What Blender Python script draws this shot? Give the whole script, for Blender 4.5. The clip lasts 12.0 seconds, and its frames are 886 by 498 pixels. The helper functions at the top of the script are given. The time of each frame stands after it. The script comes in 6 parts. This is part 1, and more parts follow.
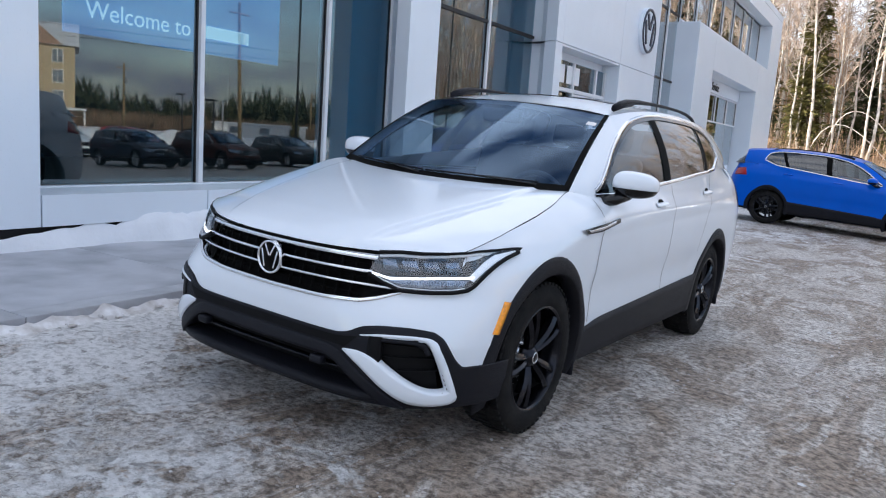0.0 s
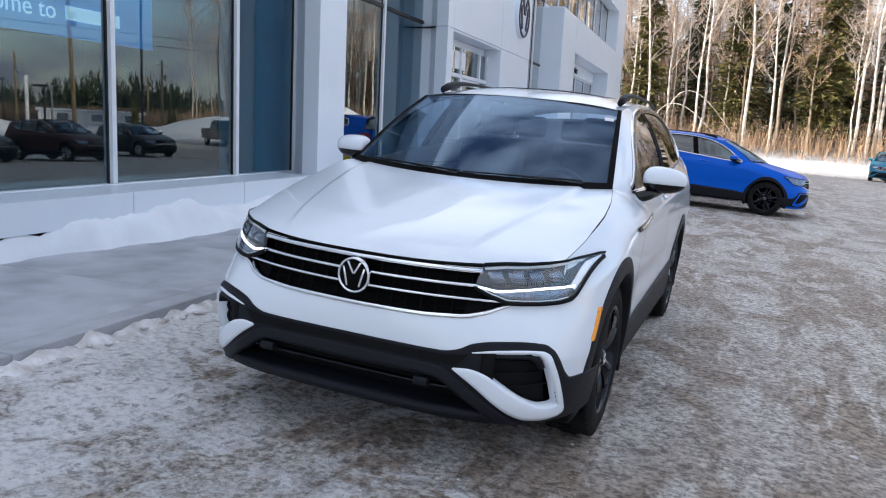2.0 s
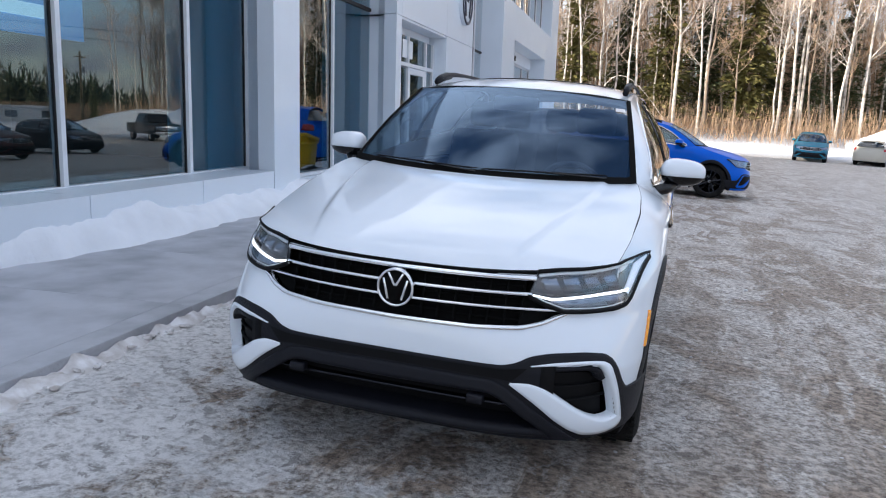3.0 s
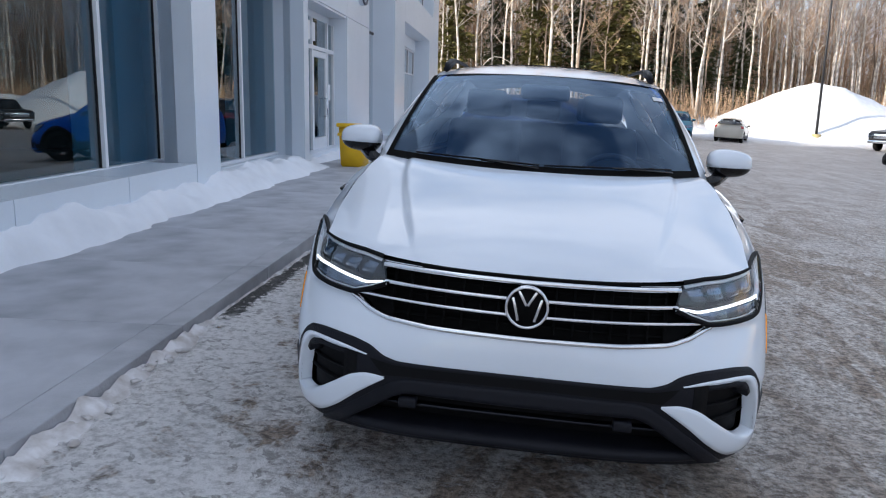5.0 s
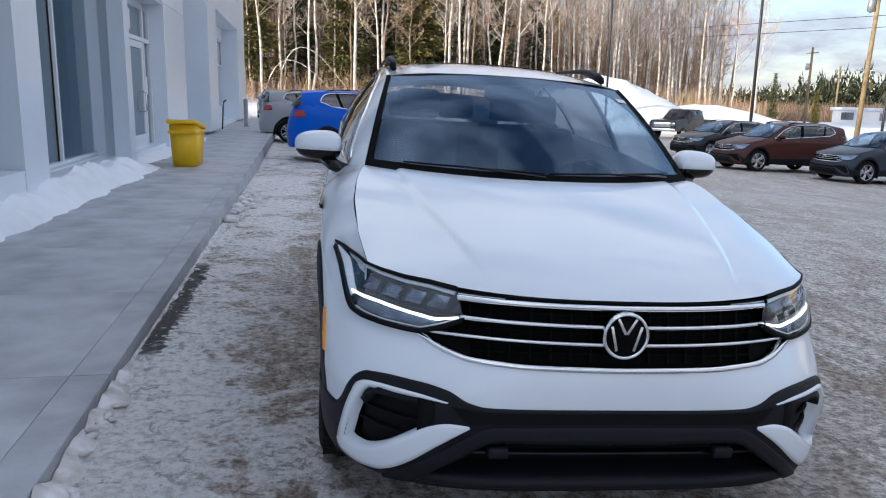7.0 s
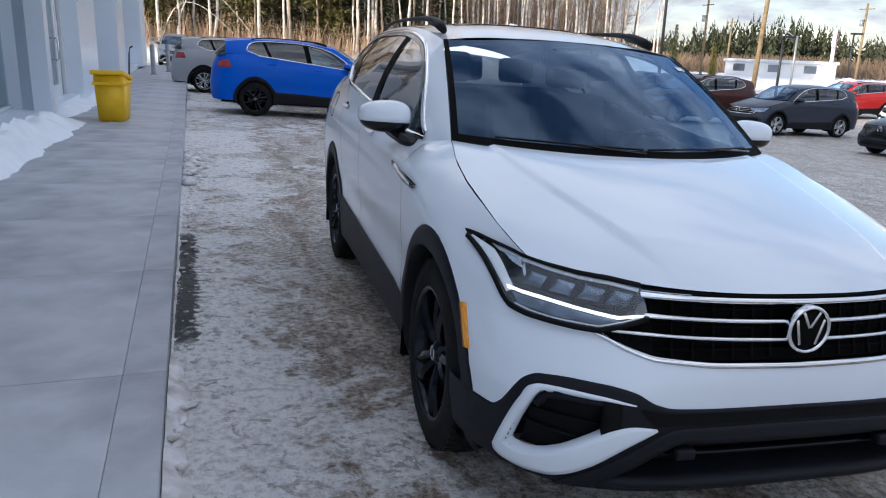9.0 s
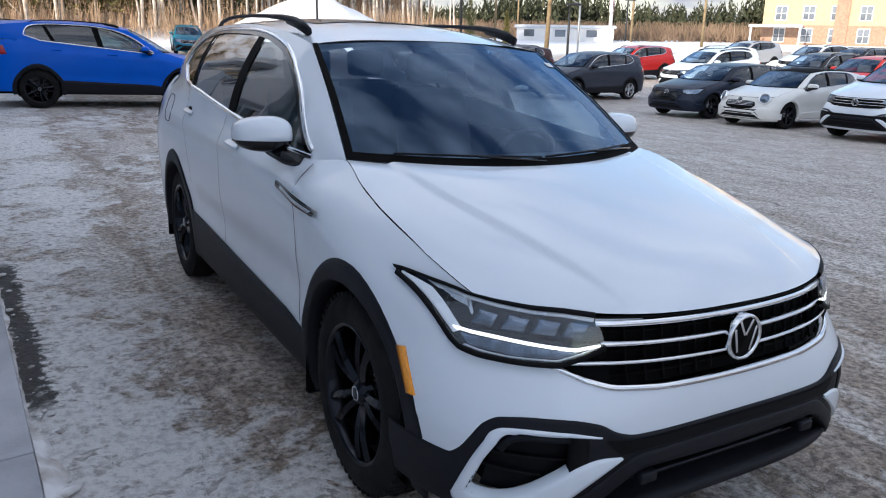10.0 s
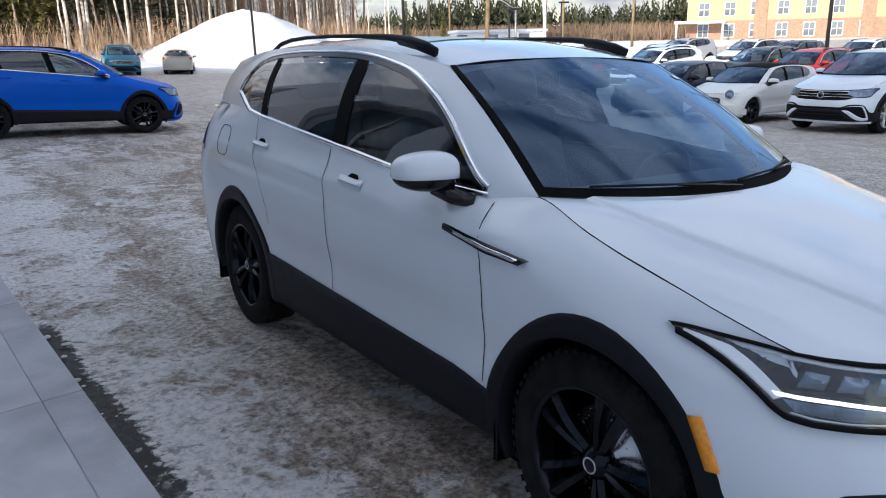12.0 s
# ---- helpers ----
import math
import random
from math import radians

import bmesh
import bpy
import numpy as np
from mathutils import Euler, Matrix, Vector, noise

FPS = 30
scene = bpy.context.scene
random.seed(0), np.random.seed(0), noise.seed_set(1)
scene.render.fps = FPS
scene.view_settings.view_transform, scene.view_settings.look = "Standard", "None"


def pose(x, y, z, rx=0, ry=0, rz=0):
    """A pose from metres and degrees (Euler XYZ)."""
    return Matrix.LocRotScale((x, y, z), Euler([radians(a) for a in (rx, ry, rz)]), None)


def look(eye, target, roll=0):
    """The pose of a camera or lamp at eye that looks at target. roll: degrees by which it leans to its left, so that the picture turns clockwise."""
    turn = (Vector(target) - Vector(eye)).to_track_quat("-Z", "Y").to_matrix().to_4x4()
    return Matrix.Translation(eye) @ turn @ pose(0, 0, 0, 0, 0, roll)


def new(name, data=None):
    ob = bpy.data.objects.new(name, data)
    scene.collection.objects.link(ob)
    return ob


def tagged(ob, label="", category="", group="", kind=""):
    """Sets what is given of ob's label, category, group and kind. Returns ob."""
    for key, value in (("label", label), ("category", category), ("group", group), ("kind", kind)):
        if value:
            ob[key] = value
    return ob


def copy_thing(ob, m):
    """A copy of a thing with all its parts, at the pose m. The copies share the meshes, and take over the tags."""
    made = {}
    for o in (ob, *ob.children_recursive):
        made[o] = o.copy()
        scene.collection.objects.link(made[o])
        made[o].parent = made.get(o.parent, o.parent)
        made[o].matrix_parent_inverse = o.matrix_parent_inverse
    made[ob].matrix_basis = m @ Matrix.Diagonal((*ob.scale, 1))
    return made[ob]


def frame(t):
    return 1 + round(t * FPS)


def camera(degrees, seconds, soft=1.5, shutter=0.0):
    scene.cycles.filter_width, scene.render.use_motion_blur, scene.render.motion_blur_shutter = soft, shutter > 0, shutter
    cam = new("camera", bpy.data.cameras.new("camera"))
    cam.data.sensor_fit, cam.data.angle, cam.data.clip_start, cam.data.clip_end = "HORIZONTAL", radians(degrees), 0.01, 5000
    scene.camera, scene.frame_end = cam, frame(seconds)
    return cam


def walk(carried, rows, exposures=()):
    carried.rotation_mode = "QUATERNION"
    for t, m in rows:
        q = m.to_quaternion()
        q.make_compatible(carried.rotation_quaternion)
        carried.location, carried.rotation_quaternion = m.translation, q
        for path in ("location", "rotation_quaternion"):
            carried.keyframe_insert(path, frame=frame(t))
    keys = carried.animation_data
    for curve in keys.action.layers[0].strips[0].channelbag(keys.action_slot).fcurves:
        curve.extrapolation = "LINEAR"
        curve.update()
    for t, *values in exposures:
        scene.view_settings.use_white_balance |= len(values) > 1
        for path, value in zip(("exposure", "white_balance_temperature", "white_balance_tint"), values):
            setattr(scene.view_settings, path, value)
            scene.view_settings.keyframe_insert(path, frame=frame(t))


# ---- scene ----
cam = camera(61.0, 12.0, soft=1.1)
LOT = pose(0, 0, 0, -1.03, 2.35, 0)  # the lot rises gently towards the showroom
PATH = [
    (0, (2.295, -3.049, 1.342), (1.212, -1.396, 1.028), 6.5),
    (0.5, (2.101, -3.133, 1.323), (1.038, -1.469, 1.003), 5.7),
    (1, (1.883, -3.204, 1.357), (0.858, -1.519, 1.024), 4.5),
    (1.5, (1.616, -3.31, 1.333), (0.745, -1.539, 1.012), 5.1),
    (2, (1.372, -3.394, 1.335), (0.642, -1.56, 1.015), 5.5),
    (2.5, (1.106, -3.376, 1.324), (0.441, -1.519, 0.993), 4.1),
    (3, (0.906, -3.334, 1.336), (0.343, -1.445, 1.0), 4.4),
    (3.2, (0.814, -3.34, 1.326), (0.325, -1.43, 0.992), 4.8),
    (4.8, (0.059, -3.216, 1.327), (-0.212, -1.267, 0.969), 3.6),
    (5, (-0.003, -3.189, 1.33), (-0.235, -1.235, 0.97), 3.8),
    (5.5, (-0.255, -3.149, 1.334), (-0.226, -1.18, 0.988), 5.0),
    (6, (-0.459, -3.14, 1.343), (-0.329, -1.174, 1.004), 5.1),
    (6.5, (-0.657, -3.008, 1.328), (-0.455, -1.048, 0.981), 3.5),
    (7, (-0.847, -2.876, 1.34), (-0.565, -0.928, 0.989), 3.4),
    (7.5, (-1.012, -2.793, 1.347), (-0.627, -0.865, 0.98), 3.4),
    (7.7, (-1.051, -2.718, 1.339), (-0.656, -0.805, 0.911), 2.3),
    (9.3, (-1.688, -2.436, 1.392), (-1.045, -0.599, 0.932), 5.6),
    (9.5, (-1.741, -2.342, 1.389), (-0.964, -0.555, 0.94), 5.9),
    (10, (-1.831, -2.195, 1.52), (-0.85, -0.53, 1.006), 2.3),
    (10.5, (-1.922, -2.102, 1.544), (-0.942, -0.438, 1.024), 1.5),
    (11, (-2.169, -1.886, 1.546), (-1.143, -0.245, 1.045), 2.1),
    (11.5, (-2.294, -1.674, 1.524), (-1.174, -0.091, 1.034), 2.5),
    (12, (-2.4, -1.411, 1.551), (-1.283, 0.173, 1.058), -0.1),
]
walk(cam, [(t, LOT @ look(eye, target, roll)) for t, eye, target, roll in PATH], [(0, 1.08, 6060, 10), (3, 1.02, 6040, 10), (5, 0.74, 5960, 10), (9.5, 0.77, 5980, 10), (12, 0.64, 5940, 10)])

# ---- sky and sun ----
world = bpy.data.worlds.new("winter_sky")
scene.world = world
world.use_nodes = True
wn = world.node_tree.nodes
wl = world.node_tree.links
sky = wn.new("ShaderNodeTexSky")
sky.sky_type, sky.sun_disc = "NISHITA", False
SUN_ELEV, SUN_FROM = 18.0, (-1.0, -0.40)  # low winter sun from behind the showroom
sky.sun_elevation = radians(SUN_ELEV)
sky.sun_rotation = math.atan2(SUN_FROM[0], SUN_FROM[1])
sky.air_density, sky.dust_density, sky.ozone_density = 1.0, 0.2, 1.2
# broken cloud, so that paint and glass have something to mirror
tc = wn.new("ShaderNodeTexCoord")
cmap = wn.new("ShaderNodeMapping")
cmap.inputs["Scale"].default_value = (1.0, 1.0, 3.2)
cloud = wn.new("ShaderNodeTexNoise")
cloud.inputs["Scale"].default_value, cloud.inputs["Detail"].default_value, cloud.inputs["Roughness"].default_value = 2.3, 7.0, 0.58
ramp = wn.new("ShaderNodeValToRGB")
ramp.color_ramp.elements[0].position, ramp.color_ramp.elements[1].position = 0.38, 0.56
mixc = wn.new("ShaderNodeMix")
mixc.data_type = "RGBA"
dirs = wn.new("ShaderNodeSeparateXYZ")
wl.new(tc.outputs["Generated"], dirs.inputs[0])
away, low, both, tone = wn.new("ShaderNodeMapRange"), wn.new("ShaderNodeMapRange"), wn.new("ShaderNodeMath"), wn.new("ShaderNodeMix")
away.inputs[1].default_value, away.inputs[2].default_value = -.3, .5
low.inputs[1].default_value, low.inputs[2].default_value = .45, .08
both.operation, tone.data_type = "MULTIPLY", "RGBA"
tone.inputs[6].default_value, tone.inputs[7].default_value = (5.2, 5.3, 5.7, 1), (2.9, 2.9, 3.35, 1)  # cloud is greyer low down, away from the sun
wl.new(dirs.outputs[0], away.inputs[0])
wl.new(dirs.outputs[2], low.inputs[0])
wl.new(away.outputs[0], both.inputs[0])
wl.new(low.outputs[0], both.inputs[1])
wl.new(both.outputs[0], tone.inputs[0])
toward, glow = wn.new("ShaderNodeMapRange"), wn.new("ShaderNodeMix")  # and brightest on the sun's side
toward.inputs[1].default_value, toward.inputs[2].default_value = .15, -.5
glow.data_type = "RGBA"
glow.inputs[7].default_value = (8.2, 8.2, 8.4, 1)
wl.new(dirs.outputs[0], toward.inputs[0])
wl.new(toward.outputs[0], glow.inputs[0])
wl.new(tone.outputs[2], glow.inputs[6])
wl.new(glow.outputs[2], mixc.inputs[7])
wl.new(tc.outputs["Generated"], cmap.inputs[0])
wl.new(cmap.outputs[0], cloud.inputs["Vector"])
wl.new(cloud.outputs["Fac"], ramp.inputs[0])
wl.new(ramp.outputs[0], mixc.inputs[0])
wl.new(sky.outputs[0], mixc.inputs[6])
wl.new(mixc.outputs[2], wn["Background"].inputs[0])
wn["Background"].inputs[1].default_value = 0.12
sun = new("sun", bpy.data.lights.new("sun", "SUN"))
sun.data.energy, sun.data.angle, sun.data.color = 4.4, radians(0.6), (1.0, 0.86, 0.68)
sun.matrix_world = look((SUN_FROM[0] * 50, SUN_FROM[1] * 50, 53.9 * math.tan(radians(SUN_ELEV))), (0, 0, 0))

# ---- materials ----
def mat(name, col, rough=0.5, metal=0.0, vary=0.12, scale=6.0, bump=0.0, bump_scale=60.0, coat=0.0, spec=0.5, col2=None, detail=5.0, rvary=0.08):
    """A painted, plastic or mineral surface: base colour varied at two scales, fine relief."""
    m = bpy.data.materials.new(name)
    m.use_nodes = True
    n, l = m.node_tree.nodes, m.node_tree.links
    b = n["Principled BSDF"]
    b.inputs["Roughness"].default_value, b.inputs["Metallic"].default_value = rough, metal
    b.inputs["Coat Weight"].default_value, b.inputs["Specular IOR Level"].default_value = coat, spec
    b.inputs["Coat Roughness"].default_value = 0.03
    t = n.new("ShaderNodeTexCoord")
    a = n.new("ShaderNodeTexNoise")
    a.inputs["Scale"].default_value, a.inputs["Detail"].default_value = scale, detail
    l.new(t.outputs["Object"], a.inputs["Vector"])
    f = n.new("ShaderNodeTexNoise")
    f.inputs["Scale"].default_value, f.inputs["Detail"].default_value = bump_scale, 3.0
    l.new(t.outputs["Object"], f.inputs["Vector"])
    mx = n.new("ShaderNodeMix")
    mx.data_type = "RGBA"
    c2 = col2 or tuple(max(0.0, c * (1 - 2 * vary)) for c in col)
    mx.inputs[6].default_value, mx.inputs[7].default_value = (*col, 1), (*c2, 1)
    r = n.new("ShaderNodeMapRange")
    r.inputs[1].default_value, r.inputs[2].default_value = 0.35, 0.7
    l.new(a.outputs["Fac"], r.inputs[0])
    l.new(r.outputs[0], mx.inputs[0])
    l.new(mx.outputs[2], b.inputs["Base Color"])
    q = n.new("ShaderNodeMapRange")
    q.inputs[3].default_value, q.inputs[4].default_value = max(0.0, rough - rvary), min(1.0, rough + rvary)
    l.new(f.outputs["Fac"], q.inputs[0])
    l.new(q.outputs[0], b.inputs["Roughness"])
    if bump:
        bp = n.new("ShaderNodeBump")
        bp.inputs["Strength"].default_value, bp.inputs["Distance"].default_value = bump, 0.01
        l.new(f.outputs["Fac"], bp.inputs["Height"])
        l.new(bp.outputs[0], b.inputs["Normal"])
    return m


def car_paint(name, col, coat=0.5):
    m = mat(name, col, rough=0.35, vary=0.015, scale=3.0, coat=coat, rvary=0.03, spec=.12)
    return m


def glass_mat(name, tint, mirror, rough=0.0, gloss=(1, 1, 1)):
    """Clear pane: part mirror, part tinted see-through."""
    m = bpy.data.materials.new(name)
    m.use_nodes = True
    n, l = m.node_tree.nodes, m.node_tree.links
    n.remove(n["Principled BSDF"])
    tr, gl, mx, fr = n.new("ShaderNodeBsdfTransparent"), n.new("ShaderNodeBsdfGlossy"), n.new("ShaderNodeMixShader"), n.new("ShaderNodeLayerWeight")
    gl.inputs[0].default_value = (*gloss, 1)
    pw = n.new("ShaderNodeMath")
    pw.operation, pw.inputs[1].default_value = "POWER", 5.0
    tr.inputs[0].default_value = (*tint, 1)
    gl.inputs["Roughness"].default_value = rough
    ad = n.new("ShaderNodeMath")
    ad.operation, ad.use_clamp = "ADD", True
    ad.inputs[1].default_value = mirror + 0.04
    fr.inputs[0].default_value = 0.5
    l.new(fr.outputs["Facing"], pw.inputs[0])
    l.new(pw.outputs[0], ad.inputs[0])
    l.new(ad.outputs[0], mx.inputs[0])
    l.new(tr.outputs[0], mx.inputs[1])
    l.new(gl.outputs[0], mx.inputs[2])
    l.new(mx.outputs[0], n["Material Output"].inputs[0])
    return m


def lamp_mat(name, col, strength):
    m = bpy.data.materials.new(name)
    m.use_nodes = True
    b = m.node_tree.nodes["Principled BSDF"]
    b.inputs["Base Color"].default_value = (*col, 1)
    b.inputs["Emission Color"].default_value, b.inputs["Emission Strength"].default_value = (*col, 1), strength
    return m


WHITE = car_paint("white_car_paint", (0.745, 0.79, 0.85), 1.0)
BLUE = mat("blue_car_paint", (0.001, 0.105, 0.60), 0.3, vary=.03, scale=3, coat=.12, rvary=.03, spec=.15)
CLAD = mat("black_textured_plastic", (0.0065, 0.0070, 0.0115), 0.5, spec=0.22, vary=0.15, bump=0.25, bump_scale=400)
GLOSSBLACK = mat("gloss_black_trim", (0.003, 0.003, 0.004), 0.15, vary=0.1, coat=0.15, spec=.35)
INTAKE = mat("black_intake_plastic", (0.004, 0.004, 0.005), 0.6, spec=0.15, vary=0.2)
DARK = mat("unlit_black_plastic", (0.003, 0.003, 0.003), 0.8, spec=0.1, vary=0.2)
CHROME = mat("bright_chrome", (0.82, 0.83, 0.85), 0.08, metal=1.0, vary=0.03)
TYRE = mat("tyre_rubber", (0.006, 0.006, 0.007), 0.8, spec=0.15, vary=0.3, scale=14, bump=0.5, bump_scale=180, col2=(0.018, 0.017, 0.016))
RIMDARK = mat("dark_graphite_alloy", (0.020, 0.021, 0.027), 0.2, metal=0.8, vary=0.1)
RIMSILVER = mat("silver_alloy", (0.55, 0.56, 0.58), 0.25, metal=0.9, vary=0.08)
ORANGE = mat("amber_lens", (1.0, 0.36, 0.005), 0.15, vary=0.15, scale=80, coat=0.6)
REDLENS = mat("red_lens", (0.35, 0.01, 0.012), 0.12, vary=0.1, coat=0.6)
WSGLASS = glass_mat("windscreen_glass", (0.62, 0.74, 0.86), 0.075, gloss=(.52, .72, 1.0))
SIDEGLASS = glass_mat("side_glass", (0.50, 0.58, 0.60), 0.05)
PRIVACY = glass_mat("privacy_glass", (0.15, 0.15, 0.15), 0.06)
LENS = glass_mat("headlamp_lens", (0.93, 0.95, 0.97), 0.04)
INTERIOR = mat("black_cabin_plastic", (0.05, 0.05, 0.055), 0.6, vary=0.2, bump=0.2, bump_scale=300)
SEATCLOTH = mat("grey_seat_cloth", (0.075, 0.075, 0.08), 0.85, vary=0.2, bump=0.3, bump_scale=500)
HEADLINER = mat("pale_headliner", (0.45, 0.45, 0.44), 0.9, vary=0.1)
DRL = lamp_mat("daytime_lamp_strip", (1.0, 0.99, 0.97), 1.7)
DRLGUIDE = lamp_mat("daytime_lamp_guide", (0.9, 0.93, 0.97), 0.05)
REFLECTOR = mat("lamp_reflector", (0.24, 0.29, 0.37), 0.16, metal=0.85, vary=0.3, scale=30)
LAMPEDGE = mat("bright_lamp_bezel", (0.80, 0.82, 0.85), 0.25, metal=0.25, vary=0.06)
LAMPBED = mat("lamp_inner_bezel", (0.022, 0.025, 0.030), 0.2, metal=0.2, vary=0.3, scale=20)


# ---- mesh helpers ----
def part(name, bm, material, parent=None, label="", smooth=True, M=None):
    """Links a bmesh as one mesh object, under a thing or a part."""
    me = bpy.data.meshes.new(name)
    bm.to_mesh(me)
    bm.free()
    if smooth:
        me.shade_smooth()
    for mm in (material if isinstance(material, (list, tuple)) else [material]):
        me.materials.append(mm)
    ob = new(name, me)
    if parent:
        ob.parent = parent
    if M is not None:
        ob.matrix_local = M
    if label:
        ob["label"] = label
    return ob


def mesh_part(name, verts, faces, material, parent=None, label="", smooth=True):
    me = bpy.data.meshes.new(name)
    me.from_pydata(verts, [], faces)
    me.validate()
    if smooth:
        me.shade_smooth()
    me.materials.append(material)
    ob = new(name, me)
    if parent:
        ob.parent = parent
    if label:
        ob["label"] = label
    return ob


def add_box(bm, x0, x1, y0, y1, z0, z1, bevel=0.0, M=None):
    r = bmesh.ops.create_cube(bm, size=1)
    vs = r["verts"]
    for v in vs:
        v.co = Vector(((x0 + x1) / 2 + v.co.x * (x1 - x0), (y0 + y1) / 2 + v.co.y * (y1 - y0), (z0 + z1) / 2 + v.co.z * (z1 - z0)))
    if bevel:
        es = list({e for v in vs for e in v.link_edges})
        r2 = bmesh.ops.bevel(bm, geom=es, offset=bevel, segments=2, affect="EDGES", profile=0.5)
        vs = [v for v in r2["verts"]] or vs
    if M is not None:
        done = {v for f in bm.faces for v in f.verts} if bevel else set(vs)
        if bevel:
            seen = {f for v in vs for f in v.link_faces}
            stack, grp = list(seen), set(seen)
            while stack:
                f = stack.pop()
                for e in f.edges:
                    for g in e.link_faces:
                        if g not in grp:
                            grp.add(g)
                            stack.append(g)
            done = {v for f in grp for v in f.verts}
        for v in done:
            v.co = M @ v.co
    return vs


def boxbm(x0, x1, y0, y1, z0, z1, bevel=0.0):
    bm = bmesh.new()
    add_box(bm, x0, x1, y0, y1, z0, z1, bevel)
    return bm


def lathe(bm, profile, seg, axis="x", M=None, close=False):
    """Turns a list of (radius, along) round an axis."""
    rings = []
    for i in range(seg):
        a = 2 * math.pi * i / seg
        c, s = math.cos(a), math.sin(a)
        row = []
        for r, h in profile:
            p = Vector((h, r * c, r * s)) if axis == "x" else (Vector((r * c, r * s, h)) if axis == "z" else Vector((r * c, h, r * s)))
            row.append(bm.verts.new(M @ p if M is not None else p))
        rings.append(row)
    m = len(profile)
    for i in range(seg):
        A, Bq = rings[i], rings[(i + 1) % seg]
        for j in range(m - 1 + (1 if close else 0)):
            k = (j + 1) % m
            bm.faces.new((A[j], A[k], Bq[k], Bq[j]))
    return rings


def tube(bm, pts, rad, seg=8, taper=None):
    """A round bar along points; taper: the radius at each."""
    pts = [Vector(p) for p in pts]
    rows = []
    for i, p in enumerate(pts):
        d = (pts[min(i + 1, len(pts) - 1)] - pts[max(i - 1, 0)]).normalized()
        up = Vector((0, 0, 1)) if abs(d.z) < 0.95 else Vector((1, 0, 0))
        a = d.cross(up).normalized()
        b = a.cross(d)
        r = taper[i] if taper else rad
        rows.append([bm.verts.new(p + (a * math.cos(t) + b * math.sin(t)) * r) for t in [2 * math.pi * k / seg for k in range(seg)]])
    for i in range(len(rows) - 1):
        for k in range(seg):
            bm.faces.new((rows[i][k], rows[i][(k + 1) % seg], rows[i + 1][(k + 1) % seg], rows[i + 1][k]))
    bm.faces.new(rows[0][::-1])
    bm.faces.new(rows[-1])


def interp(x, pts):
    """Smooth curve through (x, y) pairs."""
    xs = [p[0] for p in pts]
    if x <= xs[0]:
        return pts[0][1]
    if x >= xs[-1]:
        return pts[-1][1]
    i = max(k for k in range(len(xs)) if xs[k] <= x)
    i = min(i, len(xs) - 2)
    h = xs[i + 1] - xs[i]
    t = (x - xs[i]) / h

    def slope(k):
        if k == 0 or k == len(xs) - 1:
            j = 0 if k == 0 else k - 1
            return (pts[j + 1][1] - pts[j][1]) / (xs[j + 1] - xs[j])
        a = (pts[k][1] - pts[k - 1][1]) / (xs[k] - xs[k - 1])
        b = (pts[k + 1][1] - pts[k][1]) / (xs[k + 1] - xs[k])
        return 0.0 if a * b <= 0 else 2 * a * b / (a + b)
    m0, m1 = slope(i) * h, slope(i + 1) * h
    return (2 * t**3 - 3 * t**2 + 1) * pts[i][1] + (t**3 - 2 * t**2 + t) * m0 + (-2 * t**3 + 3 * t**2) * pts[i + 1][1] + (t**3 - t**2) * m1


def lin(x, pts):
    if x <= pts[0][0]:
        return pts[0][1]
    for (a, b), (c, d) in zip(pts, pts[1:]):
        if x <= c:
            return b + (d - b) * (x - a) / (c - a)
    return pts[-1][1]


def along(path, n):
    """n points at even steps along a polyline of tuples."""
    P = [Vector(p) for p in path]
    L = [0.0]
    for a, b in zip(P, P[1:]):
        L.append(L[-1] + (b - a).length)
    out, k = [], 0
    for i in range(n):
        s = L[-1] * i / (n - 1)
        while k < len(L) - 2 and L[k + 1] < s:
            k += 1
        t = (s - L[k]) / max(1e-9, L[k + 1] - L[k])
        out.append(P[k].lerp(P[k + 1], t))
    return out


def inside(poly, x, y):
    c = False
    for (x0, y0), (x1, y1) in zip(poly, poly[1:] + poly[:1]):
        if (y0 > y) != (y1 > y) and x < (x1 - x0) * (y - y0) / (y1 - y0) + x0:
            c = not c
    return c


def lay_grid(rows, skip=None):
    """Vertices and quads of a grid of points; skip(centre) leaves a face out."""
    nc = len(rows[0])
    V = [tuple(p) for r in rows for p in r]
    Fc = []
    for i in range(len(rows) - 1):
        for j in range(nc - 1):
            q = (i * nc + j, i * nc + j + 1, (i + 1) * nc + j + 1, (i + 1) * nc + j)
            if skip:
                c = sum((Vector(V[k]) for k in q), Vector()) / 4
                if skip(c):
                    continue
            Fc.append(q)
    return V, Fc

# ---- ground ----
BLD = pose(0, 0, 0, 0, 0, 3.0)  # the showroom's front runs 3 degrees off the parked car
KERB_U, FRONT_U, GLASS_U, PAVE_Z = -1.81, -3.70, -4.35, 0.155


def soft_clamp(v, lo, hi, w=4.0):
    if v > hi:
        return hi + w * (1 - math.exp(-(v - hi) / w))
    if v < lo:
        return lo - w * (1 - math.exp(-(lo - v) / w))
    return v


def smooth(a, b, x):
    t = max(0.0, min(1.0, (x - a) / (b - a)))
    return t * t * (3 - 2 * t)


def lot_z(x, y):
    """Height of the lot: a plane that falls away from the kerb, level farther off, with a wooded bank behind."""
    z = -.041 * soft_clamp(x, -6, 15) - .018 * soft_clamp(y, -1.0, 11, 3.0)
    z += 1.5 * smooth(51, 60, y + .10 * max(0, x - 12)) * (1 - smooth(32, 44, x))
    return z


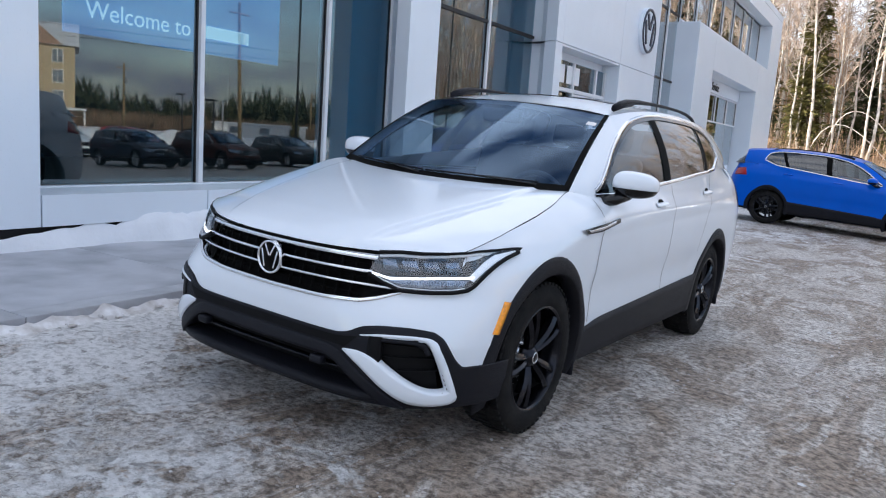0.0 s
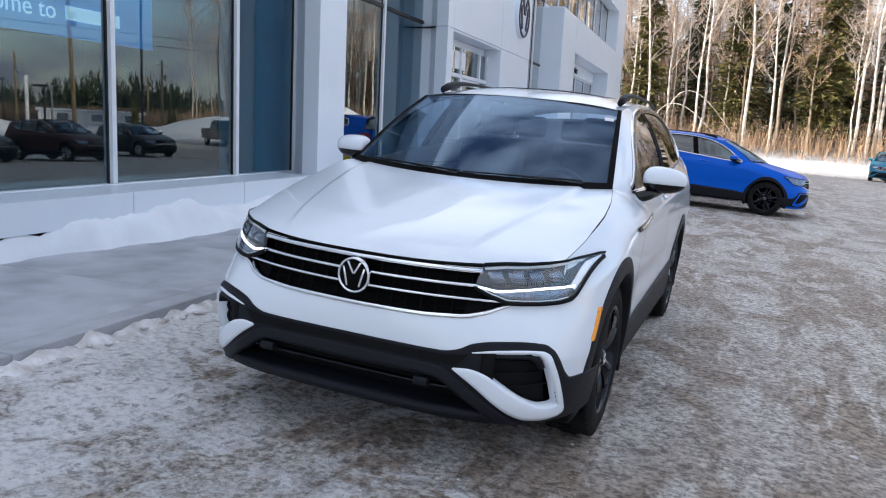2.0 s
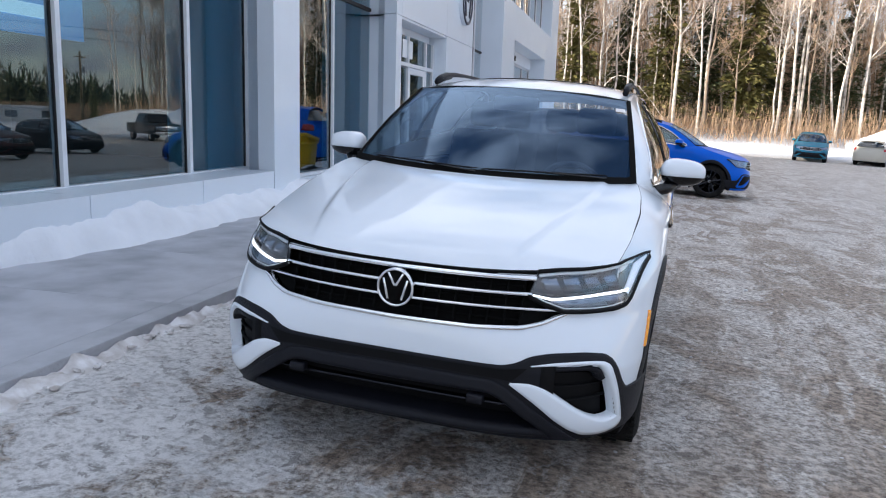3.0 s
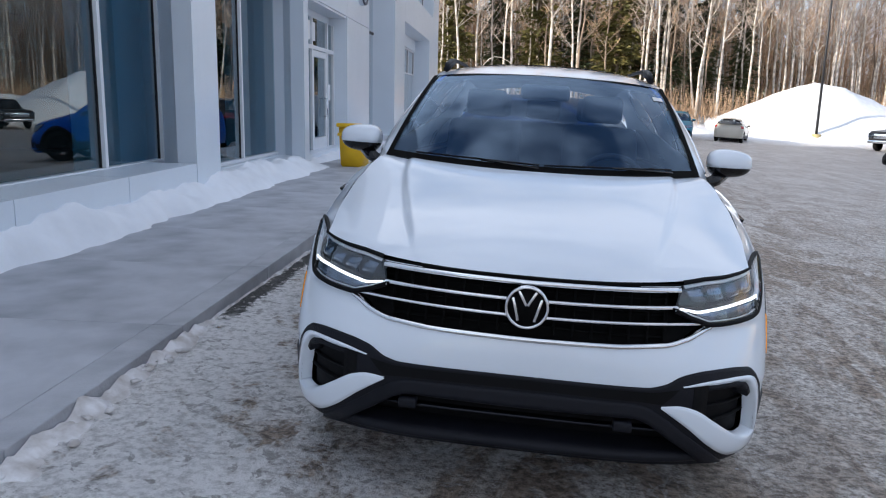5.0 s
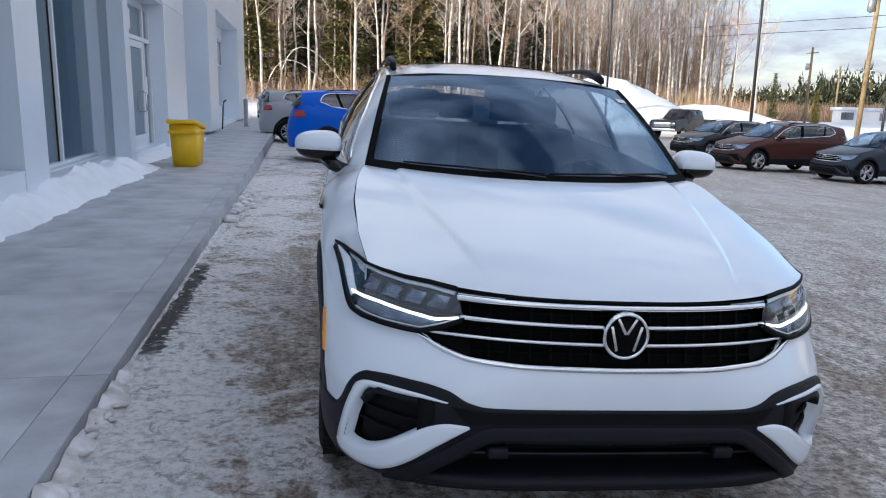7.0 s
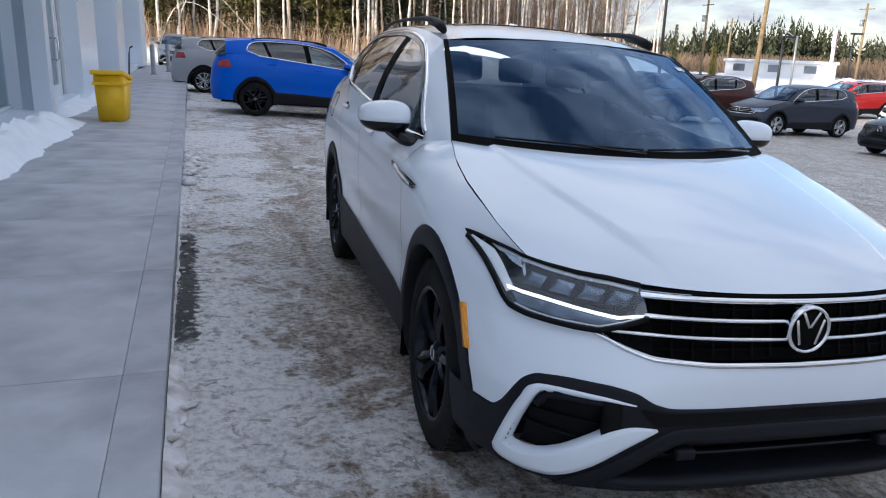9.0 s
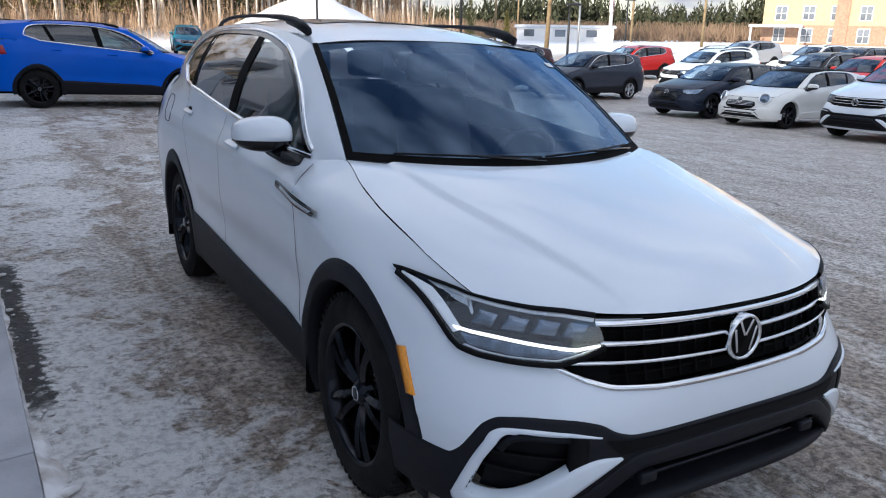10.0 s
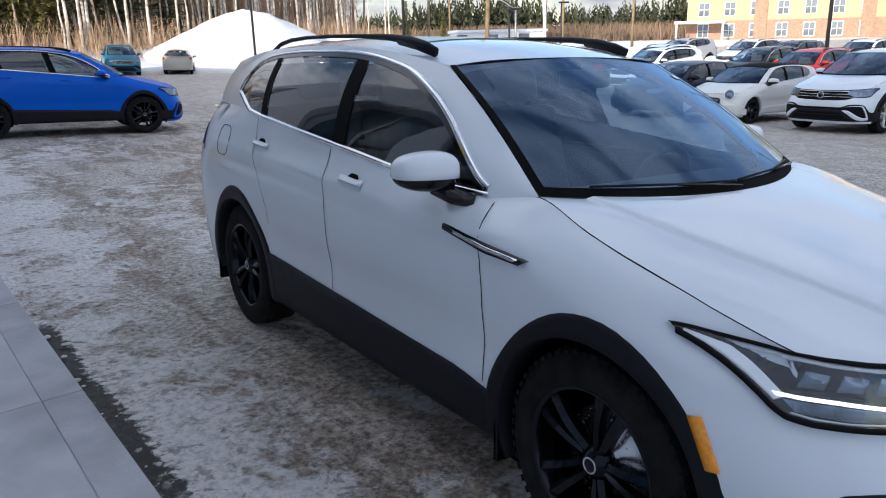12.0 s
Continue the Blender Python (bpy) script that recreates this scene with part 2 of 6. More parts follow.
def ground_mat():
    m = bpy.data.materials.new("packed_icy_snow_and_grit")
    m.use_nodes = True
    n, l = m.node_tree.nodes, m.node_tree.links
    b = n["Principled BSDF"]
    tc = n.new("ShaderNodeTexCoord")

    def noise_(scale, detail=6, rough=.6, stretch=None, dist=0.0):
        t = n.new("ShaderNodeTexNoise")
        t.inputs["Scale"].default_value, t.inputs["Detail"].default_value, t.inputs["Roughness"].default_value = scale, detail, rough
        t.inputs["Distortion"].default_value = dist
        if stretch:
            mp = n.new("ShaderNodeMapping")
            mp.inputs["Scale"].default_value = stretch
            l.new(tc.outputs["Object"], mp.inputs[0])
            l.new(mp.outputs[0], t.inputs["Vector"])
        else:
            l.new(tc.outputs["Object"], t.inputs["Vector"])
        return t.outputs["Fac"]

    def rng(v, a, c, d=0.0, e=1.0):
        r = n.new("ShaderNodeMapRange")
        r.inputs[1].default_value, r.inputs[2].default_value, r.inputs[3].default_value, r.inputs[4].default_value = a, c, d, e
        l.new(v, r.inputs[0])
        return r.outputs[0]

    def mth(op, a, c):
        r = n.new("ShaderNodeMath")
        r.operation = op
        for i, v in enumerate((a, c)):
            if isinstance(v, (int, float)):
                r.inputs[i].default_value = v
            else:
                l.new(v, r.inputs[i])
        return r.outputs[0]

    def blend(f, a, c):
        r = n.new("ShaderNodeMix")
        r.data_type = "RGBA"
        l.new(f, r.inputs[0])
        for i, v in ((6, a), (7, c)):
            if isinstance(v, tuple):
                r.inputs[i].default_value = (*v, 1)
            else:
                l.new(v, r.inputs[i])
        return r.outputs[2]
    sep = n.new("ShaderNodeSeparateXYZ")
    l.new(tc.outputs["Object"], sep.inputs[0])
    big = noise_(.55, 5, .55, dist=.6)
    mid = noise_(2.6, 8, .66, dist=.8)
    mid2 = noise_(2.9, 9, .70, (1.0, .42, 1.0), .6)
    fine = noise_(26, 8, .72)
    grit = noise_(120, 3, .7)
    grain = noise_(58, 5, .75)
    clod = noise_(9.5, 8, .72, dist=.4)
    # gritty ice, brown dirt worked into it along the wheel tracks, then snow in patches
    ice = blend(rng(fine, .41, .60), (.21, .17, .135), (.84, .79, .74))
    ice = blend(mth("MULTIPLY", rng(grain, .52, .57), .5), ice, (.92, .90, .88))
    ice = blend(mth("MULTIPLY", rng(mid, .45, .60), .35), ice, (.50, .42, .35))
    tracks = noise_(1.9, 8, .68, (1.0, .20, 1.0), .4)
    dirt = mth("MAXIMUM", mth("MULTIPLY", rng(mid2, .475, .535), rng(big, .38, .50)), mth("MULTIPLY", rng(tracks, .525, .59), .85))
    dirt = mth("MULTIPLY", dirt, rng(sep.outputs[0], 2.0, 6.0, 1.0, .45))
    col = blend(mth("MULTIPLY", dirt, .9), ice, blend(rng(fine, .40, .62), (.085, .058, .040), (.47, .355, .26)))
    # snow lies thick beside the kerb and thins across the lot
    west = rng(sep.outputs[0], 1.2, -1.3, -.085, .055)
    snow_f = mth("ADD", mth("ADD", mth("MULTIPLY", mid, .45), mth("MULTIPLY", big, .30)), mth("ADD", mth("MULTIPLY", clod, .25), mth("ADD", west, mth("MULTIPLY", rng(sep.outputs[1], .2, -1.0, 0, .015), rng(sep.outputs[0], .6, -.4)))))
    wheel_way = mth("MULTIPLY", rng(mth("ABSOLUTE", mth("ADD", sep.outputs[0], 1.02), 0), .42, .12), rng(sep.outputs[1], -.5, .5))
    snow_f = mth("SUBTRACT", snow_f, mth("MULTIPLY", wheel_way, .055))
    snow = rng(snow_f, .500, .540)
    col = blend(mth("MULTIPLY", snow, .95), col, blend(mth("MULTIPLY", rng(fine, .36, .54), rng(grit, .3, .6, .7, 1)), (.56, .54, .52), (.94, .92, .91)))
    # dark wet pits where grit has melted in
    pits = mth("MULTIPLY", rng(clod, .565, .60), rng(mid, .40, .50))
    col = blend(mth("MULTIPLY", pits, .55), col, (.10, .075, .057))
    far_snow = rng(sep.outputs[1], 47, 50)
    col = blend(mth("MULTIPLY", far_snow, rng(mid, .2, .45, .7, 1)), col, (.80, .81, .84))
    # bare black asphalt along the kerb
    across = mth("ADD", sep.outputs[0], mth("MULTIPLY", sep.outputs[1], .0524))
    dx = mth("ABSOLUTE", mth("ADD", mth("ADD", across, 1.745), mth("MULTIPLY", mth("SUBTRACT", mid, .5), .16)), 0)
    dy = mth("ABSOLUTE", mth("SUBTRACT", sep.outputs[1], 2.25), 0)
    bare = mth("MULTIPLY", rng(mth("ADD", dx, mth("MULTIPLY", mth("SUBTRACT", fine, .5), .24)), .078, .050), rng(mth("ADD", dy, mth("MULTIPLY", mid, .9)), 1.75, 1.55))
    col = blend(bare, col, blend(rng(grit, .35, .7), (.018, .018, .018), (.075, .073, .07)))
    speck = rng(grit, .64, .70)
    col = blend(mth("MULTIPLY", speck, .5), col, (.10, .085, .07))
    l.new(col, b.inputs["Base Color"])
    l.new(mth("SUBTRACT", rng(mid, .3, .7, .42, .75), mth("MULTIPLY", rng(fine, .4, .7), .1)), b.inputs["Roughness"])
    h = mth("ADD", mth("ADD", mth("MULTIPLY", fine, .55), mth("MULTIPLY", grain, .35)), mth("ADD", mth("MULTIPLY", mid2, .5), mth("MULTIPLY", snow, .22)))
    bp = n.new("ShaderNodeBump")
    bp.inputs["Strength"].default_value, bp.inputs["Distance"].default_value = 1.0, .04
    l.new(h, bp.inputs["Height"])
    l.new(bp.outputs[0], b.inputs["Normal"])
    return m


def axis_lines(fine0, fine1, step, far0, far1, growth=1.16):
    c = list(np.arange(fine0, fine1 + step / 2, step))
    s, v = step, fine1
    while v < far1:
        s *= growth
        v += s
        c.append(v)
    s, v = step, fine0
    while v > far0:
        s *= growth
        v -= s
        c.insert(0, v)
    return [float(q) for q in c]


xs = axis_lines(-2.4, 3.6, .05, -900, 900)
ys = axis_lines(-3.2, 6.0, .05, -900, 900)
gv, gf = [], []
for y in ys:
    for x in xs:
        near = 1 - smooth(6, 14, math.hypot(x, y - 1))
        d = 0.0
        if near > 0:
            d = (noise.fractal(Vector((x * 2.3, y * 2.3, 1.7)), .9, 2.1, 5) * .010 + noise.noise(Vector((x * .9, y * .9, 5.0))) * .012) * near
            d += .012 * smooth(-.9, -1.6, x) * near
        elif y > 40 and abs(x) < 80:
            d = noise.noise(Vector((x * .25, y * .25, 2.0))) * .25 * smooth(50, 54, y)
        z_ = lot_z(x, y) + d
        uu = x * math.cos(radians(3)) + y * math.sin(radians(3))
        if -24 < uu < KERB_U - .05 and y < 40:
            z_ = min(z_, PAVE_Z - .12)
        gv.append((x, y, z_))
nx = len(xs)
for j in range(len(ys) - 1):
    for i in range(nx - 1):
        gf.append((j * nx + i, j * nx + i + 1, (j + 1) * nx + i + 1, (j + 1) * nx + i))
ground = mesh_part("ground", gv, gf, ground_mat())
tagged(ground, "packed icy snow with brown grit over an asphalt lot", "ground", kind="structure")

# ---- pavement and kerb ----
CONCRETE = mat("frosted_concrete", (.50, .51, .545), .6, vary=.22, scale=2.6, bump=.2, bump_scale=150, col2=(.31, .32, .345), detail=13)
KERBMAT = mat("kerb_concrete", (.46, .47, .50), .7, vary=.25, scale=3, bump=.4, bump_scale=70, col2=(.29, .295, .315), detail=12)
SNOW = mat("fresh_snow", (.84, .86, .90), .7, vary=.05, scale=3, bump=.5, bump_scale=25)
DIRTYSNOW = mat("dirty_snow", (.80, .79, .80), .8, vary=.25, scale=9, bump=.6, bump_scale=40, col2=(.40, .36, .33), detail=8)

# ---- showroom ----
PANEL = mat("white_metal_panel", (.765, .825, .895), .30, vary=.02, scale=1.2, coat=.15)
FRAMEW = mat("white_window_frame", (.74, .76, .79), .4, vary=.04)
GASKET = mat("black_gasket", (.015, .015, .016), .6)
BLDGLASS = glass_mat("tinted_showroom_glass", (.46, .62, .69), .055)
TEALGLASS = glass_mat("blue_green_glass", (.30, .52, .60), .28)
BAYGLASS = glass_mat("bright_bay_glass", (.34, .56, .63), .12)
# inner walls and floor near black: the dim room's shade is in their colour
INWALL = mat("dimmed_inner_wall", (.012, .013, .016), .8, vary=.1)
INCOL = mat("pale_blue_inner_column", (.42, .74, .88), .6, vary=.05)
INFLOOR = mat("dimmed_showroom_floor", (.012, .012, .014), .3, vary=.2)
# panel and its letters get added emission so they read through the glass
BANNER = lamp_mat("glow_added_blue_panel", (.03, .25, .58), .42)
LETTER = mat("white_lettering", (.8, .82, .84), .6, vary=.02)
GLOWLETTER = lamp_mat("glow_added_white_lettering", (.8, .88, .95), .55)

building = new("dealership_building")
building.matrix_world = BLD
tagged(building, "white panel-clad car showroom with tall tinted windows", "building")


def bpart(nm, x0, x1, y0, y1, z0, z1, m, bev=.006, lab="", parent=None):
    return part(nm, boxbm(x0, x1, y0, y1, z0, z1, bev), m, parent or building, lab, smooth=False)


def prism(nm, pts, z0, z1, m, parent=None):
    bm = bmesh.new()
    lo = [bm.verts.new((x, y, z0)) for x, y in pts]
    hi_ = [bm.verts.new((x, y, z1)) for x, y in pts]
    k = len(pts)
    for i in range(k):
        bm.faces.new((lo[i], lo[(i + 1) % k], hi_[(i + 1) % k], hi_[i]))
    bm.faces.new(lo[::-1])
    bm.faces.new(hi_)
    bmesh.ops.recalc_face_normals(bm, faces=bm.faces)
    return part(nm, bm, m, parent or building, smooth=False)


TOP = 7.9
# end panels before the first bay, then the low wall under the window
for k in range(4):
    bpart("wall_panel", -4.9, FRONT_U, -9.5 + 2.475 * k, -7.03 + 2.475 * k - .012, .34, TOP, PANEL)
for k, (a, b) in enumerate(((.396, 2.10), (2.112, 3.85), (3.862, 5.50))):
    prism("sill_panel", [(FRONT_U, a), (FRONT_U, b), (GLASS_U - .1, b), (GLASS_U - .1, a)], .34, .60, PANEL)
bpart("plinth", -4.8, -3.78, -9.5, 5.6, .0, .335, GASKET)
bpart("plinth", -4.8, -3.78, 5.61, 38.2, .0, .335, PANEL)
# splayed columns either side of each bay
def column(va, vb, vin, z0, vsplit=None):
    prism("column", [(FRONT_U, va), (FRONT_U, vb), (GLASS_U - .35, vb), (GLASS_U - .35, vin), (GLASS_U + .03, vin), (-4.02, va + .16), (-3.96, va + .06)], z0, 3.21, PANEL)
    prism("column", [(FRONT_U, va), (FRONT_U, vb), (GLASS_U - .35, vb), (GLASS_U - .35, vin), (GLASS_U + .03, vin), (-4.02, va + .16), (-3.96, va + .06)], 3.22, TOP, PANEL)
column(5.52, 6.27, 5.98, .30)
column(10.47, 10.80, 10.98, .22)
# upper wall over the door, sign wall, and the return walls
bpart("wall_panel", -5.0, FRONT_U, 10.812, 14.28, 3.22, 5.4, PANEL)
bpart("wall_panel", -5.0, FRONT_U, 10.812, 14.28, 5.412, TOP, PANEL)
bpart("wall_panel", -5.0, FRONT_U, 14.292, 17.15, 3.22, 5.4, PANEL)
bpart("wall_panel", -5.0, FRONT_U, 14.292, 17.15, 5.412, TOP, PANEL)
bpart("wall_panel", -5.0, FRONT_U, 14.292, 17.15, .25, 3.208, PANEL)
bpart("door_soffit", -5.0, -3.72, 10.83, 14.26, 3.17, 3.215, PANEL)
bpart("transom_panel", -4.6, -4.12, 10.82, 14.28, 3.0, 3.17, PANEL)
# fascia over the windows, and roof
bpart("fascia", -5.0, FRONT_U - .02, .40, 5.52, 5.9, TOP, PANEL)
bpart("fascia", -5.0, FRONT_U - .02, 6.28, 10.46, 5.9, TOP, PANEL)
bpart("roof", -24, FRONT_U - .01, -9.5, 38.2, TOP, TOP + .25, PANEL)
bpart("rear_wall", -24, -23.7, -9.5, 38.2, .0, TOP, PANEL)
bpart("side_wall", -24, -4.9, -9.5, -9.2, .0, TOP, PANEL)
bpart("end_wall", -24, -4.9, 37.9, 38.2, .0, TOP, PANEL)
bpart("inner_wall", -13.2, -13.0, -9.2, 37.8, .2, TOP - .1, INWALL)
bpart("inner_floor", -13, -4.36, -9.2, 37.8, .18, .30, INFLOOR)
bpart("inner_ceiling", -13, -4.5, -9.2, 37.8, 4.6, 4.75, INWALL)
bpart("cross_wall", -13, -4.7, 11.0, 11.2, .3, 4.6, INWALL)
for v0, v1 in ((5.30, 5.97), (10.25, 10.95)):
    bpart("inner_column", -5.1, -4.52, v0, v1, .30, 4.6, INCOL)


SHOWLAMP = lamp_mat("showroom_ceiling_lamp", (1.0, .96, .9), 2.0)
lamp0 = new("ceiling_light")
lamp0.matrix_world = BLD @ Matrix.Translation((-11.2, 2.0, 4.5))
tagged(lamp0, "white linear ceiling light in the showroom", "light", "ceiling lights of the showroom")
part("frame", boxbm(-.09, .09, -.8, .8, .0, .09, .005), FRAMEW, lamp0, smooth=False)
part("diffuser", boxbm(-.07, .07, -.78, .78, -.015, -.001), SHOWLAMP, lamp0, smooth=False)
for u_, v_ in ((-11.2, 2.0), (-11.2, 6.5), (-11.2, -3.5), (-11.2, 9.6)):
    if (u_, v_) != (-11.2, 2.0):
        copy_thing(lamp0, BLD @ Matrix.Translation((u_, v_, 4.5)))
    al = new("ceiling_glow", bpy.data.lights.new("ceiling_glow", "AREA"))
    al.data.energy, al.data.shape, al.data.size, al.data.size_y, al.data.color = 26, "RECTANGLE", .14, 1.5, (1.0, .96, .9)
    al.matrix_world = BLD @ Matrix.Translation((u_, v_, 4.47))


def glazed(nm, v0, v1, z0, z1, mullions, transoms=(), u=GLASS_U, m=None, mw=.06):
    """A window bay: frame, upright mullions, cross bars and one pane a field."""
    w = new(nm)
    w.parent = building
    part("window_frame", boxbm(u - .06, u + .05, v0, v1, z0 - .05, z0, .004), FRAMEW, w, smooth=False)
    part("window_frame", boxbm(u - .06, u + .05, v0, v1, z1, z1 + .05, .004), FRAMEW, w, smooth=False)
    vs = [v0] + list(mullions) + [v1]
    for i, v in enumerate(vs):
        part("mullion", boxbm(u - .06, u + .055, v - mw / 2, v + mw / 2, z0, z1, .004), FRAMEW, w, smooth=False)
        part("gasket", boxbm(u - .02, u + .012, v - mw / 2 - .014, v + mw / 2 + .014, z0, z1), GASKET, w, smooth=False)
    for a, b in zip(vs, vs[1:]):
        zz = [z0] + list(transoms) + [z1]
        for c, d in zip(zz, zz[1:]):
            p = part("pane", boxbm(u - .012, u, a + mw / 2, b - mw / 2, c + .01, d - .01), m or BLDGLASS, w, smooth=False)
            p.visible_shadow = False
    for z in transoms:
        part("crossbar", boxbm(u - .05, u + .03, v0, v1, z - .03, z + .03, .004), GASKET, w, smooth=False)
    return w


glazed("window", .10, 5.97, .61, 5.9, (2.53, 4.58))
glazed("window", 6.40, 10.98, .40, 5.9, (8.90,), (3.32,), m=BAYGLASS)
bpart("sill_panel", GLASS_U - .1, -4.2, 6.28, 10.6, .22, .345, PANEL)
glazed("window", 17.16, 21.0, .32, TOP - .6, (18.4, 19.7), (3.4, 5.4), u=-4.25, m=TEALGLASS)
glazed("window", 21.0, 35.2, 5.35, TOP - .6, (23, 25, 27, 29, 31, 33), (), u=-4.25, m=TEALGLASS)
bpart("fascia", -5.0, FRONT_U - .02, 17.16, 38.2, TOP - .6, TOP - .01, PANEL)
# service portal: a deep white frame round a recessed glazed entrance
bpart("portal_side", -4.6, -3.55, 20.9, 23.3, .25, 5.2, PANEL, .01)
bpart("portal_side", -4.6, -3.55, 32.0, 34.6, .25, 5.2, PANEL, .01)
bpart("portal_head", -4.6, -3.55, 23.312, 31.988, 4.05, 5.2, PANEL, .01)
bpart("portal_cap", -4.6, -3.57, 20.95, 34.55, 5.2, 5.24, PANEL, .01)
glazed("window", 23.3, 32.0, 2.55, 3.5, (25.5, 27.7, 29.9), (), u=-4.3, m=TEALGLASS)
bpart("sign_board", -4.5, -4.2, 23.32, 31.98, 3.56, 4.04, PANEL)
garage = new("garage_door")
garage.parent = building
for k in range(4):
    for q in range(5):
        a = 23.4 + 1.7 * q
        part("door_panel", boxbm(-4.36, -4.30, a, a + 1.69, .32 + .55 * k, .32 + .55 * k + .54, .01), PANEL if k in (0,) else TEALGLASS, garage, smooth=False)
bpart("wall_panel", -5.0, FRONT_U, 35.2, 38.2, .25, TOP - .61, PANEL)
# entrance door
door = new("entrance_door")
door.parent = building
DU = -4.05
for v0, v1 in ((10.82, 12.30), (13.62, 14.28)):
    p = part("side_light", boxbm(DU - .012, DU, v0, v1, .30, 2.34), BLDGLASS, door, smooth=False)
    p.visible_shadow = False
p = part("transom_light", boxbm(DU - .012, DU, 10.82, 14.28, 2.46, 3.0), BLDGLASS, door, smooth=False)
p.visible_shadow = False
p = part("door_pane", boxbm(DU - .004, DU + .008, 12.47, 13.47, .58, 2.22), BLDGLASS, door, smooth=False)
p.visible_shadow = False
for v0, v1, z0, z1 in ((12.34, 12.46, .25, 2.36), (13.48, 13.60, .25, 2.36), (12.46, 13.48, .25, .57), (12.46, 13.48, 2.23, 2.36)):
    part("door_rail", boxbm(DU - .03, DU + .035, v0, v1, z0, z1, .006), FRAMEW, door, smooth=False)
for v0, v1, z0, z1 in ((12.26, 12.335, .2, 3.0), (13.605, 13.68, .2, 3.0), (10.82, 14.28, 2.37, 2.45), (14.21, 14.28, .2, 3.0), (10.82, 10.9, .2, 3.0)):
    part("door_frame", boxbm(DU - .05, DU + .05, v0, v1, z0, z1, .006), FRAMEW, door, smooth=False)
bm = bmesh.new()
tube(bm, [(DU + .03, 13.38, 1.0), (DU + .09, 13.38, 1.02), (DU + .09, 13.38, 1.38), (DU + .03, 13.38, 1.40)], .014, 8)
part("door_handle", bm, CHROME, door)
part("notice", boxbm(DU + .001, DU + .006, 13.80, 14.05, 1.35, 1.70), LETTER, door, smooth=False)
for k in range(3):  # unreadable number on the fanlight
    part("number_bar", boxbm(DU + .002, DU + .006, 11.55 + .42 * k, 11.85 + .42 * k, 2.55, 2.92), LETTER, door, smooth=False)
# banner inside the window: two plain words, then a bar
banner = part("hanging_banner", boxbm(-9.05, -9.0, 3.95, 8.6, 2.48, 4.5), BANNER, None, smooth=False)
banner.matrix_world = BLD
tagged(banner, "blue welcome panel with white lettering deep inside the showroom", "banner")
tx = bpy.data.curves.new("welcome_text", "FONT")
tx.body, tx.size, tx.extrude = "Welcome to", .40, .004
to = new("welcome_text", tx)
to.parent = banner
to.matrix_local = Matrix.Translation((-8.99, 4.30, 2.74)) @ Matrix.Rotation(radians(90), 4, "Z") @ Matrix.Rotation(radians(90), 4, "X")
tx.materials.append(GLOWLETTER)
part("name_bar", boxbm(-8.995, -8.985, 6.55, 7.75, 2.76, 2.98, .01), GLOWLETTER, banner, smooth=False)
sv = bpy.data.curves.new("service_text", "FONT")
sv.body, sv.size, sv.extrude = "Service", .42, .01
so = new("service_text", sv)
so.parent = building
so.matrix_local = Matrix.Translation((-4.19, 26.4, 3.66)) @ Matrix.Rotation(radians(90), 4, "Z") @ Matrix.Rotation(radians(90), 4, "X")
sv.materials.append(GASKET)
# round wall sign
sign = new("round_wall_sign")
sign.matrix_world = BLD @ Matrix.Translation((FRONT_U, 15.93, 4.20))
tagged(sign, "round white sign with dark blue bars on the showroom wall", "sign")
SIGNBLUE = mat("dark_sign_face", (.02, .03, .06), .35)
bm = bmesh.new()
lathe(bm, [(.0005, .10), (.53, .10), (.55, .085), (.55, 0)], 48)
part("disc", bm, PANEL, sign)
bm = bmesh.new()
lathe(bm, [(.47, .10), (.475, .125), (.535, .125), (.54, .10)], 48)
part("ring", bm, SIGNBLUE, sign)
for y0, z0, y1, z1 in ((-.20, .38, -.01, .04), (.20, .38, .01, .04), (-.35, .22, -.19, -.34), (.35, .22, .19, -.34)):
    bm = bmesh.new()
    d = Vector((0, y1 - y0, z1 - z0))
    add_box(bm, .10, .128, -.05, .05, 0, d.length, .004)
    for v in bm.verts:
        v.co = Matrix.Translation((0, y0, z0)) @ Vector((0, 0, 1)).rotation_difference(d).to_matrix().to_4x4() @ v.co
    part("bar", bm, SIGNBLUE, sign, smooth=False)

# ---- snow against the wall and along the kerb ----
def snow_bank(name, lab, v0, v1, edge, height, seed, wall_u=FRONT_U - .02, step=.07, cat="snow", m=None):
    rows = []
    nv_ = int((v1 - v0) / step)
    for i in range(nv_ + 1):
        v = v0 + (v1 - v0) * i / nv_
        e = edge(v) + .11 * noise.fractal(Vector((v * 1.4, seed, 0)), .8, 2.1, 5)
        row = []
        for j in range(13):
            t = j / 12
            u = wall_u + (e - wall_u) * t
            hgt = height(v) * (1 - t ** 1.6) * (1 + .42 * noise.fractal(Vector((v * 1.9, u * 3.4, seed)), .9, 2.2, 6))
            hgt = hgt * smooth(v0, v0 + .5, v) * smooth(v1, v1 - .5, v)
            row.append(Vector((u, v, PAVE_Z + max(-.004, hgt * (1 if j < 12 else 0)) - (.006 if j == 12 else 0))))
        rows.append(row)
    V, Fc = lay_grid(rows)
    ob = mesh_part(name, V, Fc, m or SNOW)
    ob.matrix_world = BLD
    return tagged(ob, lab, cat, kind="stuff")


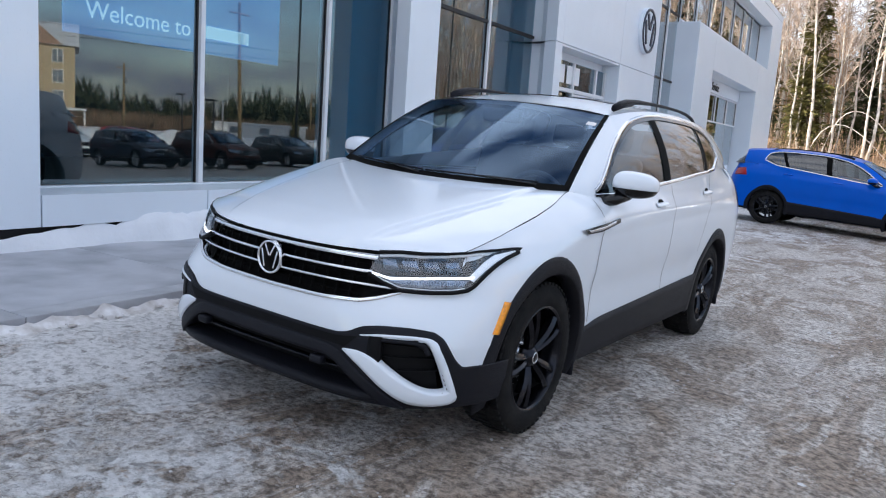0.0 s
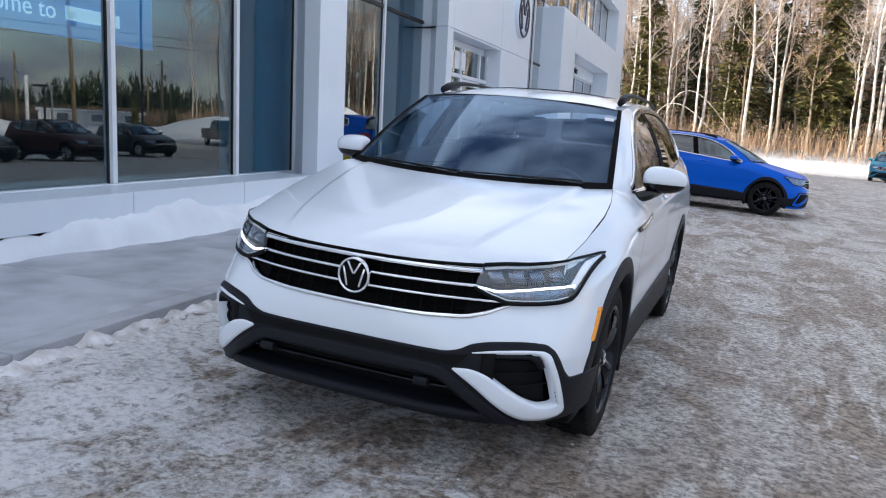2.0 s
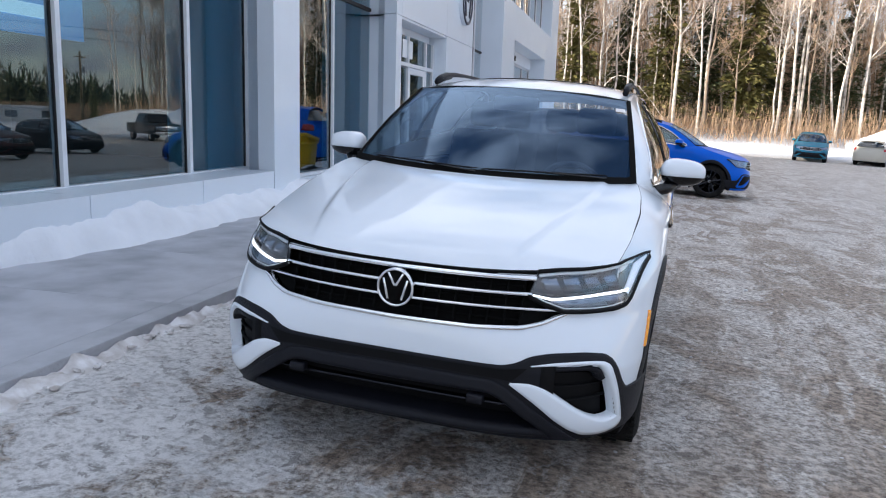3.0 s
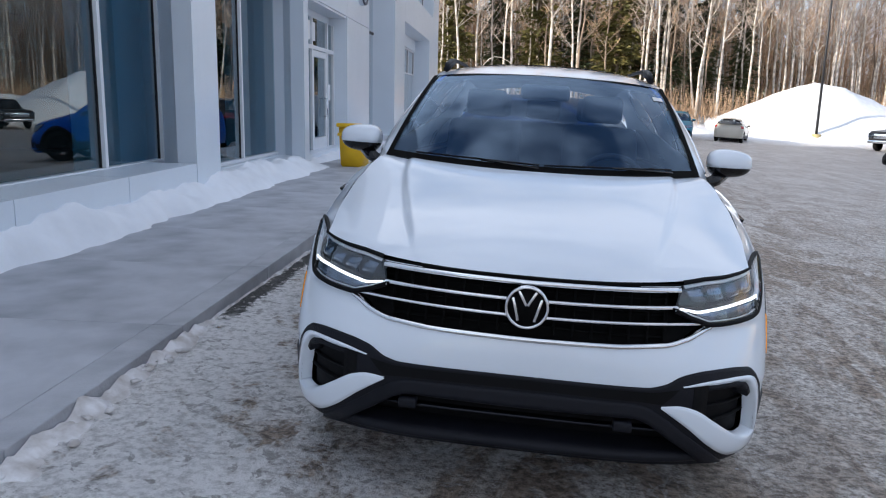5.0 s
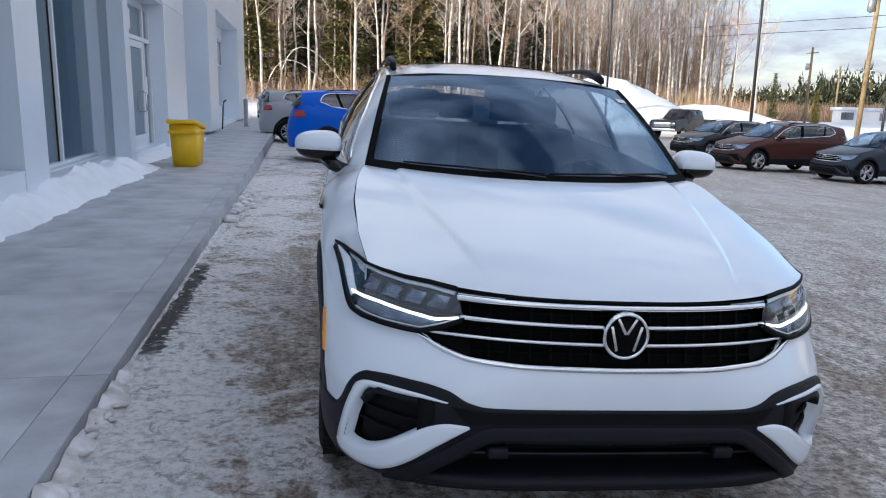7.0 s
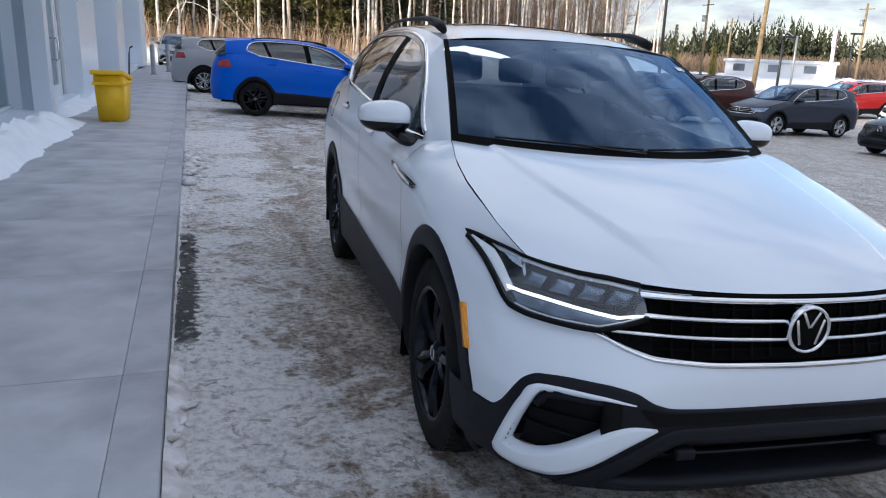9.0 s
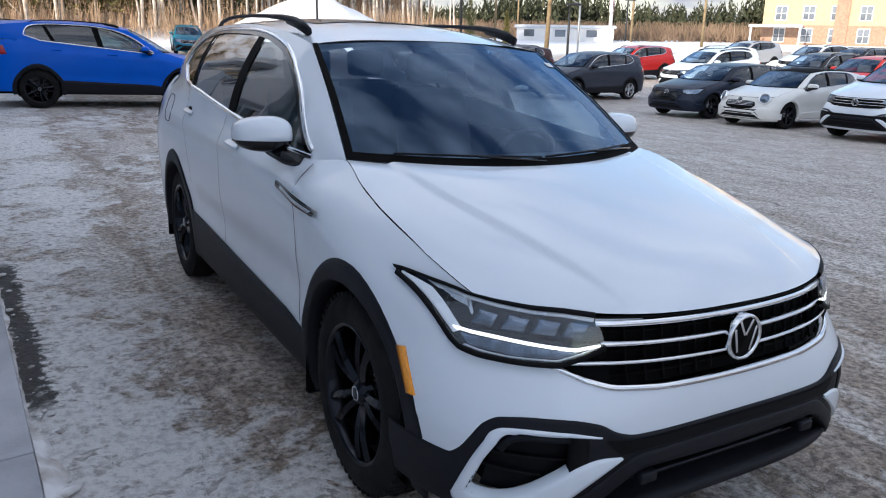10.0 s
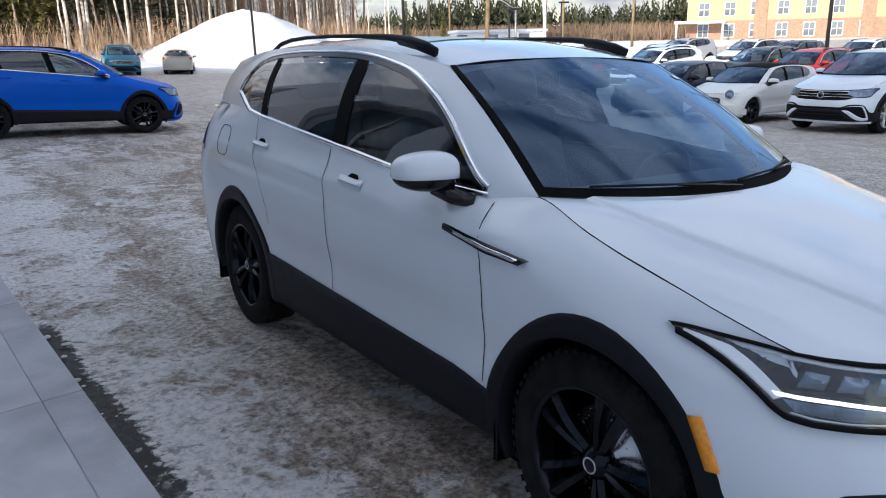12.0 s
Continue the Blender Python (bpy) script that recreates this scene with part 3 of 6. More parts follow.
snow_bank("snow_drift", "soft white snow drift along the foot of the showroom wall", -6, 10.9, lambda v: lin(v, [(-6, -3.6), (.6, -3.68), (1.5, -3.55), (2.6, -3.40), (4, -3.42), (6.2, -3.36), (8.6, -3.28), (10.5, -3.28), (11, -3.5)]), lambda v: lin(v, [(-6, .10), (.4, .12), (1.2, .27), (4, .26), (6, .22), (7.2, .30), (9.5, .22), (10.8, .08)]), 3.3)
snow_bank("snow_drift", "low trampled snow beside the entrance door", 10.95, 19.5, lambda v: lin(v, [(11, -3.6), (13, -3.45), (16, -3.3), (19.5, -3.5)]), lambda v: .13, 9.1, wall_u=-3.98)

# ---- cars ----
Q = 0.4


def Y0(z): return interp(z, [(.18, -.79), (.24, -.838), (.30, -.858), (.36, -.866), (.46, -.868), (.56, -.867), (.64, -.858), (.72, -.842), (.80, -.826), (.84, -.810), (.9, -.78), (1.1, -.7)])
def DEP(z): return lin(z, [(.2, .68), (.5, .68), (.68, .78), (.86, .98), (1.1, 1.0)])
def NN(z): return lin(z, [(.2, 4.0), (.5, 4.0), (.68, 2.5), (.86, 2.7), (1.1, 2.6)])
def WZ(z): return interp(z, [(.18, .84), (.26, .872), (.45, .889), (.6, .898), (.75, .908), (.88, .910), (1.0, .90), (1.1, .872), (1.3, .84)])
def YR(z): return interp(z, [(.2, 3.70), (.35, 3.80), (.6, 3.83), (.9, 3.80), (1.1, 3.74), (1.3, 3.66)])
def crease(y, z):
    return .013 * max(0, 1 - abs(z - (.968 + .034 * y)) / .085) * max(0, min(1, (y + .3) / .4)) * max(0, min(1, (3.6 - y) / .4)) - .010 * math.exp(-((z - .62) / .09) ** 2) * max(0, min(1, (y - .3) / .3)) * max(0, min(1, (2.5 - y) / .3))
def ZTOP(y): return interp(y, [(-.9, .826), (-.74, .830), (-.53, .865), (-.2, .952), (.1, 1.03), (.4, 1.105), (.56, 1.088), (1.59, 1.165), (2.49, 1.245), (3.0, 1.28), (3.3, 1.28), (3.8, 1.24)])
def XCUT(y): return lin(y, [(-.53, .745), (-.3, .772), (0, .782), (.2, .772), (.4, .737), (.56, .803), (.8, .83), (1.2, .845), (2.0, .85), (2.5, .842), (2.8, .815), (3.0, .79), (3.2, .765), (3.45, .72), (3.7, .64)])
def ZLOW(y): return ZTOP(y) + .014 + .26 * max(0, y - 2.70)
def XROOF(y): return lin(y, [(1.06, .62), (1.4, .612), (1.8, .607), (2.6, .60), (3.2, .585), (3.5, .57)])
def ZROOF(y): return interp(y, [(1.0, 1.552), (1.15, 1.585), (1.35, 1.617), (1.7, 1.648), (2.2, 1.660), (2.8, 1.648), (3.3, 1.612), (3.5, 1.59)])
def ZEDGE(y): return interp(y, [(1.06, 1.518), (1.4, 1.566), (1.77, 1.598), (2.2, 1.612), (2.8, 1.600), (3.3, 1.552), (3.5, 1.52)])
def ZHIGH(y): return interp(y, [(.62, 1.112), (.683, 1.158), (.9, 1.318), (1.123, 1.435), (1.35, 1.510), (1.73, 1.566), (1.95, 1.577), (2.34, 1.580), (2.64, 1.570), (2.80, 1.552), (2.89, 1.525), (2.94, 1.485), (2.97, 1.43), (2.985, 1.365)])


def smooth_step(t):
    t = max(0.0, min(1.0, t))
    return t * t * (3 - 2 * t)


def front(x, z, off=0.0):
    """A point of the nose above (x, z) of the front view, proud by off."""
    def f(x, z):
        r = min(.999, abs(x) / WZ(z))
        return Y0(z) + DEP(z) * (1 - (1 - r ** NN(z)) ** Q)
    y = f(x, z)
    if not off:
        return Vector((x, y, z))
    e = .004
    n = Vector(((f(x + e, z) - f(x - e, z)) / (2 * e), -1, (f(x, z + e) - f(x, z - e)) / (2 * e))).normalized()
    return Vector((x, y, z)) + n * off


def nose(x, z, off=0.0):
    """As front(), but following the wing where its top edge draws in."""
    if abs(x) < .56:
        return front(x, z, off)

    def f(x, z):
        lo, hi = -.95, .35
        for k in range(18):
            m = (lo + hi) / 2
            if side(m, z).x < x:
                lo = m
            else:
                hi = m
        return lo
    y, e, ax = f(abs(x), z), .004, abs(x)
    n = Vector(((f(ax + e, z) - f(ax - e, z)) / (2 * e), -1, (f(ax, z + e) - f(ax, z - e)) / (2 * e)))
    n.x, n.z = max(-.5, min(1.6, n.x)), max(-1, min(1, n.z))
    p = Vector((ax, y, z)) + n.normalized() * off
    return Vector((math.copysign(p.x, x), p.y, p.z))


def side(y, z, off=0.0, sgn=1):
    """A point of the flank above (y, z) of the side view."""
    u = (y - Y0(z)) / DEP(z)
    r = (1 - max(0, 1 - max(0, u)) ** (1 / Q)) ** (1 / NN(z)) if u < 1 else 1
    v = (YR(z) - y) / .55
    r2 = (1 - max(0, 1 - max(0, v)) ** (1 / Q)) ** (1 / 3.0) if v < 1 else 1
    x = WZ(z) * r * r2 + crease(y, z)
    if y > -.53:
        h = ZTOP(y) - z
        if h < .16:
            x -= max(0, WZ(ZTOP(y)) * r * r2 - XCUT(y)) * max(0, 1 - max(0, h) / .16) ** 2.2
    return Vector((sgn * (x + off), y, z))


def glazing(y, z, off=0.0, sgn=1):
    """A point of the cabin's side."""
    zb = ZTOP(y)
    if y < 1.067:
        t = max(0, (y - .4) / .667)
        xt, zt = .737 - .117 * t, 1.106 + .412 * t + .022 * math.sin(math.pi * t)
    else:
        xt, zt = XROOF(y), ZEDGE(y)
    t = min(1, max(0, (z - zb) / max(.02, zt - zb)))
    x = XCUT(y) + (xt - XCUT(y)) * t + .028 * math.sin(math.pi * t) * min(1, (zt - zb) / .3)
    return Vector((sgn * (x + off), y, z))


def build_car(name, M, paint, label, hi=False, scale=(1, 1, 1), rim=None, wheel_r=.358, clad=None, glass2=None, rails=True, chrome=True, drl=False, hatch_light=True, grille_bars=3, roof_mat=None, face=""):
    """A sport-utility car on its wheels, nose along -y, the front axle over the origin."""
    sx, sy, sz = scale
    car = new(name)
    car.matrix_world = M
    tagged(car, label, "car")
    clad = clad or CLAD
    rim = rim or RIMDARK
    glass2 = glass2 or PRIVACY
    HY = (0.0, 2.79)
    lift = wheel_r - .358 * sz

    def put(pts): return [(p[0] * sx, p[1] * sy, p[2] * sz + lift) for p in pts]

    def mk(nm, V, Fc, m, parent=car, lab="", smooth=True):
        # turn a sheet's faces outward
        out_, ref = 0.0, Vector((0, 1.4, .75))
        for q in Fc[::max(1, len(Fc) // 60)]:
            a, b, c, d = (Vector(V[k]) for k in q[:4])
            out_ += (c - a).cross(d - b).dot((a + c) / 2 - ref)
        if out_ < 0:
            Fc = [tuple(reversed(q)) for q in Fc]
        return mesh_part(nm, put(V), Fc, m, parent, lab, smooth)

    def strip(nm, fa, fb, n, k, fn, m, off=.004, thick=.0, parent=car, lab="", dome=0.0):
        """A sheet between two curves given as 2-D functions of t, laid on a surface; thick folds its rim back."""
        rows = []
        for j in range(k + 1):
            s = j / k
            row = []
            for i in range(n + 1):
                t = i / n
                a, b = fa(t), fb(t)
                p, q = a[0] + (b[0] - a[0]) * s, a[1] + (b[1] - a[1]) * s
                row.append(fn(p, q, off + dome * math.sin(math.pi * s) * min(1, 8 * t, 8 * (1 - t))))
            rows.append(row)
        if thick:
            def back(row, ss):
                out = []
                for i in range(n + 1):
                    t = i / n
                    a, b = fa(t), fb(t)
                    out.append(fn(a[0] + (b[0] - a[0]) * ss, a[1] + (b[1] - a[1]) * ss, off - thick))
                return out
            rows = [back(rows[0], 0)] + rows + [back(rows[-1], 1)]
        V, Fc = lay_grid(rows)
        return mk(nm, V, Fc, m, parent, lab)

    def poly(path):
        """A curve through points as a function of t."""
        P = along([(a, b, 0) for a, b in path], 65)

        def f(t):
            u = t * 64
            i = min(63, int(u))
            p = P[i].lerp(P[i + 1], u - i)
            return (p.x, p.y)
        return f

    def curve(path):
        """A smooth curve through points as a function of t."""
        L = [0.0]
        for a, b in zip(path, path[1:]):
            L.append(L[-1] + math.hypot(b[0] - a[0], b[1] - a[1]))
        px, py = [(l_ / L[-1], p[0]) for l_, p in zip(L, path)], [(l_ / L[-1], p[1]) for l_, p in zip(L, path)]
        return lambda t: (interp(t, px), interp(t, py))

    def mir(fn): return lambda a, b, o: (lambda p: Vector((-p.x, p.y, p.z)))(fn(a, b, o))

    # -- lower body shell
    nf, ns, nr, nz = (60, 96, 18, 76) if hi else (20, 40, 10, 20)
    lamp_poly = [(.47, .752), (.49, .826), (.62, .838), (.73, .855), (.765, .850), (.785, .82), (.775, .775), (.755, .737), (.715, .712), (.60, .705)]
    grille_poly = [(-.49, .824), (.49, .824), (.475, .752), (.60, .701), (.53, .665), (.46, .645), (.30, .634), (-.30, .634), (-.46, .645), (-.53, .665), (-.60, .701), (-.475, .752)]

    def zt_f(x): return interp(abs(x), [(0, .511), (.30, .511), (.40, .512), (.46, .523), (.54, .554), (.62, .568), (.69, .571), (.75, .563), (.775, .540), (.79, .505), (.815, .44), (.828, .421), (.89, .418)])

    def hole(c):
        x, y, z = abs(c.x), c.y, c.z
        if x > .45 and min((y - h) ** 2 + (z - .358) ** 2 for h in HY) < .428 ** 2:
            return True
        if z < .285 and y > .3:
            return True
        if hi and y < -.15:
            if y < -.4 and inside(grille_poly, c.x, z):
                return True
            if y < -.42 and z < zt_f(x) - .045:
                return True
        return False

    cols = []
    for i in range(nf + 1):
        cols.append(("f", math.pi / 2 * (i / nf) ** 1.0))
    for i in range(1, ns):
        cols.append(("s", i / ns))
    for i in range(nr, -1, -1):
        cols.append(("r", math.pi / 2 * i / nr))

    def shell_point(col, f):
        kind, p = col

        def base(z):
            if kind == "f":
                return WZ(z) * math.sin(p) ** (2 / NN(z)), Y0(z) + DEP(z) * (1 - math.cos(p) ** (2 * Q))
            if kind == "s":
                a = Y0(z) + DEP(z)
                return WZ(z), a + (YR(z) - .55 - a) * p
            return WZ(z) * math.sin(p) ** (2 / 3), YR(z) - .55 + .55 * math.cos(p) ** (2 * Q)
        yb = base(.8)[1]
        zt = ZTOP(yb)
        z = .2 + (zt - .2) * f
        x, y = base(z)
        yy = y
        x += crease(y, z) * (1 if kind == "s" else .6 * (math.sin(p) ** 4))
        if yb > -.53:
            xt = base(zt)[0]
            cut = XCUT(yb) if kind != "r" else xt * .93
            h = zt - z
            x -= max(0, xt - cut) * max(0, 1 - h / .16) ** 2.2
            if kind != "r":
                w = max(0, 1 - h / .16) ** 2
                yy = y + (yb - y) * w
        return Vector((max(0, x), yy, z))

    rows = []
    for k in range(nz + 1):
        f = k / nz
        half = [shell_point(c, f) for c in cols]
        rows.append([Vector((-p.x, p.y, p.z)) for p in half[:0:-1]] + half)
    V, Fc = lay_grid(rows, hole)
    mk("body", V, Fc, paint, lab="white painted body shell" if hi else "")

    # -- bonnet
    na, nb = (160, 48) if hi else (16, 12)
    rows = []
    for j in range(nb + 1):
        b = j / nb
        row = []
        for i in range(na + 1):
            a = -1 + 2 * i / na
            ye = -.53 + .93 * b
            y_f = front(.745 * a, .828).y
            y = y_f + (.13 + .27 * a * a - y_f) * b
            zc = interp(b, [(0, .828), (.05, .866), (.2, .918), (.5, .992), (.8, 1.052), (1, 1.083)])
            z = zc + (ZTOP(ye) - zc) * abs(a) ** 2.6
            ca = .50 + .30 * b
            z += .015 * smooth_step((ca + .03 - abs(a)) / .034) * min(1, b * 5) * (1 - .3 * b)
            row.append(Vector((a * XCUT(ye), y, z + .002)))
        rows.append(row)
    V, Fc = lay_grid(rows)
    mk("bonnet", V, Fc, paint)
    if hi:
        for s in (-1, 1):  # shut line between bonnet and wing
            bm = bmesh.new()
            tube(bm, put([(s * XCUT(y), y, ZTOP(y) + .001) for y in [-.53 + .93 * i / 24 for i in range(25)]]), .0015, 6)
            part("shut_line", bm, DARK, car)

    # -- roof and windscreen
    rows = []
    for j in range(25):
        y = .985 + 2.5 * j / 24
        row = []
        for i in range(25):
            a = -1 + i / 12
            yy = y + .08 * a * a * (1 - j / 24)
            row.append(Vector((a * XROOF(yy), yy, ZROOF(yy) + (ZEDGE(yy) - ZROOF(yy)) * abs(a) ** 2.5)))
        rows.append(row)
    V, Fc = lay_grid(rows)
    mk("roof", V, Fc, roof_mat or paint)

    def screen(a, b, off=0.0):
        p = Vector((.735 * a, .14 + .26 * a * a, 1.085 + .021 * a * a))
        q = Vector((.62 * a, .985 + .08 * a * a, 1.550 - .032 * a * a))
        r = p.lerp(q, b)
        bul = .022 * math.sin(math.pi * b)
        return r + Vector((0, -.5, .85)) * (bul + off)
    V, Fc = lay_grid([[screen(-1 + i / 10, j / 10) for i in range(21)] for j in range(11)])
    ws = mk("windscreen", V, Fc, WSGLASS, lab="clear windscreen mirroring the clouds" if hi else "")
    ws.visible_shadow = False
    V, Fc = lay_grid([[screen(-1 + i / 15, .055 * j / 3, .004) for i in range(31)] for j in range(4)])
    mk("cowl_band", V, Fc, DARK)
    for s in (-1, 1):  # black frit and pillar edge
        V, Fc = lay_grid([[screen(s * (1.0 - .035 * i / 2), j / 14, .005) for i in range(3)] for j in range(15)])
        mk("pillar_trim", V, Fc, DARK)

    # -- cabin sides with window openings
    win = [(y, ZHIGH(y) + .006) for y in [.60 + 2.385 * i / 40 for i in range(41)]] + [(y, ZLOW(y) - .002) for y in [2.985 - 2.395 * i / 40 for i in range(41)]]
    ny, nv = (110, 26) if hi else (50, 12)
    for s in (-1, 1):
        rows = []
        for j in range(nv + 1):
            t = j / nv
            row = []
            for i in range(ny + 1):
                y = .40 + 3.05 * i / ny
                zt = 1.106 + .412 * max(0, (y - .4) / .667) + .022 * math.sin(math.pi * max(0, (y - .4) / .667)) if y < 1.067 else ZEDGE(y)
                z = ZTOP(y) + (zt - ZTOP(y)) * t
                row.append(glazing(y, z, 0, s))
            rows.append(row)
        V, Fc = lay_grid(rows, lambda c: inside(win, c.y, c.z))
        mk("side_frame", V, Fc, paint)
        gz = (lambda a, b, o, s=s: glazing(a, b, o, s))
        for nm, w, gm in (("front_window", (.66, 1.57, .66, 1.67), SIDEGLASS), ("rear_window", (1.64, 2.44, 1.74, 2.62), glass2), ("quarter_window", (2.49, 2.975, 2.66, 2.975), glass2)):
            lo = (lambda t, w=w: (w[0] + (w[1] - w[0]) * t, ZLOW(w[0] + (w[1] - w[0]) * t)))
            up = (lambda t, w=w: (w[2] + (w[3] - w[2]) * t, ZHIGH(w[2] + (w[3] - w[2]) * t) + .004))
            g = strip(nm, lo, up, 16, 6, gz, gm, -.004)
            g.visible_shadow = False
        for ya, yb, yc, yd in ((1.55, 1.66, 1.65, 1.76), (2.43, 2.50, 2.605, 2.675)):
            strip("pillar", (lambda t, ya=ya, yb=yb: (ya + (yb - ya) * t, ZTOP(ya) + .01)), (lambda t, yc=yc, yd=yd: (yc + (yd - yc) * t, ZHIGH(yc) + .006)), 4, 8, gz, DARK, .001)
        if chrome:
            strip("belt_trim", lambda t: (.58 + 2.405 * t, ZLOW(.58 + 2.405 * t) - .017), lambda t: (.58 + 2.405 * t, ZLOW(.58 + 2.405 * t) + .001), 60, 2, gz, CHROME, .006, .012)
            top = [(y, ZHIGH(y)) for y in [.60 + 2.2 * k / 44 for k in range(45)] + [2.83, 2.86, 2.88, 2.90, 2.915, 2.93, 2.94, 2.95, 2.96, 2.97, 2.978, 2.985]]
            ptop = poly(top)
            strip("window_trim", ptop, lambda t: (lambda p: (p[0] + -.012 * max(0, min(1, (1.7 - p[0]) / .6)) + (.016 * max(0, min(1, (p[0] - 2.78) / .17))), p[1] + .014))(ptop(t)), 90, 2, gz, CHROME, .006, .012)
            strip("window_seal", lambda t: (lambda p: (p[0] + .004, p[1] - .020))(ptop(t)), ptop, 70, 1, gz, GLOSSBLACK, .003)
    # rear hatch closing the cabin
    rows = []
    for j in range(9):
        t = j / 8
        z = 1.24 + (1.49 - 1.24) * t
        row = []
        for i in range(17):
            a = -1 + i / 8
            row.append(Vector((a * (.76 - .23 * t), 3.44 + (.30 * (1 - t) + .05) * (1 - a ** 4), z + .03 * t * (1 - a * a))))
        rows.append(row)
    V, Fc = lay_grid(rows)
    mk("tailgate_glass", V, Fc, glass2)
    strip("tail_shelf", lambda t: (-.7 + 1.4 * t, 3.3), lambda t: (-.7 + 1.4 * t, 3.72), 8, 2, lambda x, y, o: Vector((x, y, 1.245)), paint, 0)

    # -- lower cladding: a sheet over the foot of the nose, open at the three air intakes
    mid_open = [(-.60, .285), (-.50, .350), (-.42, .400), (-.37, .420), (0, .415), (.37, .420), (.42, .400), (.50, .350), (.60, .285), (.50, .280), (0, .276), (-.50, .280)]
    side_open = [(.57, .520), (.60, .526), (.69, .533), (.748, .528), (.772, .494), (.790, .40), (.803, .318), (.76, .308), (.725, .320), (.664, .364), (.57, .427)]
    nphi, nlow = (200, 34) if hi else (40, 10)
    rows = []
    for j in range(nlow + 1):
        f = j / nlow
        row = []
        for i in range(nphi + 1):
            ph = (-1 + 2 * i / nphi) * math.pi / 2 * .93
            x0 = WZ(.45) * math.sin(abs(ph)) ** (2 / NN(.45))
            z = .246 + (zt_f(x0) - .246) * f
            x = WZ(z) * math.sin(abs(ph)) ** (2 / NN(z)) * (1 if ph >= 0 else -1)
            y = Y0(z) + DEP(z) * (1 - math.cos(ph) ** (2 * Q))
            d = Vector((x * .9, y - .15, 0)).normalized()
            row.append(Vector((x, y, z)) + d * .007)
        rows.append(row)
    rows.append([p + Vector((0, .02, .002)) for p in rows[-1]])
    rows.insert(0, [p + Vector((-p.x * .04, .10, .004)) for p in rows[0]])
    V, Fc = lay_grid(rows, (lambda c: inside(mid_open, c.x, c.z) or inside(side_open, abs(c.x), c.z)) if hi else None)
    lowf = mk("lower_bumper", V, Fc, clad, lab="black textured plastic lower bumper")
    for s in (-1, 1):
        fs = (lambda a, b, o, s=s: side(a, b, o, s))
        strip("rocker_cladding", lambda t: (.40 + 2.0 * t, .262), lambda t: (.40 + 2.0 * t, (.455 + .038 * (2.0 * t)) - (.03 * max(0, 1 - t / .12))), 30, 5, fs, clad, .008, .02, lab="black textured sill cladding")
        for h in HY:
            rows = []
            for r, o in ((.472, -.004), (.466, .005), (.452, .009), (.408, .010), (.400, .004), (.398, -.07)):
                row = []
                for i in range(37):
                    a = radians(-22 + 224 * i / 36) if h == 0 else radians(-14 + 208 * i / 36)
                    rr = r + (.012 * math.cos(4 * (a - math.pi / 2)) if r > .44 else 0)
                    y, z = h - rr * math.cos(a) * 1.0, .358 + rr * math.sin(a)
                    p = side(max(-.62, y), max(.2, z), o * (.35 + .65 * smooth_step((y - h + .45) / .35)) if o > 0 and h == 0 else o, s)
                    row.append(Vector((p.x, y, z)))
                rows.append(row)
            V, Fc = lay_grid(rows)
            mk("arch_flare", V, Fc, clad)
            bm = bmesh.new()
            lathe(bm, [(.41, .86), (.41, .52), (.05, .50)], 32, M=Matrix.Translation((0, h, .358)) @ Matrix.Diagonal((s, 1, 1, 1)))
            for v in bm.verts:
                v.co.z = max(.21, v.co.z)
                v.co = Vector(put([v.co])[0])
            part("wheel_well", bm, DARK, car)
        if hi:
            bm = boxbm(s * .70, s * .885, .405, .425, .19, .50, .006)
            for v in bm.verts:
                v.co = Vector(put([v.co])[0])
            part("mud_flap", bm, clad, car)
            bm = boxbm(s * .70, s * .885, 3.2, 3.22, .19, .50, .006)
            for v in bm.verts:
                v.co = Vector(put([v.co])[0])
            part("mud_flap", bm, clad, car)
    bm = boxbm(-.66, .66, -.55, 3.55, .25, .42)
    for v in bm.verts:
        v.co = Vector(put([v.co])[0])
    part("underbody", bm, DARK, car)

    # -- nose: grille, lamps
    ftop = poly([(-.485, .826), (-.30, .822), (0, .820), (.30, .822), (.485, .826)])
    gr_lo = poly([(-.60, .70), (-.53, .668), (-.46, .648), (-.30, .638), (0, .634), (.30, .638), (.46, .648), (.53, .668), (.60, .70)])
    gr_up = poly([(-.60, .703), (-.482, .755), (-.487, .824), (0, .820), (.487, .824), (.482, .755), (.60, .703)])
    rec = -.05 if hi else .003
    g_lo = poly([(-.57, .69), (-.46, .645), (0, .632), (.46, .645), (.57, .69)])
    g_hi = poly([(-.50, .83), (0, .828), (.50, .83)])
    grille = strip("grille", g_lo, g_hi, 40, 6, front, paint if face else DARK, rec, lab="" if face else "black grille with chrome bars")
    if hi:
        strip("grille_corner", poly([(-.60, .70), (-.45, .65)]), poly([(-.60, .705), (-.45, .77)]), 8, 3, front, DARK, -.03, parent=grille)
        strip("grille_corner", poly([(.45, .65), (.60, .70)]), poly([(.45, .77), (.60, .705)]), 8, 3, front, DARK, -.03, parent=grille)
        for i in range(18):  # upright ribs inside the grille
            x = -.52 + 1.04 * i / 17
            if abs(x) > .08:
                strip("grille_rib", lambda t, x=x: (x - .004 + 0 * t, .65 + .16 * t), lambda t, x=x: (x + .004, .65 + .16 * t), 6, 1, front, DARK, -.030, .01, parent=grille)
        for zz in (.672, .69, .73, .74, .783):
            strip("grille_slat", lambda t, zz=zz: (-.5 + t, zz), lambda t, zz=zz: (-.5 + t, zz + .006), 24, 1, front, DARK, -.034, .01, parent=grille)
    bars = [(.806, .822, .487, .487)] if not face else []
    if grille_bars >= 2:
        bars.append((.753, .764, .482, .476))
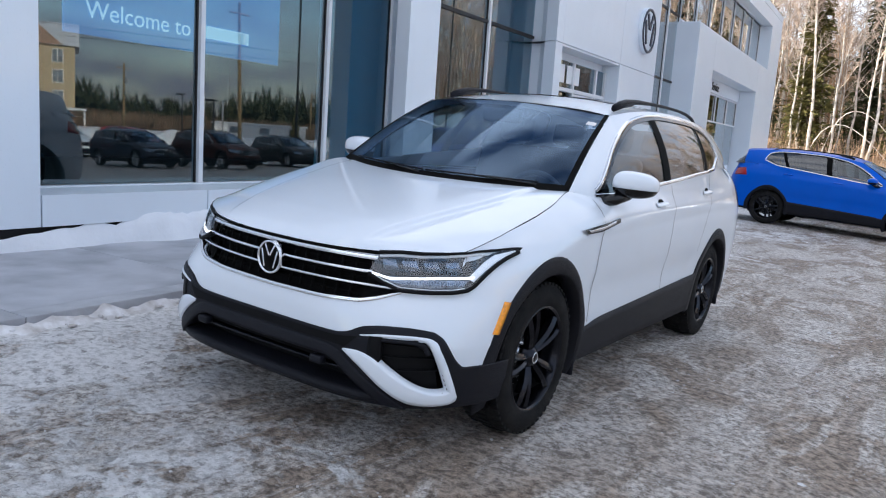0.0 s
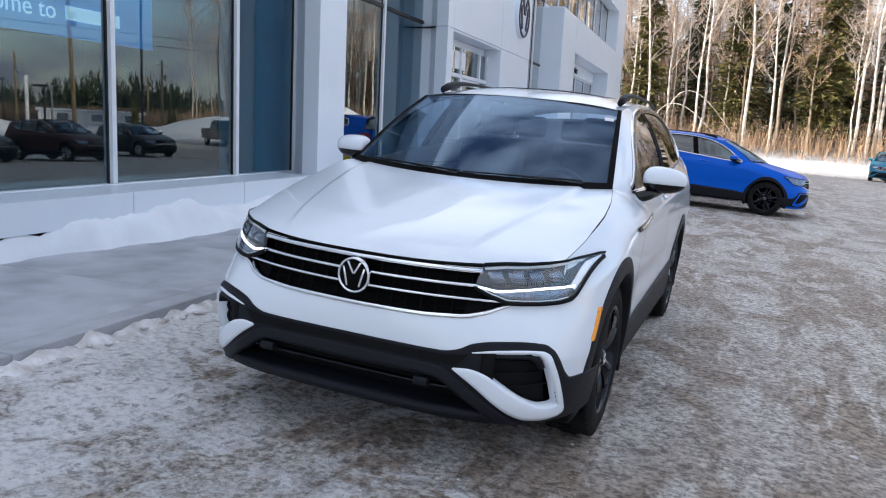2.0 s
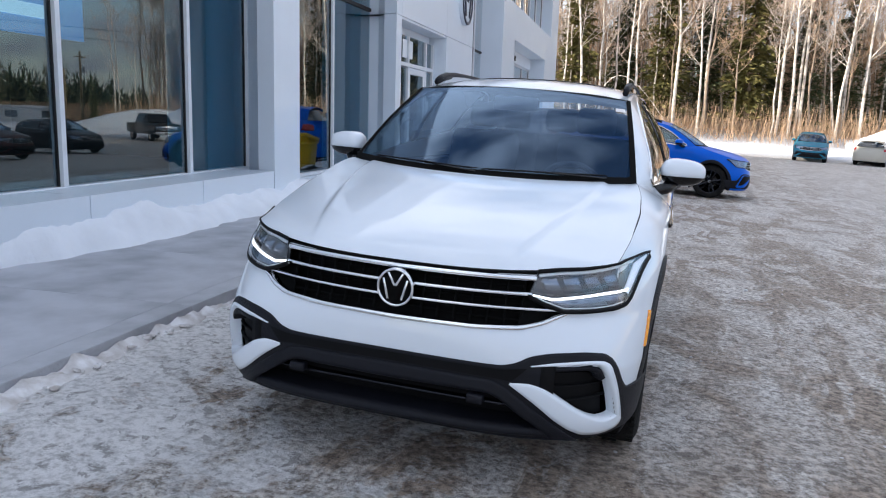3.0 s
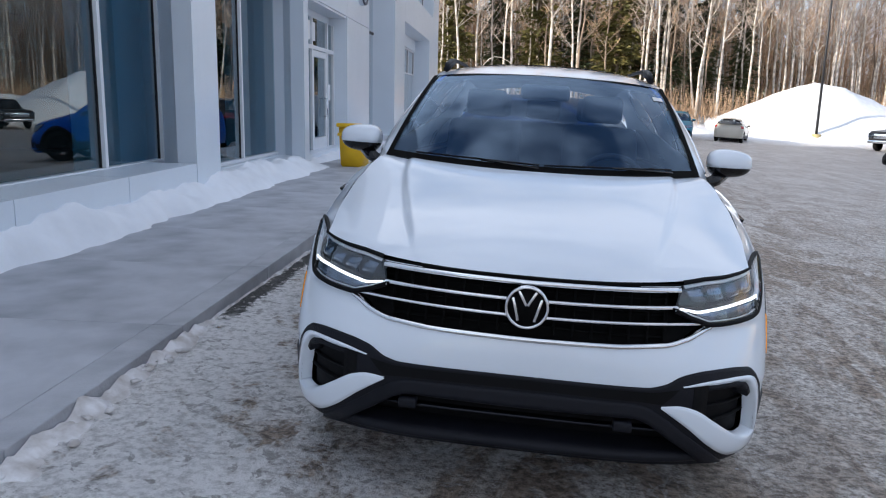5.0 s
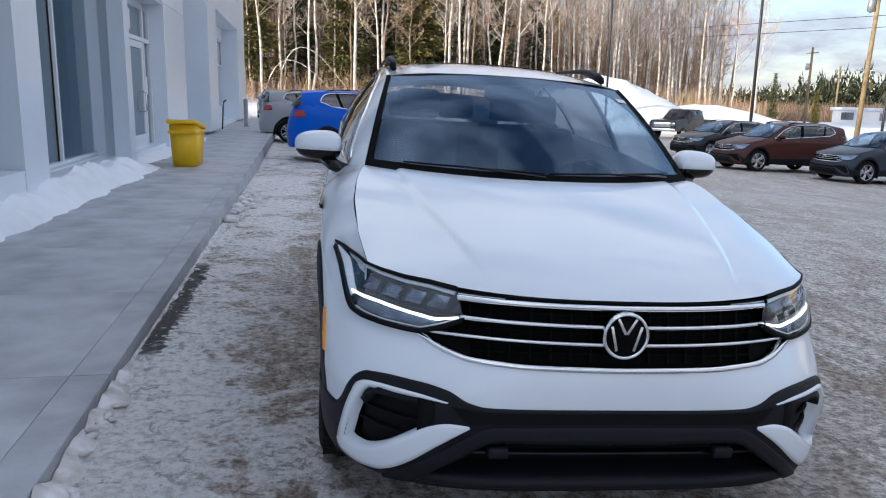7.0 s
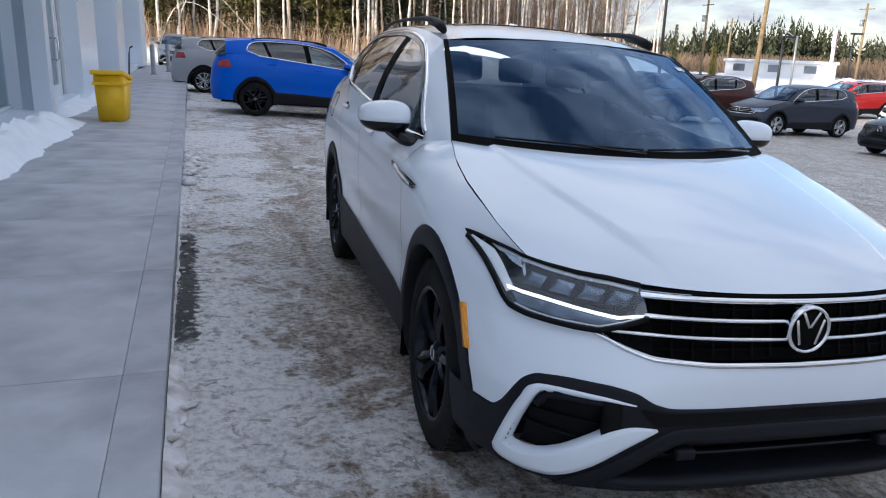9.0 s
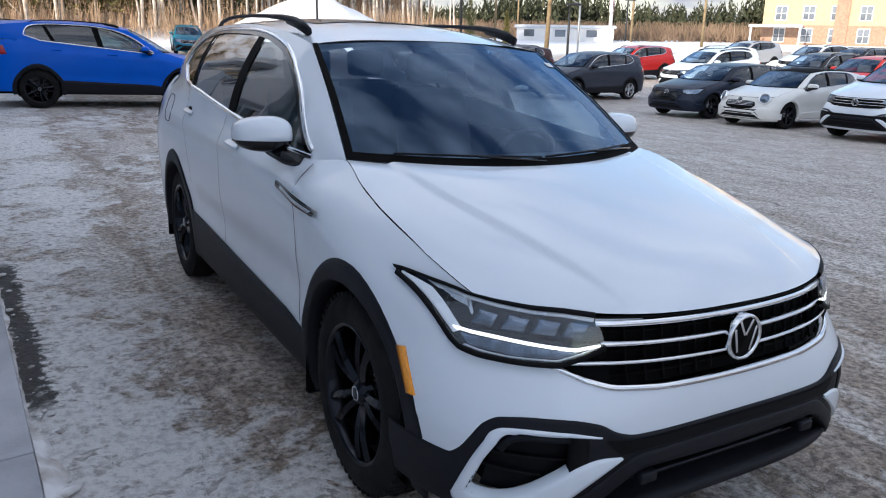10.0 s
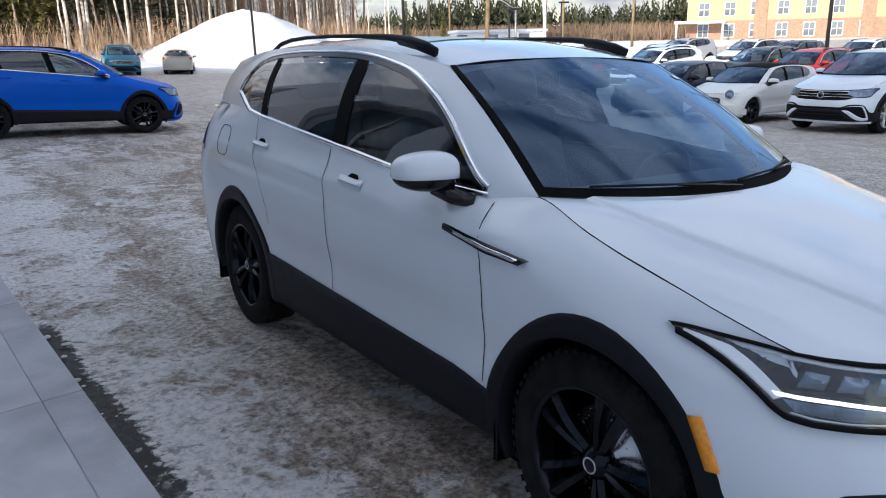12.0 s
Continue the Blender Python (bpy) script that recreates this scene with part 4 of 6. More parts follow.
    if grille_bars >= 3:
        bars.append((.703, .713, .592, .565))
    for z0, z1, xa, xb in bars:
        strip("chrome_bar", lambda t, z0=z0, xa=xa: (-xa + 2 * xa * t, z0 - .004 * (1 - abs(2 * t - 1))), lambda t, z1=z1, xb=xb: (-xb + 2 * xb * t, z1 - .004 * (1 - abs(2 * t - 1))), 48, 3, front, CHROME, .003, .03, parent=grille, dome=.004)
    if not face:
        strip("chrome_lip", lambda t: (lambda p: (p[0], p[1] - .011))(gr_lo(t)), lambda t: (lambda p: (p[0], p[1] + .003))(gr_lo(t)), 60, 2, front, CHROME, .005, .03, parent=grille)
    strip("bonnet_gap", lambda t: (lambda p: (p[0], p[1]))(ftop(t)), lambda t: (lambda p: (p[0], p[1] + .006))(ftop(t)), 40, 1, front, DARK, .004, .02)
    if face == "round":  # wide oval grille with bright bars, and round lamps on the wings
        strip("grille_mouth", curve([(-.44, .60), (-.34, .52), (0, .50), (.34, .52), (.44, .60)]), curve([(-.44, .62), (-.38, .72), (0, .735), (.38, .72), (.44, .62)]), 40, 4, front, DARK, .008, parent=grille)
        for zz in (.60, .635, .67, .705):
            strip("chrome_bar", lambda t, zz=zz: (-.38 + .76 * t, zz), lambda t, zz=zz: (-.38 + .76 * t, zz + .009), 20, 1, front, CHROME, .014, .01, parent=grille)
        for s in (-1, 1):
            c = front(s * .60, .80, .02)
            T_ = Matrix.Translation(put([c])[0]) @ Matrix.Rotation(radians(s * 28), 4, "Z") @ Matrix.Rotation(radians(-18), 4, "X")
            for nm, prof, m_ in (("lamp_ring", [(.100, -.01), (.108, -.03), (.122, -.03), (.130, .0), (.130, .05)], CHROME), ("round_headlamp", [(.0005, -.035), (.06, -.028), (.102, -.008), (.104, .04)], REFLECTOR)):
                bm = bmesh.new()
                lathe(bm, prof, 28, axis="y", M=T_)
                part(nm, bm, m_, car)
    elif face == "mesh":  # one deep dark shield-shaped grille
        strip("grille_mouth", curve([(-.36, .56), (-.30, .46), (0, .43), (.30, .46), (.36, .56)]), curve([(-.46, .70), (-.44, .755), (0, .765), (.44, .755), (.46, .70)]), 40, 5, front, GLOSSBLACK, .010, parent=grille)
        strip("chrome_lip", curve([(-.47, .69), (-.36, .53), (-.28, .45), (0, .425), (.28, .45), (.36, .53), (.47, .69)]), curve([(-.46, .705), (-.345, .55), (-.27, .462), (0, .437), (.27, .462), (.345, .55), (.46, .705)]), 50, 1, front, RIMDARK, .014, .01, parent=grille)
    # round badge: dark disc, chrome ring and slanted chrome bars
    bd = new("badge")
    bd.parent = car
    c = front(0, .733, .012)
    bd.location = put([c])[0]
    bm = bmesh.new()
    lathe(bm, [(.0005, -.006), (.064, -.002), (.066, .02)], 40, axis="y")
    part("disc", bm, DARK, bd)
    bm = bmesh.new()
    lathe(bm, [(.060, -.004), (.063, -.010), (.068, -.010), (.071, -.004), (.071, .02), (.06, .02)], 48, axis="y", close=True)
    part("ring", bm, CHROME, bd)
    for x0, z0, x1, z1 in ((-.028, .052, -.002, .006), (.028, .052, .002, .006), (-.046, .030, -.026, -.044), (.046, .030, .026, -.044)):
        bm = bmesh.new()
        d = Vector((x1 - x0, 0, z1 - z0))
        L = d.length
        add_box(bm, -.0042, .0042, -.008, 0, 0, L, .001)
        for v in bm.verts:
            v.co = Matrix.Translation((x0, 0, z0)) @ Vector((0, 0, 1)).rotation_difference(d).to_matrix().to_4x4() @ v.co
        part("bar", bm, CHROME, bd)

    lt = [(.486, .829), (.56, .839), (.63, .842), (.70, .850), (.745, .859), (.79, .867), (.822, .875), (.840, .874)]
    lb = [(.468, .755), (.527, .727), (.588, .705), (.64, .705), (.69, .707), (.75, .712), (.780, .722), (.794, .742), (.807, .782), (.820, .828), (.830, .853), (.840, .868)]
    for s in (-1, 1):
        if face == "round":
            break
        ns_ = nose if hi else front
        fs = ns_ if s > 0 else mir(ns_)
        lamp = strip("headlamp", poly(lb), poly(lt), 30, 6, fs, LENS if hi else REFLECTOR, .014 if hi else .003, lab="slim clear headlamp with a lit white strip" if hi else "")
        lamp.visible_shadow = False
        strip("lamp_surround", lambda t: (lambda p: (p[0], p[1] - .002))(poly(lt)(t)), lambda t: (lambda p: (p[0], p[1] + .012 - .006 * t))(poly(lt)(t)), 30, 2, fs, INTAKE, .015 if hi else .005, .016 if hi else .008, parent=lamp)
        strip("lamp_surround", lambda t: (lambda p: (p[0] + .006 * t, p[1] - .011))(poly(lb)(t)), lambda t: (lambda p: (p[0] - .002 * t, p[1] + .003))(poly(lb)(t)), 40, 2, fs, INTAKE, .015 if hi else .005, .016 if hi else .008, parent=lamp)
        if hi:  # dark bed, bright bezels, reflector cells and the lit strip behind the lens
            strip("lamp_bed", poly(lb), poly(lt), 40, 8, fs, LAMPBED, .002, parent=lamp)
            strip("lamp_bezel", poly([(.494, .817), (.56, .827), (.63, .830), (.70, .838), (.742, .846), (.785, .852)]), poly([(.490, .827), (.56, .837), (.63, .840), (.70, .848), (.745, .857), (.795, .865)]), 30, 2, fs, LAMPEDGE, .009, .006, parent=lamp)
            strip("lamp_bezel", poly([(.789, .752), (.800, .782), (.813, .826), (.822, .848), (.834, .866)]), poly([(.772, .764), (.781, .794), (.788, .829), (.795, .852), (.830, .871)]), 30, 4, fs, DRLGUIDE, .0085, .006, parent=lamp)
            strip("lamp_bezel", poly([(.479, .753), (.53, .731), (.588, .711), (.69, .712), (.745, .717), (.776, .726)]), poly([(.481, .756), (.53, .735), (.589, .715), (.69, .716), (.744, .721), (.773, .730)]), 40, 1, fs, LAMPEDGE, .0075, .004, parent=lamp)
            for xa, xb, w in ((.505, .560, .0), (.572, .628, .003), (.640, .690, .006), (.702, .745, .010)):
                strip("reflector", poly([(xa + .018, .775 + w), (xb + .012, .778 + w)]), poly([(xa, .810 + w), (xb - .010, .816 + w)]), 6, 5, fs, REFLECTOR, .0035, .0, parent=lamp, dome=.009)
            strip("cell_shelf", poly([(.485, .762), (.545, .757), (.63, .767), (.71, .776), (.772, .781)]), poly([(.485, .768), (.545, .764), (.63, .773), (.71, .782), (.772, .787)]), 24, 1, fs, GLOSSBLACK, .008, .006, parent=lamp)
            strip("light_strip", poly([(.482, .7535), (.545, .7385), (.63, .7475), (.71, .7575), (.783, .7625)]), poly([(.482, .7590), (.545, .7470), (.63, .7560), (.71, .7660), (.786, .7710)]), 24, 1, fs, DRL, .009, .004, parent=lamp, lab="lit white light strip")
            strip("lower_reflector", poly([(.535, .733), (.588, .718), (.69, .719), (.768, .731)]), poly([(.545, .736), (.63, .744), (.70, .752), (.778, .757)]), 20, 3, fs, REFLECTOR, .0045, .0, parent=lamp, dome=.003)
            for i in range(16):
                xx = .60 + .011 * i
                strip("lens_rib", lambda t, xx=xx: (xx, .727 + .014 * t + .0006 * i), lambda t, xx=xx: (xx + .0035, .727 + .014 * t + .0006 * i), 1, 1, fs, REFLECTOR, .0075, .002, parent=lamp)

    # -- lower bumper details
    for s in (-1, 1):
        if face:
            break
        fs = front if s > 0 else mir(front)
        strip("side_intake", poly([(.50, .462), (.56, .430), (.664, .365), (.74, .312), (.785, .312)]), poly([(.50, .520), (.60, .533), (.69, .537), (.745, .531), (.770, .50)]), 16, 6, fs, INTAKE, -.045 if hi else .010, parent=lowf)
        for k in range(3):
            xe = (.775, .787, .795)[2 - k]
            xa = (.655, .575, .535)[k]
            strip("intake_slat", lambda t, k=k, xa=xa, xe=xe: (xa + (xe - xa) * t, .388 + .050 * k + .010 * t), lambda t, k=k, xa=xa, xe=xe: (xa + (xe - xa) * t, .392 + .050 * k + .010 * t), 8, 1, fs, INTAKE, -.030 if hi else .014, .015, parent=lowf)
        strip("light_blade", curve([(.508, .5215), (.60, .537), (.69, .542), (.735, .539), (.762, .524), (.776, .498), (.788, .46), (.799, .41), (.811, .33), (.813, .30)]), curve([(.512, .5185), (.60, .5265), (.69, .530), (.728, .525), (.747, .510), (.759, .485), (.771, .45), (.783, .405), (.795, .335), (.797, .312)]), 80, 2, fs, paint, .012, .045, parent=lowf, lab="white painted blade" if hi else "", dome=.002)
        strip("white_wedge", curve([(.443, .4515), (.53, .391), (.61, .325), (.66, .289), (.70, .271), (.75, .265), (.79, .270), (.808, .284), (.813, .305)]), curve([(.446, .4555), (.50, .459), (.55, .449), (.63, .400), (.70, .350), (.735, .328), (.765, .318), (.785, .318), (.797, .325)]), 48, 5, fs, paint, .014, .045, parent=lowf, dome=.003)
        if hi:
            strip("intake_bezel", poly([(.545, .444), (.545, .522)]), poly([(.592, .416), (.592, .527)]), 6, 2, fs, INTAKE, .0085, .05, parent=lowf)
            strip("intake_lip", curve([(.50, .516), (.60, .5225), (.69, .526), (.725, .521), (.743, .506), (.755, .48)]), curve([(.50, .502), (.60, .508), (.69, .511), (.718, .506), (.732, .495), (.742, .47)]), 40, 1, fs, clad, .004, .05, parent=lowf)
    strip("lower_intake", poly([(-.66, .250), (0, .245), (.66, .250)]), poly([(-.47, .432), (0, .428), (.47, .432)]), 40, 5, front, INTAKE, -.085 if hi else .012, parent=lowf)
    strip("intake_slat", lambda t: (-.47 + .94 * t, .362), lambda t: (-.46 + .92 * t, .372), 30, 1, front, RIMDARK if hi else clad, -.012 if hi else .018, .03, parent=lowf)
    if hi:
        for k in range(4):
            strip("radar_slat", lambda t, k=k: (-.36 + .72 * t, .384 + .009 * k), lambda t, k=k: (-.36 + .72 * t, .387 + .009 * k), 24, 1, front, clad, -.05, .015, parent=lowf)
    strip("bumper_band", curve([(-.45, .462), (-.36, .468), (0, .471), (.36, .468), (.45, .462)]), curve([(-.50, .512), (-.40, .500), (0, .501), (.40, .500), (.50, .512)]), 60, 2, front, INTAKE, .0095, parent=lowf)
    # a broad sloping frame round the middle intake, its crease running down to the chin
    f_out = [(-.682, .245), (-.630, .292), (-.530, .368), (-.440, .432), (-.405, .451), (-.365, .459), (0, .463), (.365, .459), (.405, .451), (.440, .432), (.530, .368), (.630, .292), (.682, .245)]
    f_in = [(-.585, .262), (-.565, .286), (-.475, .350), (-.400, .400), (-.380, .408), (-.350, .412), (0, .408), (.350, .412), (.380, .408), (.400, .400), (.475, .350), (.565, .286), (.585, .262)]

    def framed(k):
        # the face between its two edges, leaning out towards the inner one
        po, pi = curve(f_out), curve(f_in)
        return lambda t: (po(t)[0] + (pi(t)[0] - po(t)[0]) * k, po(t)[1] + (pi(t)[1] - po(t)[1]) * k)
    rows = []
    for k, o in ((0, -.004), (.02, .010), (.10, .013), (.35, .014), (.65, .016), (.92, .018), (1.0, .012), (1.0, -.06)):
        g_ = framed(k)
        rows.append([front(*g_(i / 90), o) for i in range(91)])
    V, Fc = lay_grid(rows)
    mk("intake_frame", V, Fc, clad, lowf)
    # chin spoiler: an upward shelf with a rounded lip
    rows = []
    for z_, o in ((.290, -.085), (.289, -.02), (.287, .004), (.278, .012), (.269, .016), (.262, .014), (.258, .002), (.260, -.05)):
        rows.append([front((-.61 + 1.22 * i / 60), z_ + .004 * (abs(-1 + i / 30)) ** 2, o * (1 - .5 * abs(-1 + i / 30) ** 6)) for i in range(61)])
    V, Fc = lay_grid(rows)
    mk("chin", V, Fc, clad, lowf)
    if hi:
        for x in (-.36, .33):
            p = front(x, .385, .02)
            bm = boxbm(p.x - .03, p.x + .03, p.y - .01, p.y + .03, p.z - .016, p.z + .016, .006)
            part("parking_sensor", bm, CLAD, lowf)

    # -- flank details
    for s in (-1, 1):
        fs = (lambda a, b, o, s=s: side(a, b, o, s))
        if hi:
            strip("side_marker", poly([(-.440, .545), (-.372, .674)]), poly([(-.402, .540), (-.336, .668)]), 10, 2, fs, ORANGE, .004, .012, lab="amber side marker", dome=.003)
            tr = strip("wing_trim", poly([(.29, .926), (.46, .930), (.70, .968)]), poly([(.25, .946), (.46, .964), (.70, .988)]), 16, 2, fs, GLOSSBLACK, .006, .012, lab="black and chrome wing trim")
            strip("trim_inlay", poly([(.31, .934), (.46, .939), (.63, .964)]), poly([(.285, .946), (.46, .956), (.63, .978)]), 12, 1, fs, CHROME, .010, .004, parent=tr)
            for nm, pts in (("door_seam", [(.535, 1.075), (.50, .98), (.478, .80), (.475, .62), (.49, .46)]), ("door_seam", [(1.655, 1.155), (1.64, .95), (1.625, .70), (1.615, .50)]), ("door_seam", [(2.52, 1.24), (2.50, 1.05), (2.40, .90), (2.33, .78), (2.32, .70)])):
                strip(nm, poly(pts), lambda t, pts=pts: (lambda p: (p[0] + .0045, p[1]))(poly(pts)(t)), 24, 1, fs, DARK, .0015)
        for yy, zz in ((1.40, 1.055), (2.43, 1.118)):
            if hi:
                # flat dark sliver painted for the shade in the hollow behind the handle
                strip("handle_cup_shade", curve([(yy - .055, zz + .003), (yy - .03, zz - .004), (yy + .01, zz - .004), (yy + .04, zz + .006)]), curve([(yy - .055, zz + .005), (yy - .03, zz + .018), (yy + .01, zz + .020), (yy + .04, zz + .008)]), 16, 3, fs, DARK, .0015)
            hd = strip("door_handle", lambda t, yy=yy, zz=zz: (yy - .10 + .20 * t, zz - .026 + .008 * t), lambda t, yy=yy, zz=zz: (yy - .10 + .20 * t, zz - .002 + .008 * t), 16, 5, fs, paint, .006, .02, dome=.020)
        if hatch_light:
            strip("tail_lamp", poly([(3.30, 1.00), (3.62, .98)]), poly([(3.36, 1.16), (3.58, 1.14)]), 8, 4, fs, REDLENS, .004, .01)
        if rails:
            bm = bmesh.new()
            pts = [(s * .576, 1.22, 1.580), (s * .576, 1.30, 1.602), (s * .576, 1.42, 1.624), (s * .576, 1.6, 1.641), (s * .576, 1.85, 1.651), (s * .575, 2.15, 1.657), (s * .573, 2.45, 1.656), (s * .571, 2.65, 1.647), (s * .569, 2.80, 1.628), (s * .567, 2.92, 1.590)]
            tube(bm, put(pts), .017, 10, taper=[.012, .018, .019, .015, .011, .010, .010, .011, .012, .010])
            part("roof_rail", bm, clad, car, "black roof rail")
            bm = bmesh.new()
            tube(bm, put([(s * .576, 1.23, 1.57), (s * .576, 1.36, 1.60), (s * .576, 1.5, 1.622)]), .018, 8)
            part("rail_foot", bm, clad, car)
        # door mirror
        mr = new("door_mirror")
        mr.parent = car
        mr.location = put([(s * .945, .765, 1.165)])[0]
        for nm, zlo, zhi, m in (("mirror_cap", -.020, .2, paint), ("mirror_base", -.2, -.016, GLOSSBLACK)):
            bm = bmesh.new()
            bmesh.ops.create_uvsphere(bm, u_segments=28, v_segments=20, radius=1)
            for v in bm.verts:
                p = v.co.copy()
                q = Vector([math.copysign(abs(c) ** .72, c) for c in p])
                taper = 1 - .22 * (q.x * s * .5 + .5)
                v.co = Vector((q.x * .112, q.y * .095 * taper + .02 * s * q.x, q.z * .078 * taper))
                v.co.z = max(zlo, min(zhi, v.co.z))
            if m is not paint:
                for v in bm.verts:
                    v.co.x *= .97
                    v.co.y *= .97
            part(nm, bm, m, mr)
        bm = bmesh.new()
        tube(bm, [(s * -.03, -.02, -.05), (s * -.075, -.075, -.085), (s * -.125, -.13, -.10)], .03, 8, taper=[.035, .032, .028])
        part("mirror_arm", bm, GLOSSBLACK, mr)

    # -- wheels
    for h in HY:
        for s in (-1, 1):
            wh = new("wheel")
            wh.parent = car
            wh.location = (s * .772 * sx, h * sy, wheel_r)
            k = wheel_r / .358
            wh.scale = (k, k, k)
            D = Matrix.Diagonal((s, 1, 1, 1))
            bm = bmesh.new()
            prof = [(.245, .105), (.258, .114), (.285, .116), (.318, .110), (.340, .098), (.352, .080), (.357, .050), (.358, 0), (.357, -.05), (.350, -.085), (.30, -.115), (.245, -.105)]
            lathe(bm, prof, 56 if hi else 32, M=D)
            if hi:  # tread blocks
                tyre = part("tyre", bm, TYRE, wh)
                bm = bmesh.new()
                for i in range(56):
                    a = 2 * math.pi * i / 56
                    for x0, x1, da in ((.052, .098, 0), (-.098, -.052, .05), (-.03, .03, .03)):
                        r0 = .352 if abs(x0) < .04 or abs(x1) < .04 else .343
                        add_box(bm, x0, x1, -.011, .011, r0, r0 + .012, 0, D @ Matrix.Rotation(a + da, 4, "X"))
                part("tread", bm, TYRE, wh, smooth=False)["kind"] = "stuff"
            else:
                part("tyre", bm, TYRE, wh)
            bm = bmesh.new()
            lathe(bm, [(.248, .108), (.242, .112), (.232, .098), (.222, .03), (.222, -.09)], 48, M=D)
            r_ = part("rim", bm, rim, wh)
            bm = bmesh.new()
            lathe(bm, [(.165, .0), (.165, .012), (.06, .012), (.06, .03), (.0005, .03)], 36, M=D)
            part("brake_disc", bm, RIMSILVER, wh)
            for i in range(5):
                for d2 in (-.19, .19):
                    bm = bmesh.new()
                    a = 2 * math.pi * i / 5 + .3
                    p0 = Vector((.075, math.copysign(.012, d2), .045))
                    p1 = Vector((.096, math.sin(d2) * .232, math.cos(d2) * .232))
                    n_ = 5
                    rws = []
                    for j in range(n_ + 1):
                        t = j / n_
                        c_ = p0.lerp(p1, t) + Vector((.012 * math.sin(math.pi * t), 0, 0))
                        w_ = .013 + .006 * t
                        px = math.copysign(1, d2)
                        rws.append([c_ + Vector((-.035, -w_, 0)), c_ + Vector((-.004, -w_, 0)), c_ + Vector((.008, -.3 * w_ * px, 0)), c_ + Vector((-.004, w_, 0)), c_ + Vector((-.035, w_, 0))])
                    vv = [[bm.verts.new(D @ (Matrix.Rotation(a, 4, "X") @ q)) for q in r] for r in rws]
                    for j in range(n_):
                        for q in range(4):
                            bm.faces.new((vv[j][q], vv[j][q + 1], vv[j + 1][q + 1], vv[j + 1][q]))
                    part("spoke", bm, rim, wh, smooth=False)
            bm = bmesh.new()
            lathe(bm, [(.0005, .096), (.028, .095), (.034, .088), (.052, .078), (.062, .05)], 28, M=D)
            part("hub_cap", bm, rim, wh)
            bm = bmesh.new()
            lathe(bm, [(.021, .0945), (.022, .0965), (.026, .0965), (.027, .094)], 28, M=D)
            part("cap_ring", bm, CHROME if hi else RIMSILVER, wh)

    # -- cabin
    bm = boxbm(-.70, .70, .38, .72, .80, 1.06, .05)
    for v in bm.verts:
        v.co = Vector(put([v.co])[0])
    part("dashboard", bm, INTERIOR, car)
    bm = boxbm(-.72, .72, .3, 3.4, .42, .52)
    for v in bm.verts:
        v.co = Vector(put([v.co])[0])
    part("cabin_floor", bm, INTERIOR, car)
    for s in (-1, 1):
        bm = boxbm(s * .70, s * .78, .6, 3.3, .5, 1.08, .02)
        for v in bm.verts:
            v.co = Vector(put([v.co])[0])
        part("door_card", bm, INTERIOR, car)
    V, Fc = lay_grid([[Vector((a * (XROOF(y) - .02), y, ZROOF(y) - .035 + (ZEDGE(y) - ZROOF(y)) * abs(a) ** 2.5)) for a in [-1 + i / 8 for i in range(17)]] for y in [1.06 + 2.3 * j / 12 for j in range(13)]])
    mk("headliner", V, Fc, HEADLINER)
    for x, y in ((-.37, 1.35), (.37, 1.35), (-.38, 2.25), (.38, 2.25), (0, 2.28)):
        st = new("seat")
        st.parent = car
        st.location = put([(x, y, .52)])[0]
        bm = boxbm(-.24, .24, -.28, .25, .05, .24, .05)
        part("cushion", bm, SEATCLOTH, st)
        bm = bmesh.new()
        add_box(bm, -.235, .235, -.07, .07, 0, .60, .05, Matrix.Translation((0, .26, .2)) @ Matrix.Rotation(radians(-18), 4, "X"))
        part("backrest", bm, SEATCLOTH, st)
        bm = bmesh.new()
        add_box(bm, -.13, .13, -.045, .045, 0, .17, .035, Matrix.Translation((0, .455, .80)) @ Matrix.Rotation(radians(-10), 4, "X"))
        part("headrest", bm, SEATCLOTH, st)
    bm = bmesh.new()
    pts = [(.37 + .18 * math.cos(a), .80 - .10 * math.sin(a) * .5, .99 + .17 * math.sin(a)) for a in [2 * math.pi * i / 28 for i in range(29)]]
    tube(bm, put(pts), .016, 8)
    part("steering_wheel", bm, INTERIOR, car)
    bm = boxbm(.33, .41, .78, .84, .93, 1.02, .02)
    for v in bm.verts:
        v.co = Vector(put([v.co])[0])
    part("steering_hub", bm, INTERIOR, car)
    if hi:
        c_ = screen(0, .90, -.05)
        bm = boxbm(-.13, .13, c_.y - .02, c_.y + .05, c_.z - .045, c_.z + .035, .02)
        part("rear_view_mirror", bm, INTERIOR, car)
        for i in (-1, 1):  # wiper arms and blades on the screen's foot
            wp = new("wiper")
            wp.parent = car
            bm = bmesh.new()
            x0 = .62 if i > 0 else .02
            tube(bm, [screen((x0 - .02) / .735, .015, .02), screen((x0 - .30) / .735, .045, .022)], .005, 6)
            part("arm", bm, GLOSSBLACK, wp)
            bm = bmesh.new()
            tube(bm, [screen((x0 - .60) / .735, .05, .014), screen((x0 - .30) / .735, .055, .016), screen((x0 - .02) / .735, .05, .014)], .0045, 6)
            part("blade", bm, CLAD, wp)
        V, Fc = lay_grid([[screen((.586 + .05 * i / 2 - .025) / .645, .80 + .05 * j, .003) for i in range(3)] for j in range(2)])
        mk("sticker", V, Fc, PAPER, lab="small white paper sticker")
